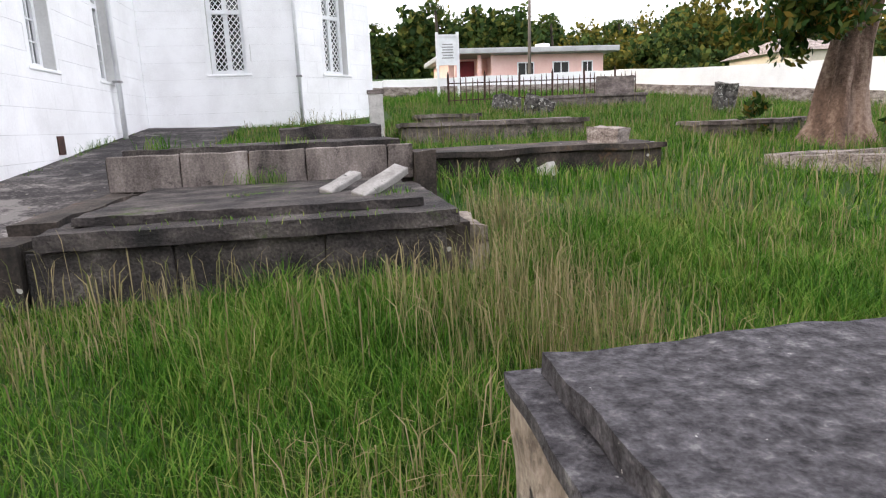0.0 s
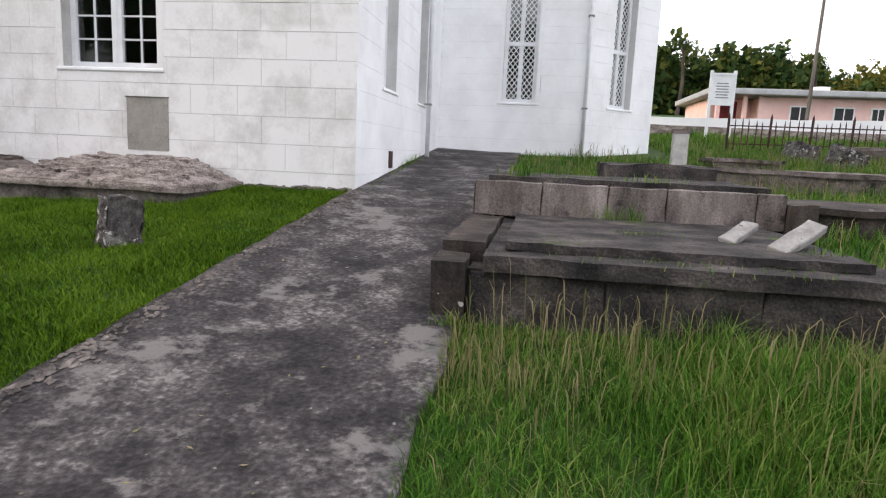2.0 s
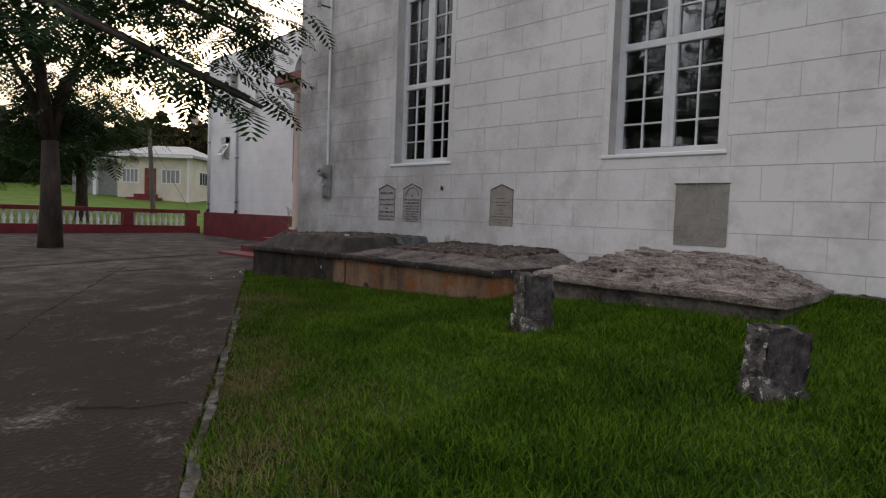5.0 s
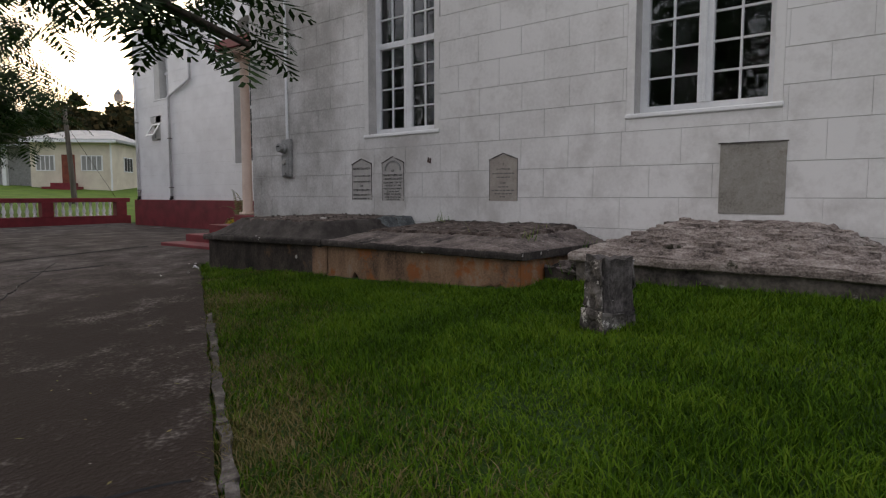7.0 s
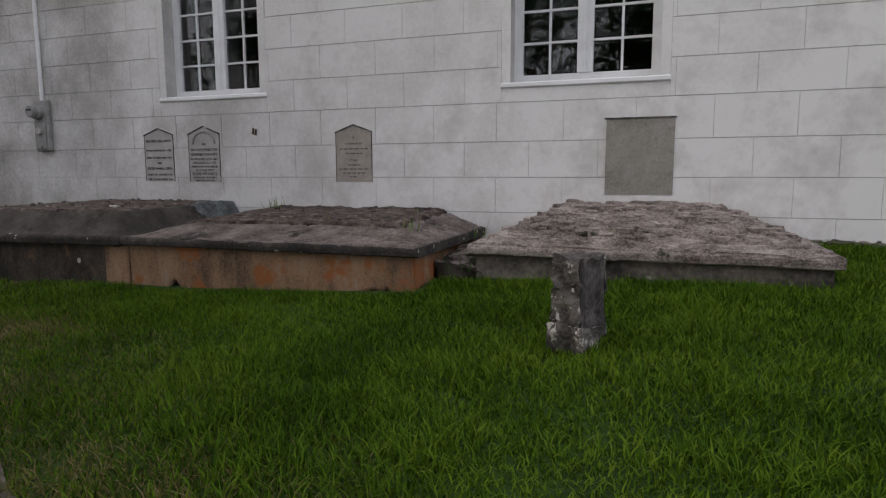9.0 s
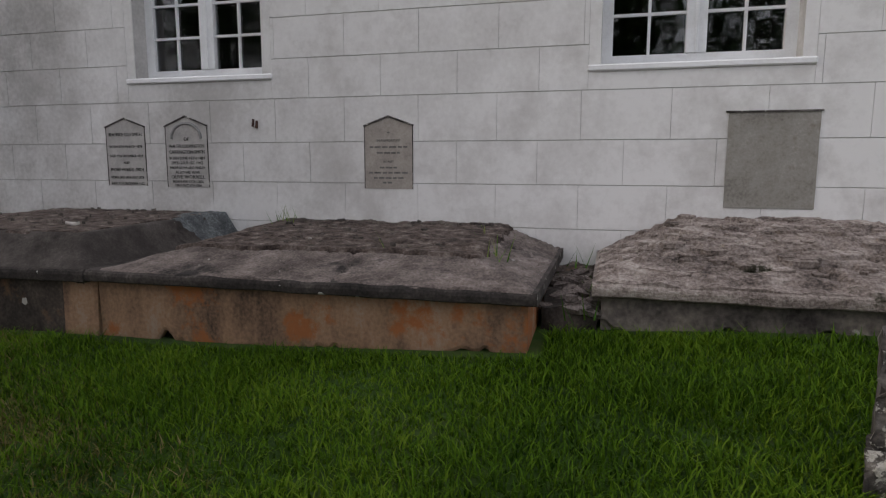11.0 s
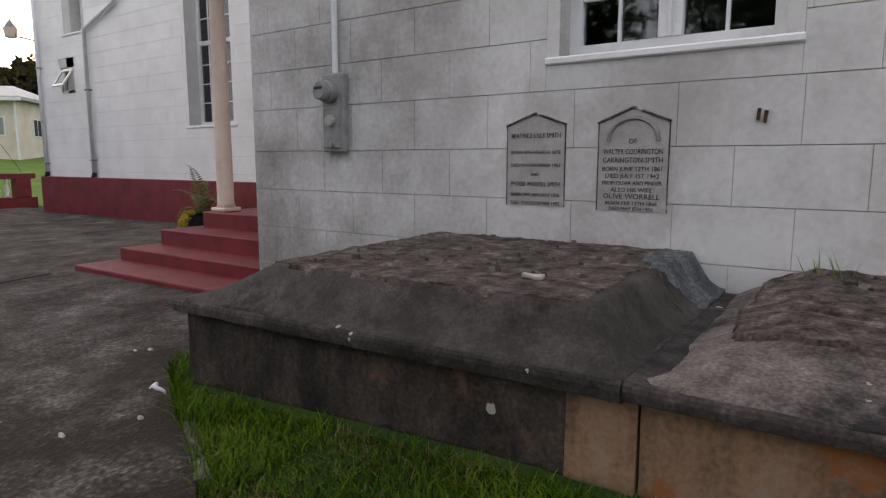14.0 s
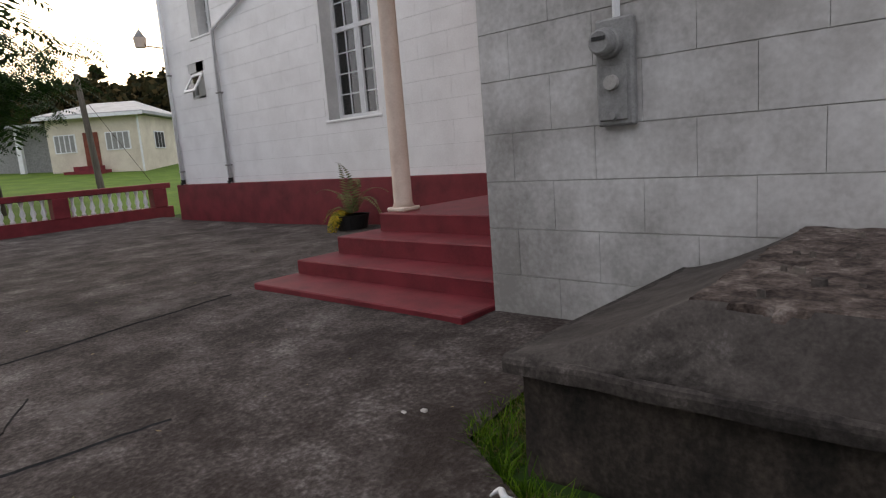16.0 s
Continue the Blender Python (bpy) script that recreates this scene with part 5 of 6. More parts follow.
# ---- stub headstones on the lawn ----
def stub_stone(name, cx, cy, w, d, h, turn, lean, seed, label):
    """A broken upright slab with a sunk panel on its face, pitted narrow sides and a wider foot."""
    gz = ground_z(cx, cy)
    t = thing(name, (cx, cy, gz), label, "headstone")
    m = Matrix.Translation((cx, cy, gz)) @ Matrix.Rotation(radians(turn), 4, "Z") @ Matrix.Rotation(radians(lean), 4, "Y")
    a, b = w * 0.42, d / 2
    bm = abox(-a, a, -b, b, -0.15, h)
    roughen(bm, 11, 0.016, 9, seed)
    for v in bm.verts:
        if v.co.y < -b * 0.75 and abs(v.co.x) < a * 0.6 and h * 0.3 < v.co.z < h * 0.9:
            v.co.y += 0.022
        if v.co.z > h * 0.85:
            v.co.z += 0.035 * noise.noise(Vector((v.co.x * 9, v.co.y * 9, seed)))
    part("shaft", place(bm, m), M_SLATE, t, "dark worn face with a sunk panel")
    for sx in (-1, 1):
        x = sx * a
        bm = roughen(abox(min(x, x + sx * 0.018), max(x, x + sx * 0.018), -b * 0.98, b * 0.98, -0.1, h * 0.97), 12, 0.03, 16, seed + sx)
        part("pitted_side", place(bm, m), M_STONE, t, "black and white lichened pitted side")
    bm = abox(-w * 0.5, w * 0.5, -d * 0.60, d * 0.60, -0.15, h * 0.30)
    for v in bm.verts:
        if v.co.z > 0 and v.co.x > 0:
            v.co.z -= 0.05
    part("foot", place(roughen(bm, 9, 0.03, 9, seed + 5), m), M_STONE, t)


stub_stone("stub_headstone", -6.0, 6.95, 0.36, 0.18, 0.46, 58, 7, 2.0, "short broken lichened headstone standing in the lawn")
stub_stone("stub_headstone", -8.27, 7.38, 0.35, 0.185, 0.54, 70, 0, 7.0, "short pitted grey headstone standing in the lawn")

# ---- large tomb beside the path ----
bt = thing("ledger_tomb", (-1.1, 7.5, 0.1), "large blackened stepped tomb with a raised back", "tomb")
part("base", roughen(abox(-2.62, 0.52, 6.15, 8.7, -0.5, 0.34), 9, 0.022, 3, 2), M_TOMB, bt)
part("slab", roughen(abox(-2.50, 0.42, 6.05, 8.68, 0.342, 0.46), 18, 0.016, 7, 4), M_BLACKSLAB, bt)
part("upper_slab", roughen(abox(-2.36, 0.20, 6.35, 8.66, 0.463, 0.53), 18, 0.016, 7, 6), M_BLACKSLAB, bt)
part("side_pier", roughen(abox(-2.86, -2.63, 6.08, 6.45, -0.5, 0.40), 4, 0.03, 4, 8), M_TOMB, bt)
part("side_kerb", roughen(abox(-2.85, -2.52, 6.5, 8.66, -0.3, 0.50), 6, 0.03, 3, 9), M_TOMB, bt)
part("back_block", roughen(abox(-2.85, 0.42, 8.70, 10.6, -0.3, 0.86), 9, 0.02, 3, 11), M_TOMB, bt)
part("back_slab", roughen(abox(-2.70, 0.30, 8.80, 10.7, 0.862, 0.94), 18, 0.016, 7, 13), M_BLACKSLAB, bt)
part("rear_block", roughen(abox(-1.2, 0.25, 10.75, 12.4, 0.1, 1.12), 6, 0.05, 2.5, 15), M_BLACKSLAB, bt)
part("end_pier", roughen(abox(0.43, 0.66, 8.45, 8.75, -0.2, 0.80), 4, 0.03, 4, 17), M_TOMB, bt)
part("front_pier", roughen(abox(0.36, 0.66, 6.2, 6.8, -0.5, 0.30), 5, 0.06, 4, 19), M_TAN, bt)
# blocks of the front and the raised back
random.seed(61)
for z0, z1, yf, xa, xb, lo, hi, gapw in ((-0.28, 0.328, 6.15, -2.6, 0.34, 0.85, 1.1, 0.008), (0.50, 0.885, 8.70, -2.84, 0.44, 0.55, 0.95, 0.012)):
    x = xa
    while x < xb - 0.15:
        x2 = min(xb, x + random.uniform(lo, hi))
        part("block", roughen(abox(x, x2 - gapw, yf - 0.03 - random.uniform(0, 0.012), yf + 0.05, z0, z1, 0.01), 7, 0.012, 5, x), M_BLACKSLAB if yf < 7 else M_PANELPALE, bt)
        x = x2
for (x, y, z), (a, b, c), sz in (((-0.42, 7.35, 0.59), (16, 10, 4), (0.07, 0.24, 0.03)), ((-0.08, 7.0, 0.61), (20, 14, -4), (0.08, 0.30, 0.035))):
    br = thing("broken_slab", (x, y, z), "pale broken marble slab leaning on a tomb", "slab", "broken slabs")
    m = Matrix.Translation((x, y, z)) @ Euler((radians(a), radians(b), radians(c - 40))).to_matrix().to_4x4()
    part("piece", place(roughen(abox(-sz[0], sz[0], -sz[1], sz[1], -sz[2], sz[2], 0.008), 3, 0.012, 8, x), m), M_STONEPALE, br)

def tuft(bm, x, y, z, n, h, spread, rnd):
    for k in range(n):
        a = rnd.uniform(0, math.tau)
        p = Vector((x + rnd.gauss(0, spread), y + rnd.gauss(0, spread * 0.5), z))
        hh = h * rnd.uniform(0.4, 1.1)
        d = Vector((math.cos(a), math.sin(a), 0))
        w = Vector((-d.y, d.x, 0)) * 0.004
        mid, tip = p + d * hh * 0.2 + Vector((0, 0, hh * 0.6)), p + d * hh * 0.6 + Vector((0, 0, hh))
        q = [bm.verts.new(c) for c in (p - w, p + w, mid + w * 0.8, mid - w * 0.8, tip)]
        bm.faces.new(q[:4])
        bm.faces.new((q[3], q[2], q[4]))


bm = bmesh.new()
rnd = random.Random(44)
for x, y, z, n, h, sp in ((-1.25, 8.60, 0.52, 90, 0.22, 0.14), (-2.35, 8.95, 0.92, 70, 0.20, 0.09), (-1.9, 9.0, 0.93, 30, 0.1, 0.2), (-0.9, 8.9, 0.93, 50, 0.12, 0.16), (0.05, 6.7, 0.50, 50, 0.10, 0.14), (-1.5, 6.25, 0.45, 60, 0.05, 0.35), (-0.5, 6.25, 0.45, 70, 0.05, 0.4), (-1.2, 7.4, 0.52, 80, 0.035, 0.16), (-2.7, 6.5, 0.05, 60, 0.12, 0.05), (-2.7, 5.9, -0.05, 60, 0.14, 0.05)):
    tuft(bm, x, y, z, n, h, sp, rnd)
for k in range(40):
    y = rnd.uniform(6.1, 10.2)
    tuft(bm, -2.80 + rnd.gauss(0, 0.03), y, ground_z(-2.8, y) + 0.03, 10, 0.08, 0.03, rnd)
for k in range(26):
    y = rnd.uniform(11.0, 16.5)
    tuft(bm, -4.70 + rnd.gauss(0, 0.03), y, ground_z(-4.7, y) + 0.05, 7, rnd.choice((0.05, 0.06, 0.2)), 0.03, rnd)
tagged(part("wall_weeds", bm, M_TALL), "weeds rooted in the joints of a tomb and path", "weed", kind="stuff")

# ---- near ledger tomb ----
lt = thing("near_ledger_tomb", (1.6, 2.7, 0), "low grey ledger tomb crusted with lichen", "tomb")
part("base", roughen(abox(0.06, 3.28, 1.50, 3.42, -0.9, 0.205), 14, 0.04, 3, 23), M_TAN, lt)
part("ledge", roughen(abox(0.03, 3.3, 1.48, 3.45, 0.208, 0.262), 14, 0.025, 3, 24), M_LEDGER, lt)
part("ledger", roughen(abox(0.14, 3.2, 1.6, 3.36, 0.265, 0.345), 18, 0.022, 4, 25), M_LEDGER, lt)


# ---- graveyard beyond ----
def kerbed_grave(x0, x1, y0, y1, h, label, mat, extra=None):
    gz = min(ground_z(x0, y0), ground_z(x1, y0))
    t = thing("kerbed_grave", ((x0 + x1) / 2, (y0 + y1) / 2, gz), label, "grave", "old graves")
    part("body", roughen(abox(x0, x1, y0, y1, gz - 0.4, gz + h), 6, 0.04, 2.5, x0), mat, t)
    part("coping", roughen(abox(x0 - 0.06, x1 + 0.06, y0 - 0.06, y1 + 0.06, gz + h + 0.003, gz + h + 0.08), 6, 0.03, 2.5, y0), mat, t)
    return t


kerbed_grave(0.7, 4.0, 9.6, 11.2, 0.28, "long low weathered grave half hidden in grass", M_TOMB)
kerbed_grave(0.9, 4.4, 13.2, 14.6, 0.30, "long low blackened grave in the grass", M_TOMBTOP)
kerbed_grave(6.0, 9.0, 19.6, 21.0, 0.35, "blackened box grave near the railings", M_TOMBTOP)
kerbed_grave(6.4, 8.4, 12.2, 13.2, 0.22, "low dark grave under a tree", M_TOMBTOP)
kerbed_grave(1.6, 3.0, 16.2, 17.2, 0.2, "low dark grave behind the church", M_TOMBTOP)


def lump_stone(x, y, sx, sy, sz, seed, label, mat, tilt=0):
    gz = ground_z(x, y)
    t = thing("stone_block", (x, y, gz), label, "stone", "fallen stones")
    m = Matrix.Translation((x, y, gz)) @ Euler((radians(tilt), 0, radians(seed * 37))).to_matrix().to_4x4()
    part("stone", place(roughen(abox(-sx, sx, -sy, sy, -0.2, sz), 4, 0.06, 3, seed), m), mat, t)


lump_stone(3.5, 10.3, 0.2, 0.24, 0.5, 1, "pale fallen stone on a grave", M_RUBBLE, 8)
lump_stone(5.1, 18.3, 0.5, 0.4, 0.45, 2, "tilted grey stone block in the grass", M_STONE, 20)
lump_stone(4.6, 19.6, 0.3, 0.3, 0.45, 3, "grey stone block in the grass", M_STONE, 10)
lump_stone(8.3, 20.2, 0.55, 0.3, 0.85, 4, "dark leaning stone on a grave", M_TOMBTOP, 18)
lump_stone(9.6, 16.6, 0.26, 0.12, 0.75, 5, "leaning grey headstone in the grass", M_STONE, -10)
lump_stone(2.4, 9.6, 0.13, 0.1, 0.14, 6, "small pale stone fragment in the grass", M_MARBLE, 20)
post = thing("stone_post", (0.45, 14.2, 0.9), "slim pale stone post with a dark cap", "post")
part("shaft", roughen(abox(0.30, 0.58, 14.1, 14.28, 0.5, 1.72), 3, 0.012, 6, 2), M_MARBLE, post)
part("cap", roughen(abox(0.28, 0.60, 14.08, 14.30, 1.723, 1.80), 3, 0.012, 6, 3), M_TOMBTOP, post)
# sunken slab edging near the tree
for k, (x0, y0, x1, y1) in enumerate(((5.6, 9.2, 7.2, 8.0), (5.5, 9.3, 8.4, 9.4))):
    kb = thing("grave_kerb", ((x0 + x1) / 2, (y0 + y1) / 2, ground_z(x0, y0)), "worn stone kerb sunk in the grass", "kerb", "grave kerbs")
    d = Vector((x1 - x0, y1 - y0, 0))
    m = Matrix.Translation((x0, y0, ground_z(x0, y0))) @ Matrix.Rotation(math.atan2(d.y, d.x), 4, "Z")
    part("stone", place(roughen(abox(0, d.length, -0.14, 0.14, -0.4, 0.16), 5, 0.03, 3, k), m), M_RUBBLE, kb)

# iron railing round a plot
rail = thing("iron_railing", (5, 22.5, 1.5), "rusty spiked iron railing round a plot", "railing")
n = 34
for k in range(n + 1):
    x = 3.3 + 6.9 * k / n
    y = 21.6 + 1.0 * k / n
    g = ground_z(x, y)
    big = k % 6 == 0
    h = 1.15 if big else 0.95 + 0.05 * math.sin(k * 7.1)
    part("post" if big else "picket", atube([(x, y, g - 0.1), (x + 0.03 * math.sin(k * 3.3), y, g + h - 0.12), (x + 0.03 * math.sin(k * 3.3), y, g + h)], [0.035 if big else 0.017, 0.035 if big else 0.017, 0.006], 6), M_IRON, rail)
for h in (0.25, 0.78):
    part("rail", atube([(3.3, 21.6, ground_z(3.3, 21.6) + h), (10.2, 22.6, ground_z(10.2, 22.6) + h)], 0.018, 6), M_IRON, rail)

# boundary wall
bwall = thing("boundary_wall", (10, 25, 1), "long white-washed stone wall with a stained foot", "wall", kind="structure")
BW = [(-3.0, 29.0, 2.75), (1.8, 28.2, 2.95), (10.6, 26.8, 3.0), (12.6, 21.5, 2.62), (14.8, 14.0, 2.25), (17.5, 4.0, 1.75), (20, -10, 1.5)]
for (xa, ya, ta), (xb, yb, tb) in zip(BW, BW[1:]):
    for nm, lo, hi, th, mat in (("upper_course", 0.45, 0.0, 0.14, M_WHITE), ("foot", -0.8, -0.46, 0.22, M_RUBBLE)):
        bm = bmesh.new()
        d = Vector((xb - xa, yb - ya, 0)).normalized()
        w = Vector((-d.y, d.x, 0)) * th
        ga, gb = ground_z(xa, ya), ground_z(xb, yb)
        za = (ga + 0.45, ta) if nm == "upper_course" else (ga - 0.5, ga + 0.45)
        zb = (gb + 0.45, tb) if nm == "upper_course" else (gb - 0.5, gb + 0.45)
        v = [bm.verts.new(q) for q in ((xa - w.x, ya - w.y, za[0]), (xb - w.x, yb - w.y, zb[0]), (xb + w.x, yb + w.y, zb[0]), (xa + w.x, ya + w.y, za[0]), (xa - w.x, ya - w.y, za[1]), (xb - w.x, yb - w.y, zb[1]), (xb + w.x, yb + w.y, zb[1]), (xa + w.x, ya + w.y, za[1]))]
        for q in ((3, 2, 1, 0), (4, 5, 6, 7), (0, 1, 5, 4), (1, 2, 6, 5), (2, 3, 7, 6), (3, 0, 4, 7)):
            bm.faces.new([v[i] for i in q])
        part(nm, roughen(bm, 7, 0.04, 0.8, xa), mat, bwall)


# ---- houses ----
def simple_window(parent, x0, x1, y, z0, z1, name="window"):
    w = part(name, abox(x0, x1, y - 0.06, y + 0.02, z0, z1), M_FRAME, parent)
    c = (x0 + x1) / 2
    for a, b in ((x0 + 0.06, c - 0.03), (c + 0.03, x1 - 0.06)):
        part("pane", abox(a, b, y - 0.075, y - 0.062, z0 + 0.06, z1 - 0.06), M_BLACK, w)


ph = thing("pink_house", (9.7, 36, 2.3), "single-storey pink house with a flat metal roof", "house")
part("wall", abox(8.0, 13.9, 33.6, 40, 1.5, 4.42), M_PINK, ph)
part("wall", abox(5.9, 8.0, 35.2, 40, 1.5, 4.42), M_PINK, ph)
part("roof", abox(5.4, 14.5, 32.9, 40.6, 4.45, 4.72, 0.03), M_ROOF, ph)
part("porch_floor", abox(5.9, 8.0, 33.6, 35.2, 1.5, 2.75), M_PINK, ph)
part("parapet", abox(6.0, 7.95, 33.55, 33.68, 2.75, 3.35), M_RED, ph)
for x in (6.0, 7.2, 7.9):
    part("porch_post", abox(x - 0.09, x + 0.09, 33.5, 33.68, 2.75, 4.44), M_PINK, ph)
part("door", abox(6.5, 7.3, 35.14, 35.2, 2.76, 4.3), M_RED, ph)
part("steps", place(abox(-0.6, 0.6, -0.7, 0.7, -0.6, 0.5), Matrix.Translation((6.0, 33.0, 2.6)) @ Matrix.Rotation(radians(20), 4, "Y")), M_RED, ph)
for x0, x1 in ((9.2, 10.1), (11.1, 12.0), (12.7, 13.3)):
    simple_window(ph, x0, x1, 33.6, 3.3, 4.05)
part("tank", atube([(11.4, 36, 4.72), (11.4, 36, 5.2)], 0.4, 12), M_FRAME, ph, "white roof tank")

oh = thing("orange_house", (24, 32, 2.0), "small cream house with a brown roof behind the wall", "house")
part("wall", abox(22.2, 26, 30, 35, 1.0, 4.0), M_PALE, oh)
bm = bmesh.new()
v = [bm.verts.new(q) for q in ((21.8, 29.6, 3.95), (26.4, 29.6, 3.95), (26.4, 35.4, 3.95), (21.8, 35.4, 3.95), (23.2, 32.5, 4.8), (25.0, 32.5, 4.8))]
for q in ((0, 1, 5, 4), (1, 2, 5), (2, 3, 4, 5), (3, 0, 4), (3, 2, 1, 0)):
    bm.faces.new([v[i] for i in q])
part("roof", bm, M_RUBBLE, oh)

sign = thing("notice_board", (4.2, 26.0, 2.0), "white pitched notice board on two posts", "sign")
for x in (3.75, 4.55):
    part("post", abox(x - 0.05, x + 0.05, 25.96, 26.04, 1.6, 4.52), M_FRAME, sign)
part("board", abox(3.8, 4.5, 25.98, 26.02, 3.3, 4.35), M_FRAME, sign)
part("gable", abox(3.74, 4.56, 25.94, 25.99, 4.35, 4.43), M_FRAME, sign)
for k in range(6):
    part("text_bar", abox(3.92 + 0.03 * (k % 2), 4.38 - 0.03 * (k % 2), 25.972, 25.979, 3.55 + k * 0.10, 3.59 + k * 0.10), M_GREY, sign)
up = thing("utility_pole", (9.9, 31, 2.4), "tall grey utility pole with a crossarm", "pole")
part("pole", atube([(9.0, 31, 2.0), (9.1, 31, 9.0)], [0.085, 0.06], 10), M_POLE, up)
part("crossarm", abox(8.6, 9.6, 30.94, 31.0, 8.86, 8.93), M_POLE, up)
for x in (8.66, 9.54):
    part("insulator", atube([(x, 30.97, 8.93), (x, 30.97, 9.03)], 0.03, 6), M_GREY, up)

ch = thing("cream_house", (-62, 30, 1.5), "cream single-storey house with a low grey roof", "house")
LH = Matrix.Translation((-57.3, 23.9, ground_z(-57.3, 23.9))) @ Matrix.Rotation(radians(46), 4, "Z")
def lh(name, *a, mat=M_PALE, parent=ch, label=""):
    return part(name, place(abox(*a), LH), mat, parent, label)
lh("wall", -6.0, 0.0, 0.0, 7.0, -1.0, 3.75)
lh("annex", -10.5, -6.0, 1.2, 7.0, -1.0, 3.4, mat=M_GREY)
lh("annex_post", -8.3, -8.0, 0.4, 0.7, -1.0, 3.4, mat=M_FRAME)
lh("fascia", -6.45, 0.55, -0.66, -0.605, 3.70, 3.92, mat=M_FRAME)
lh("gutter_pipe", -0.12, -0.02, -0.10, 0.0, 0.0, 3.7, mat=M_FRAME)
lh("roof", -6.4, 0.5, -0.6, 7.6, 3.78, 3.98, mat=M_ROOF)
lh("roof", -11.0, -6.42, 0.2, 7.6, 3.45, 3.62, mat=M_ROOF)
bm = bmesh.new()
v = [bm.verts.new(q) for q in ((-6.4, -0.6, 3.98), (0.5, -0.6, 3.98), (0.5, 7.6, 3.98), (-6.4, 7.6, 3.98), (-4.4, 3.5, 5.0), (-1.5, 3.5, 5.0))]
for q in ((0, 1, 5, 4), (1, 2, 5), (2, 3, 4, 5), (3, 0, 4)):
    bm.faces.new([v[i] for i in q])
part("roof_slope", place(bm, LH), M_ROOF, ch)
lh("door", -3.7, -2.75, -0.06, 0.0, 0.62, 2.8, mat=M_DOOR)
lh("steps", -4.6, -2.2, -1.4, -0.02, -1.0, 0.33, mat=M_RED)
lh("steps", -4.2, -2.6, -0.9, -0.02, 0.33, 0.62, mat=M_RED)
for a, b in ((-5.6, -4.2), (-2.3, -0.7)):
    f = lh("window", a, b, -0.05, 0.0, 1.55, 2.75, mat=M_FRAME)
    for k in range(4):
        u = a + 0.08 + (b - a - 0.1) * k / 4
        lh("pane", u, u + (b - a) / 4 - 0.1, -0.06, -0.052, 1.62, 2.68, mat=M_GREY, parent=f)
f = part("window", place(abox(0.0, 0.05, 2.2, 4.0, 1.55, 2.75), LH), M_FRAME, ch)
for k in range(3):
    part("pane", place(abox(0.052, 0.06, 2.28 + k * 0.57, 2.75 + k * 0.57, 1.62, 2.68), LH), M_BLACK, f)

# balustrade between the yard and the far lawn
bal = thing("balustrade", (-35.5, 10, 0), "dark red balustrade with white turned balusters", "balustrade", kind="structure")
gz = -0.12
part("base", abox(-35.65, -35.3, -6, 15.6, gz - 0.3, gz + 0.42, 0.01), M_RED, bal)
part("top_rail", abox(-35.63, -35.32, -6, 15.6, gz + 1.02, gz + 1.2, 0.015), M_RED, bal)
y = 15.2
prof = [(0.0, 0.07), (0.06, 0.07), (0.10, 0.04), (0.22, 0.085), (0.34, 0.05), (0.44, 0.038), (0.52, 0.06), (0.56, 0.07), (0.60, 0.07)]
first = None
while y > -6:
    part("pier", abox(-35.68, -35.27, y - 0.22, y + 0.22, gz + 0.42, gz + 1.02, 0.01), M_RED, bal)
    for k in range(9):
        yy = y - 0.42 - k * 0.27
        if first is None:
            first = part("baluster", atube([(-35.475, yy, gz + 0.42 + h) for h, r in prof], [r for h, r in prof], 8), M_FRAME, bal, smooth=True)
            y_first = yy
        else:
            o = new("baluster", first.data)
            o.parent = bal
            o.location = (0, yy - y_first, 0)
    y -= 2.95
lampa = thing("wall_lamp", (-33.4, 14.6, 5.3), "lantern on a bracket at the wing's corner", "lamp")
part("arm", atube([(-33.0, 14.98, 5.0), (-33.6, 14.7, 5.15)], 0.02, 6), M_IRON, lampa)
lamp2 = thing("street_lamp", (-33.8, 14.6, 5.3), "hanging lantern with an amber bowl", "lamp")
part("hood", atube([(-33.75, 14.62, 5.62), (-33.75, 14.62, 5.42), (-33.75, 14.62, 5.40)], [0.03, 0.16, 0.16], 12), M_GREY, lamp2)
part("bowl", atube([(-33.75, 14.62, 5.40), (-33.75, 14.62, 5.12)], [0.19, 0.15], 12), M_CREAM, lamp2)
part("stem", atube([(-33.6, 14.7, 5.15), (-33.75, 14.62, 5.7)], 0.015, 6), M_IRON, lamp2)
pl = thing("utility_pole", (-45, 17.5, 0.5), "leaning timber utility pole on a lawn", "pole")
part("pole", atube([(-46.5, 17.3, 0.2), (-46.9, 17.1, 6.2)], [0.17, 0.12], 10), M_POLE, pl)
part("stay", atube([(-46.9, 17.1, 5.4), (-44.5, 18.8, 1.0)], 0.012, 5), M_IRON, pl)


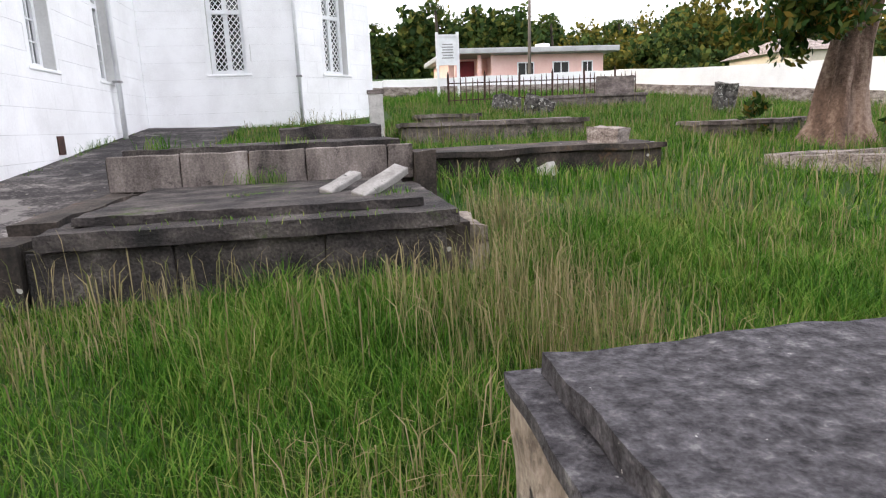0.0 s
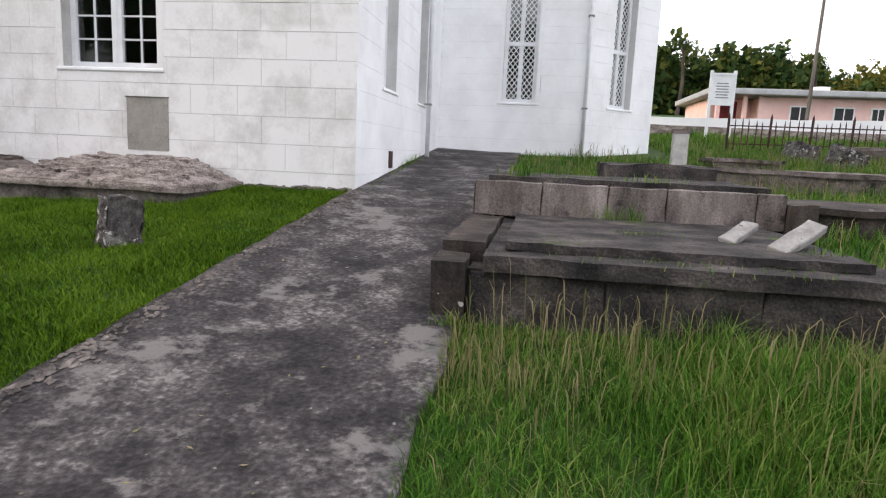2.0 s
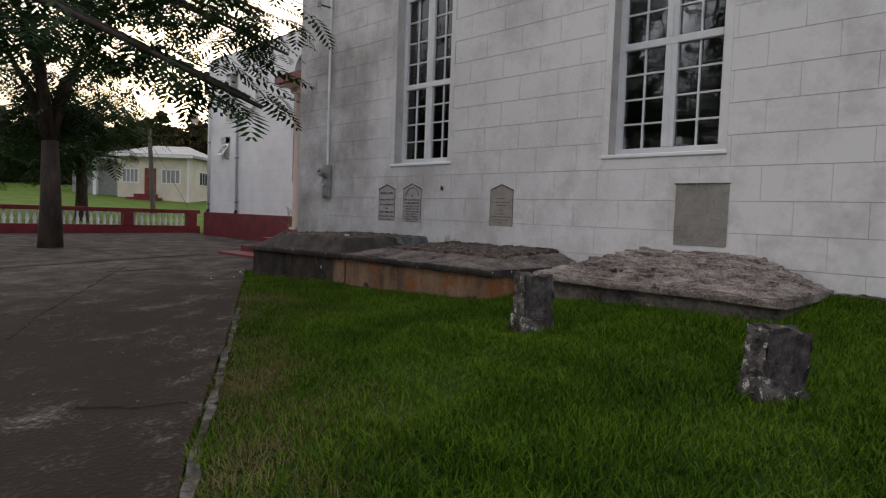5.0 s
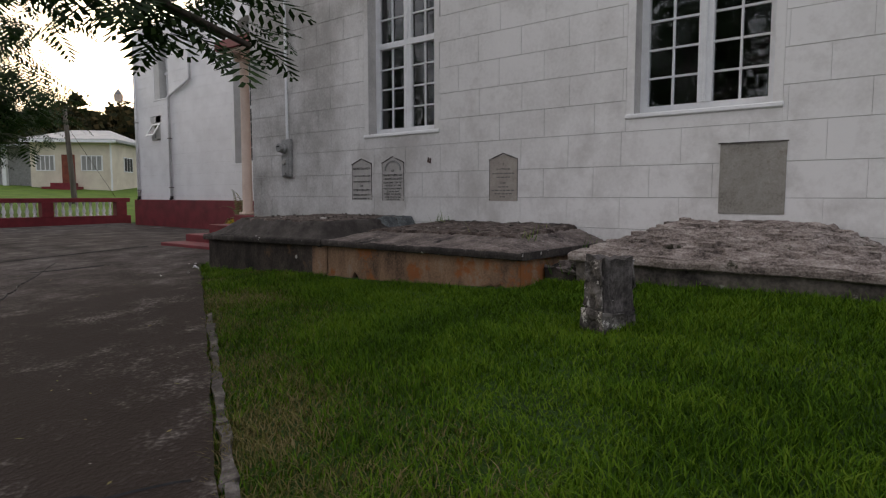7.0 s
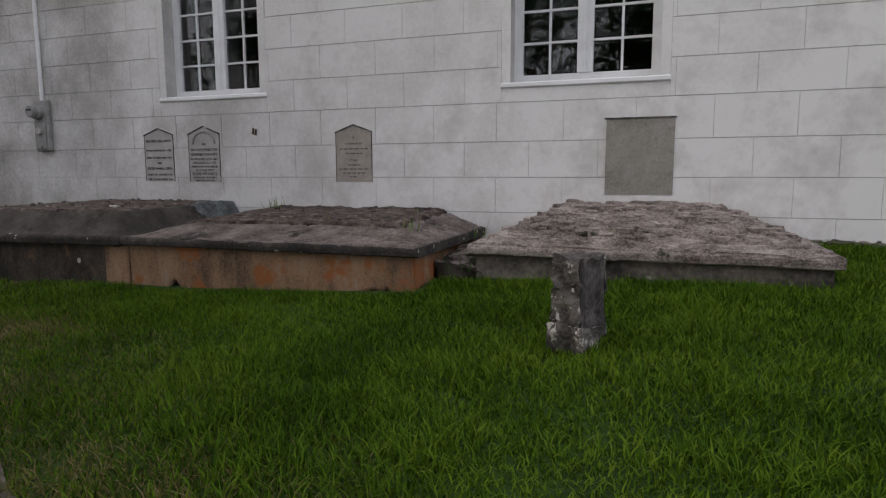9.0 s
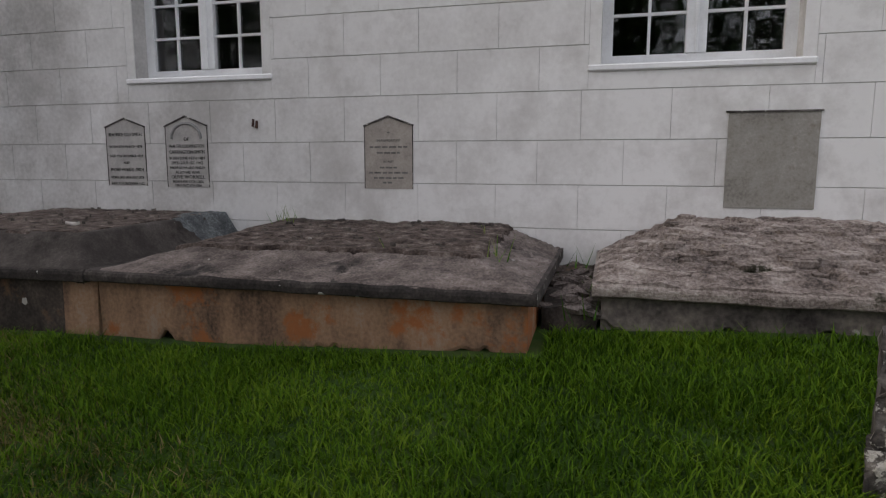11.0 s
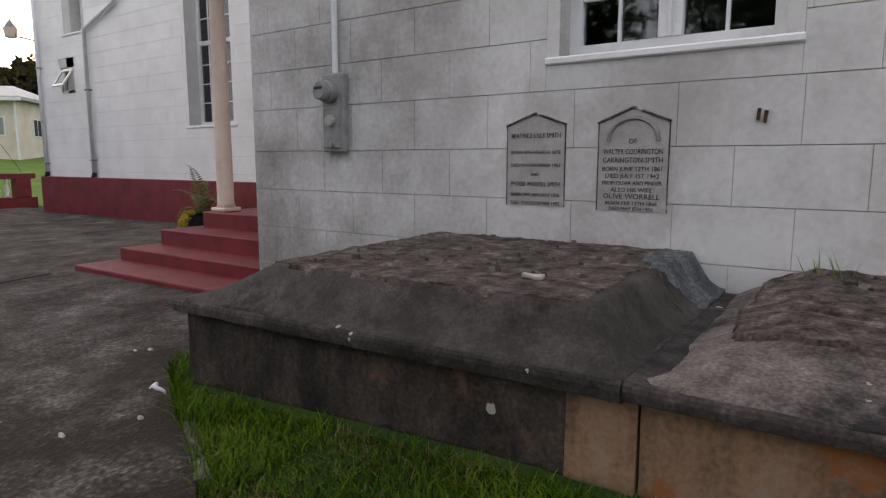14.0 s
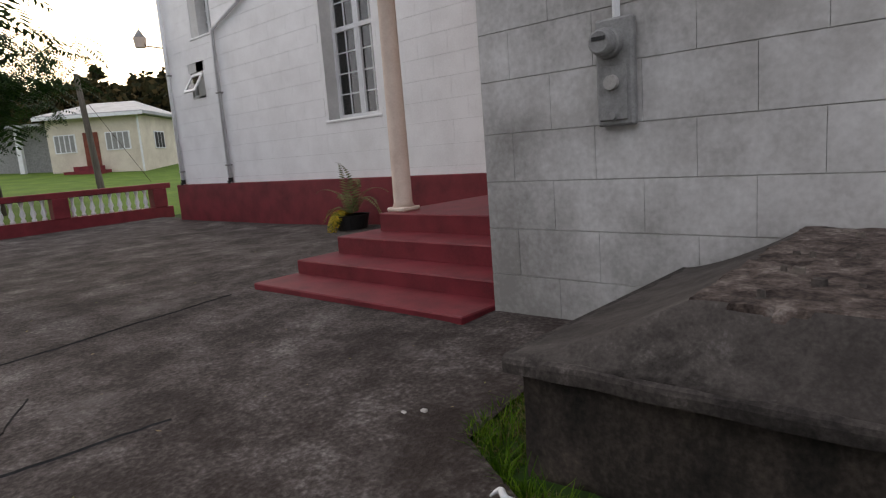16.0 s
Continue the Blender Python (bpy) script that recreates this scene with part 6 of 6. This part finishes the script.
# ---- trees ----
def leaf_cloud(centre, radii, n, size, seed, shell=0.55, droop=0.3, aspect=0.45):
    """Corners and faces of many single leaves in clumps within an uneven crown."""
    rnd = np.random.default_rng(seed)
    clumps = max(6, n // 45)
    d = rnd.normal(size=(clumps, 3))
    d /= np.linalg.norm(d, axis=1)[:, None]
    rr = rnd.uniform(shell, 1.0, clumps) * (1 + 0.25 * np.sin(d[:, 0] * 5 + seed) * np.cos(d[:, 1] * 4))
    cc = d * rr[:, None]
    pick = rnd.integers(0, clumps, n)
    p = (cc[pick] + rnd.normal(scale=0.13, size=(n, 3))) * np.array(radii) + np.array(centre)
    a = rnd.normal(size=(n, 3))
    a[:, 2] -= droop
    a /= np.linalg.norm(a, axis=1)[:, None]
    b = np.cross(a, rnd.normal(size=(n, 3)))
    b /= np.linalg.norm(b, axis=1)[:, None]
    s = size * rnd.uniform(0.6, 1.3, n)[:, None]
    v = np.stack([p - a * s * 0.5, p + b * s * aspect * 0.5, p + a * s * 0.5, p - b * s * aspect * 0.5], 1).reshape(-1, 3)
    return v


def leaf_mesh(name, v, material, parent=None, label="", category="", kind=""):
    me = bpy.data.meshes.new(name)
    n = len(v) // 4
    if parent is not None:
        v = v - np.array(parent.location)
    me.vertices.add(len(v))
    me.vertices.foreach_set("co", v.astype(np.float32).ravel())
    me.loops.add(n * 4)
    me.loops.foreach_set("vertex_index", np.arange(n * 4, dtype=np.int32))
    me.polygons.add(n)
    me.polygons.foreach_set("loop_start", np.arange(0, n * 4, 4, dtype=np.int32))
    me.update(calc_edges=True)
    me.materials.append(material)
    ob = new(name, me)
    if parent is not None:
        ob.parent = parent
    return tagged(ob, label, category, kind=kind)


tree = thing("churchyard_tree", (7.7, 10.8, 0.5), "old broad-leaved tree with a pale fluted trunk", "tree")
g = ground_z(7.7, 10.8)
bm = bmesh.new()
rings = []
for h, r, ox in ((-0.3, 0.78, 0), (0.0, 0.62, 0), (0.35, 0.45, 0.05), (0.9, 0.38, 0.08), (1.6, 0.36, 0.18), (2.3, 0.38, 0.32), (3.0, 0.34, 0.55)):
    ring = []
    for k in range(28):
        a = math.tau * k / 28
        rr = 0.84 * r * (1 + (0.22 * math.sin(a * 5 + h) + 0.12 * math.sin(a * 9 + 2)) * (1.0 if h < 1 else 0.45))
        ring.append(bm.verts.new((7.82 + ox + rr * math.cos(a), 10.8 + rr * math.sin(a), g + h)))
    rings.append(ring)
for p, q in zip(rings, rings[1:]):
    for k in range(28):
        bm.faces.new((p[k], p[(k + 1) % 28], q[(k + 1) % 28], q[k]))
part("trunk", bm, M_BARK, tree, smooth=True)
for tip, r in (((9.6, 10.6, g + 6), 0.24), ((8.0, 11.0, g + 6.4), 0.26), ((6.6, 10.3, g + 5.4), 0.2), ((8.8, 9.2, g + 5.0), 0.18)):
    b0 = Vector((8.35, 10.8, g + 2.7))
    part("limb", atube([b0, b0.lerp(Vector(tip), 0.5) + Vector((0, 0, 0.3)), tip], [r, r * 0.7, r * 0.35], 8), M_BARK, tree, smooth=True)
lv = np.concatenate([leaf_cloud((7.7, 10.6, g + 4.6), (1.7, 1.6, 2.3), 9000, 0.22, 3, 0.35), leaf_cloud((6.8, 10.1, g + 3.0), (0.95, 0.9, 1.3), 3000, 0.2, 4, 0.3), leaf_cloud((6.5, 10.0, 2.62), (1.15, 0.8, 0.75), 2600, 0.17, 8, 0.2, 1.2), leaf_cloud((9.0, 10.6, g + 4.9), (1.6, 1.5, 1.9), 4600, 0.22, 6, 0.35)])
leaf_mesh("crown", lv, M_LEAF, tree)
shr = thing("shrub", (9.0, 10.9, g), "leafy green sapling at the foot of a tree", "shrub")
leaf_mesh("leaves", leaf_cloud((9.1, 10.5, g + 0.5), (0.5, 0.4, 0.5), 420, 0.2, 12, 0.3), M_LEAF, shr)
shr = thing("shrub", (7.0, 12.5, g), "small leafy sapling in the grass", "shrub")
leaf_mesh("leaves", leaf_cloud((7.2, 12.0, g + 0.55), (0.3, 0.3, 0.4), 160, 0.18, 14, 0.3), M_LEAF, shr)


def feather_tree(name, base, label, limbs, seed, per_limb=26, leaf=0.75, trunk_r=0.28):
    """A tree with spreading limbs hung with feathered leaves."""
    base = Vector(base)
    t = thing(name, base, label, "tree")
    fork = base + Vector((0, 0, 3.2))
    part("trunk", atube([base - Vector((0, 0, 0.3)), base + Vector((0.05, 0, 1.4)), fork], [trunk_r * 1.3, trunk_r, trunk_r * 0.8], 12), M_TWIG, t, smooth=True)
    rnd = random.Random(seed)
    bm = bmesh.new()
    for tip, spread in limbs:
        tip = Vector(tip)
        mid = fork.lerp(tip, 0.5) + Vector((0, 0, 0.9))
        pts = [fork, fork.lerp(mid, 0.5) + Vector((0, 0, 0.25)), mid, mid.lerp(tip, 0.6) + Vector((0, 0, 0.2)), tip]
        part("limb", atube(pts, [trunk_r * 0.55, trunk_r * 0.4, trunk_r * 0.28, trunk_r * 0.16, 0.02], 8), M_TWIG, t, smooth=True)
        for k in range(per_limb):
            u = rnd.uniform(0.45, 1.0)
            p = mid.lerp(tip, max(0, (u - 0.5) * 2)) if u > 0.5 else fork.lerp(mid, u * 2)
            p = p + Vector([max(-1.2, min(1.2, rnd.gauss(0, 1))) * spread * w for w in (1, 1, 0.6)]) + Vector((0, 0, 0.1))
            a = rnd.uniform(0, math.tau)
            frond2(bm, p, (math.cos(a), math.sin(a), rnd.uniform(-0.5, 0.35)), leaf * rnd.uniform(0.7, 1.2), rnd)
    part("crown", bm, M_FERN, t)
    return t


def frond2(bm, base, d, length, rnd):
    """A twice-feathered leaf: pairs of small feathers along a drooping rib."""
    d = Vector(d).normalized()
    p = Vector(base)
    n = 9
    for k in range(n):
        side = d.cross(Vector((0, 0, 1)))
        if side.length < 0.05:
            side = Vector((1, 0, 0))
        side.normalize()
        q = p + d * length / n
        d = (d + Vector((0, 0, -0.09))).normalized()
        ln = length * 0.30 * math.sin((k + 1.2) / (n + 1.2) * math.pi)
        for s in (1, -1):
            e = (side * s + d * 0.55 + Vector((0, 0, -0.15))).normalized()
            up = d * length / n * 0.34
            bm.faces.new([bm.verts.new(c) for c in (q, q + e * ln * 0.45 - up, q + e * ln, q + e * ln * 0.45 + up)])
        p = q


gy = ground_z(-12.5, -2.0)
feather_tree("flame_tree", (-13.0, -2.2, gy), "spreading dark feathery-leaved tree over the yard", [((-9.95, 5.42, 2.20), 0.17), ((-10.55, 5.6, 2.38), 0.24), ((-12.6, 7.2, 3.45), 0.4), ((-11.6, 6.3, 3.6), 0.42), ((-12.3, 6.6, 3.6), 0.4), ((-13.4, 7.3, 3.8), 0.5), ((-14.2, 7.5, 4.4), 0.6), ((-13.6, 5.2, 4.6), 0.8), ((-15.0, 3.0, 5.6), 1.0), ((-9.5, 3.5, 6.2), 1.0), ((-8.0, 0.5, 6.6), 1.2), ((-14, -4, 7.0), 1.4), ((-17.5, 0.5, 6.0), 1.2)], 4, 125, 0.62, 0.17)
feather_tree("flame_tree", (-26.2, 7.2, ground_z(-26.2, 7.2)), "dark feathery-leaved tree at the yard's edge", [((-29.5, 8.6, 5.5), 1.3), ((-25.0, 8.5, 6.2), 1.2), ((-28, 5.5, 6.2), 1.5), ((-23.5, 6.0, 6.4), 1.3), ((-30, 6.5, 3.6), 1.2), ((-27.5, 8.2, 4.4), 0.9), ((-26, 6.0, 7.5), 1.4), ((-29, 8.4, 3.4), 0.9)], 9, 85, 1.2)
feather_tree("flame_tree", (-42, 12.0, ground_z(-42, 12)), "dark spreading tree on the far lawn", [((-40, 10, 4.0), 1.5), ((-45, 13, 4.8), 1.6), ((-42, 9, 6), 1.6), ((-39, 13.0, 5.6), 1.3), ((-44, 10, 3.2), 1.4), ((-41, 8, 3.0), 1.3)], 11, 260, 1.1)

# trees on the other side of the yard, which the church windows mirror
random.seed(31)
for k, (x, y, h) in enumerate(((-47, -15, 15), (-38.5, -13, 14), (-31, -15, 16), (-24, -13.5, 14.5), (-16.5, -15, 16), (-9, -13, 14), (-1, -15, 13), (9, -12, 9))):
    gq = ground_z(x, y)
    t = thing("shade_tree", (x, y, gq), "dark broad-crowned tree across the yard", "tree", "trees across the yard")
    part("trunk", atube([(x, y, gq - 0.3), (x + 0.2, y, gq + h * 0.3), (x, y, gq + h * 0.6)], [0.4, 0.3, 0.2], 10), M_TWIG, t, smooth=True)
    for j in range(5):
        a = math.tau * j / 5 + k
        part("limb", atube([(x + 0.15, y, gq + h * 0.35), (x + 1.6 * math.cos(a), y + 1.2 * math.sin(a), gq + h * 0.6), (x + 3.4 * math.cos(a), y + 2.2 * math.sin(a), gq + h * 0.78)], [0.16, 0.11, 0.04], 7), M_TWIG, t, smooth=True)
    leaf_mesh("crown", leaf_cloud((x, y, gq + h * 0.58), (4.6, 2.6, h * 0.46), 5200, 0.46, 40 + k, 0.2), M_FERN, t)


# ---- distant woods ----
def woods(name, spots, seed, label, material=M_WOODS, leaf=1.5, per=420):
    rnd = np.random.default_rng(seed)
    vs = []
    for k, (x, y, z, r, h) in enumerate(spots):
        vs.append(leaf_cloud((x, y, z + h * 0.55), (r, r * 0.8, h * 0.55), per, leaf, seed * 97 + k, 0.35, 0.2, 0.7))
    leaf_mesh(name, np.concatenate(vs), material, None, label, "woods", "stuff")


def hill(name, x0, x1, y0, y1, z0, peak, label):
    bm = bmesh.new()
    n = 24
    g = [[bm.verts.new((x0 + (x1 - x0) * i / n, y0 + (y1 - y0) * j / n, z0 + peak * math.sin(math.pi * i / n) ** 0.6 * math.sin(math.pi * j / n) ** 0.8 * (1 + 0.25 * noise.noise(Vector((i * 0.4, j * 0.4, 1)))))) for j in range(n + 1)] for i in range(n + 1)]
    for i in range(n):
        for j in range(n):
            bm.faces.new((g[i][j], g[i + 1][j], g[i + 1][j + 1], g[i][j + 1]))
    tagged(part(name, bm, M_SOIL, smooth=True), label, "hill", kind="structure")


rw = np.random.default_rng(7)
sp = []
for k in range(95):
    u = k / 94
    x = -12 + 92 * u + rw.uniform(-2, 2)
    y = 72 + rw.uniform(-6, 14)
    sp.append((x, y, 4.6 + 2.0 * math.sin(u * 5) * 0.6, rw.uniform(3.0, 5.0), rw.uniform(4.0, 7.5)))
woods("far_woods", sp, 1, "dark line of distant tropical trees", M_WOODS, 0.8, 1000)
sp = []
for k in range(26):
    x = 18 + 26 * rw.uniform() + 0
    sp.append((x, 38 + rw.uniform(0, 12), 2.2, rw.uniform(2.0, 3.4), rw.uniform(3.2, 6.5)))
woods("near_woods", sp, 2, "green and yellow trees behind the boundary wall", M_YELLOW, 0.4, 1400)
sp = []
for k in range(24):
    x = 17 + 30 * rw.uniform()
    sp.append((x, 36 + rw.uniform(0, 16), 2.0, rw.uniform(2.0, 3.5), rw.uniform(3.0, 5.2)))
woods("near_woods", sp, 5, "dark green trees behind the boundary wall", M_WOODS, 0.45, 1400)
for k, (x, y, h) in enumerate(((10.5, 66, 12.2), (4.5, 70, 11.2), (24, 70, 11.5), (31, 68, 11.0), (35, 72, 11.5), (38, 74, 11.5))):
    gq = 4
    t = thing("palm", (x, y, gq), "tall coconut palm against the sky", "palm", "palms on the skyline")
    part("trunk", atube([(x, y, gq), (x + 0.3, y, gq + h * 0.4), (x + 0.1, y, gq + h - 4)], [0.2, 0.16, 0.12], 7), M_TWIG, t)
    bm = bmesh.new()
    random.seed(50 + k)
    for j in range(15):
        a = math.tau * j / 15 + random.uniform(-0.2, 0.2)
        frond(bm, (x + 0.1, y, gq + h - 4), (math.cos(a), math.sin(a), random.uniform(0.1, 1.2)), 2.2, 1.9, 12, 0.45)
    part("fronds", bm, M_WOODS, t)
hill("far_hill_west", -190, -75, -20, 110, -1, 11.5, "wooded hill behind the far houses")
sp = []
for k in range(130):
    a, b = rw.uniform(), rw.uniform()
    x, y = -150 + 70 * a, 0 + 90 * b
    sp.append((x, y, 0.0 + 11.0 * math.sin(math.pi * min(1, max(0, (x + 190) / 115))) ** 0.6 * math.sin(math.pi * min(1, max(0, (y + 20) / 130))) ** 0.8, rw.uniform(3, 5), rw.uniform(3.5, 6)))
for k in range(90):
    a, b = rw.uniform(), rw.uniform()
    sp.append((-98 + 26 * a, 8 + 80 * b, 2.4, rw.uniform(3, 5), rw.uniform(4.5, 8.0)))
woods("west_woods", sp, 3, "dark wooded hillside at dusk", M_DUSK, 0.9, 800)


# ---- grass ----
KEEP_OUT = ((-16.1, -13.0, 8.4, 11), (-13.0, -9.7, 8.4, 11), (-9.85, -6.55, 8.85, 11), (-2.9, 0.75, 6.0, 10.7), (-1.2, 0.3, 10.7, 12.4), (0.1, 3.3, 1.45, 3.45), (0.7, 4.0, 9.55, 11.2), (0.9, 4.4, 13.15, 14.6), (-17.8, -4.8, 10.5, 30), (-4.8, 1.2, 17.8, 30), (7.2, 8.3, 10.3, 11.3), (6.4, 8.4, 12.2, 13.2))


def blades(name, region, count, hmin, hmax, width, lean, seed, material, label, density=None, bend=0.5, head=0.0, edge_low=True):
    """Many blades of grass, each of two bent segments, in one mesh."""
    rnd = np.random.default_rng(seed)
    x0, x1, y0, y1 = region
    pts = []
    while len(pts) < count:
        x, y = rnd.uniform(x0, x1), rnd.uniform(y0, y1)
        if not is_grass(x, y) or any(a < x < b and c < y < d for a, b, c, d in KEEP_OUT):
            if rnd.uniform() < 0.002:
                count -= 1
            continue
        if density is not None and rnd.uniform() > density(x, y):
            continue
        pts.append((x, y, ground_z(x, y) - 0.01))
    p = np.array(pts)
    n = len(p)
    a = rnd.uniform(0, math.tau, n)
    patch = np.array([0.75 + 0.55 * noise.noise(Vector((q[0] * 0.7, q[1] * 0.7, seed))) + 0.35 * noise.noise(Vector((q[0] * 2.7, q[1] * 2.7, seed))) for q in pts])
    if edge_low:
        patch *= np.clip((p[:, 0] + 2.75) / 1.6, 0.3, 1.0)
    h = rnd.uniform(hmin, hmax, n) * np.clip(patch, 0.45, 1.4)
    d = np.stack([np.cos(a), np.sin(a), np.zeros(n)], 1)
    s = np.stack([-np.sin(a), np.cos(a), np.zeros(n)], 1) * (width * rnd.uniform(0.6, 1.3, n))[:, None]
    le = (lean * rnd.uniform(0.2, 1.3, n) * h)[:, None]
    up = np.zeros((n, 3))
    up[:, 2] = h
    mid = p + up * 0.55 + d * le * 0.3
    tip = p + up * (1 - 0.12 * bend) + d * le * (0.6 + bend)
    if head:
        mid = p + up * 0.82 + d * le * 0.45
    wide = head or 0.4
    v = np.stack([p - s * 0.5, p + s * 0.5, mid + s * wide, mid - s * wide, tip], 1).reshape(-1, 3)
    base = (np.arange(n) * 5)[:, None]
    t = (base + np.array([[0, 1, 2, 0, 2, 3, 3, 2, 4]])).reshape(-1)
    me = bpy.data.meshes.new(name)
    me.vertices.add(n * 5)
    me.vertices.foreach_set("co", v.astype(np.float32).ravel())
    me.loops.add(n * 9)
    me.loops.foreach_set("vertex_index", t.astype(np.int32))
    me.polygons.add(n * 3)
    me.polygons.foreach_set("loop_start", np.arange(0, n * 9, 3, dtype=np.int32))
    me.update(calc_edges=True)
    me.materials.append(material)
    return tagged(new(name, me), label, "grass", kind="stuff")


def near_edge(x, y):
    d = y - court_edge(x)
    return max(0.0, min(1.0, max(0.0, 1.0 - d / 1.5) ** 0.7 * (0.8 + noise.noise(Vector((x * 1.6, y * 1.6, 6))))))


blades("lawn_grass", (-17, -4.8, 2.0, 10.6), 175000, 0.035, 0.115, 0.0085, 0.95, 1, M_LAWN, "short green lawn between the path and the tombs", lambda x, y: 1.0 - 0.93 * near_edge(x, y), edge_low=False)
blades("dry_grass", (-17, -4.8, 2.0, 10.6), 36000, 0.025, 0.085, 0.0075, 1.2, 21, M_DRYLAWN, "thin dry grass along the edge of the lawn", near_edge, edge_low=False)
blades("long_grass", (-2.8, 4.5, -1.0, 7.0), 120000, 0.06, 0.34, 0.0075, 0.9, 2, M_TALL, "long green grass of the old graveyard")
blades("long_grass", (-2.8, 14.0, 6.0, 24.0), 80000, 0.08, 0.34, 0.014, 0.8, 3, M_TALL, "long rough grass among the graves")
blades("seed_stalks", (-2.8, 4.0, 0.0, 7.5), 7000, 0.22, 0.56, 0.0027, 0.45, 4, M_SEED, "dry straw-coloured seed stalks above the grass", lambda x, y: (0.06 if x < -1.0 and y < 5 else 1.0) * (0.12 + (1.0 if x < 1.2 else 0.45)) * max(0, noise.noise(Vector((x * 0.6, y * 0.6, 9))) + 0.4), 0.5, 1.1)
blades("seed_stalks", (-2.6, 0.7, 4.6, 6.05), 260, 0.38, 0.62, 0.0030, 0.4, 14, M_SEED, "tall brown seed stalks before a tomb", None, 0.4, 1.5, False)
blades("seed_stalks", (-2.8, 13.0, 7.0, 22.0), 4200, 0.25, 0.55, 0.006, 0.45, 5, M_SEED, "dry straw-coloured seed stalks among the graves", None, 0.5, 0.9)
blades("far_grass", (-4.8, 14, 23, 29), 12000, 0.2, 0.5, 0.03, 0.5, 6, M_TALL, "rough grass by the boundary wall")

# tufts along the tombs' feet and the yard's edge
blades("edge_tufts", (-16.5, -14.5, 7.6, 8.5), 2600, 0.06, 0.2, 0.009, 0.9, 11, M_LAWN, "rough grass at the foot of a tomb", edge_low=False)
blades("edge_tufts", (-9.8, -6.0, 8.2, 10.5), 1500, 0.06, 0.14, 0.009, 0.9, 12, M_LAWN, "grass tufts between the tombs", edge_low=False)
bm = bmesh.new()
random.seed(77)
for k in range(300):
    if k < 90:
        x, y = random.uniform(-4.6, -2.8), random.uniform(2, 12)
    else:
        x, y = random.uniform(-24, -9), random.uniform(3, 12)
        if y > court_edge(x) - 0.1 and x > -16.6:
            continue
    z = ground_z(x, y) + (0.062 if k < 90 else 0.045)
    a, s = random.uniform(0, math.tau), random.uniform(0.008, 0.024)
    d, e = Vector((math.cos(a), math.sin(a), 0.2)) * s, Vector((-math.sin(a), math.cos(a), 0.1)) * s * 0.5
    p = Vector((x, y, z + 0.006))
    bm.faces.new([bm.verts.new(q) for q in (p - d, p + e, p + d, p - e)])
tagged(part("leaf_litter", bm, M_SEED), "dry leaves scattered on the concrete", "leaves", kind="stuff")
for x, y, s in ((-16.95, 8.75, 0.022), (-17.05, 8.68, 0.018), (-15.9, 7.6, 0.022), (-15.7, 7.95, 0.02)):
    st = thing("pebble", (x, y, ground_z(x, y) + 0.03), "small white stone lying on the yard", "stone", "white pebbles")
    part("stone", roughen(abox(x - s, x + s, y - s * 0.7, y + s * 0.7, ground_z(x, y) + 0.02, ground_z(x, y) + 0.04 + s * 0.6, 0.008), 1, 0.01, 20, x), M_MARBLE, st)
zr = ground_z(-15.95, 8.2) + 0.03
litter = thing("plastic_ring", (-15.95, 8.2, zr), "broken white plastic ring lying beside the grass", "litter")
part("arc", atube([(-15.95 + 0.075 * math.cos(a * 0.26), 8.2 + 0.02 * math.sin(a), zr + 0.012 + 0.07 * math.sin(a * 0.26)) for a in range(1, 11)], [0.004, 0.010, 0.013, 0.015, 0.016, 0.016, 0.015, 0.013, 0.010, 0.004], 8), M_FRAME, litter, smooth=True)
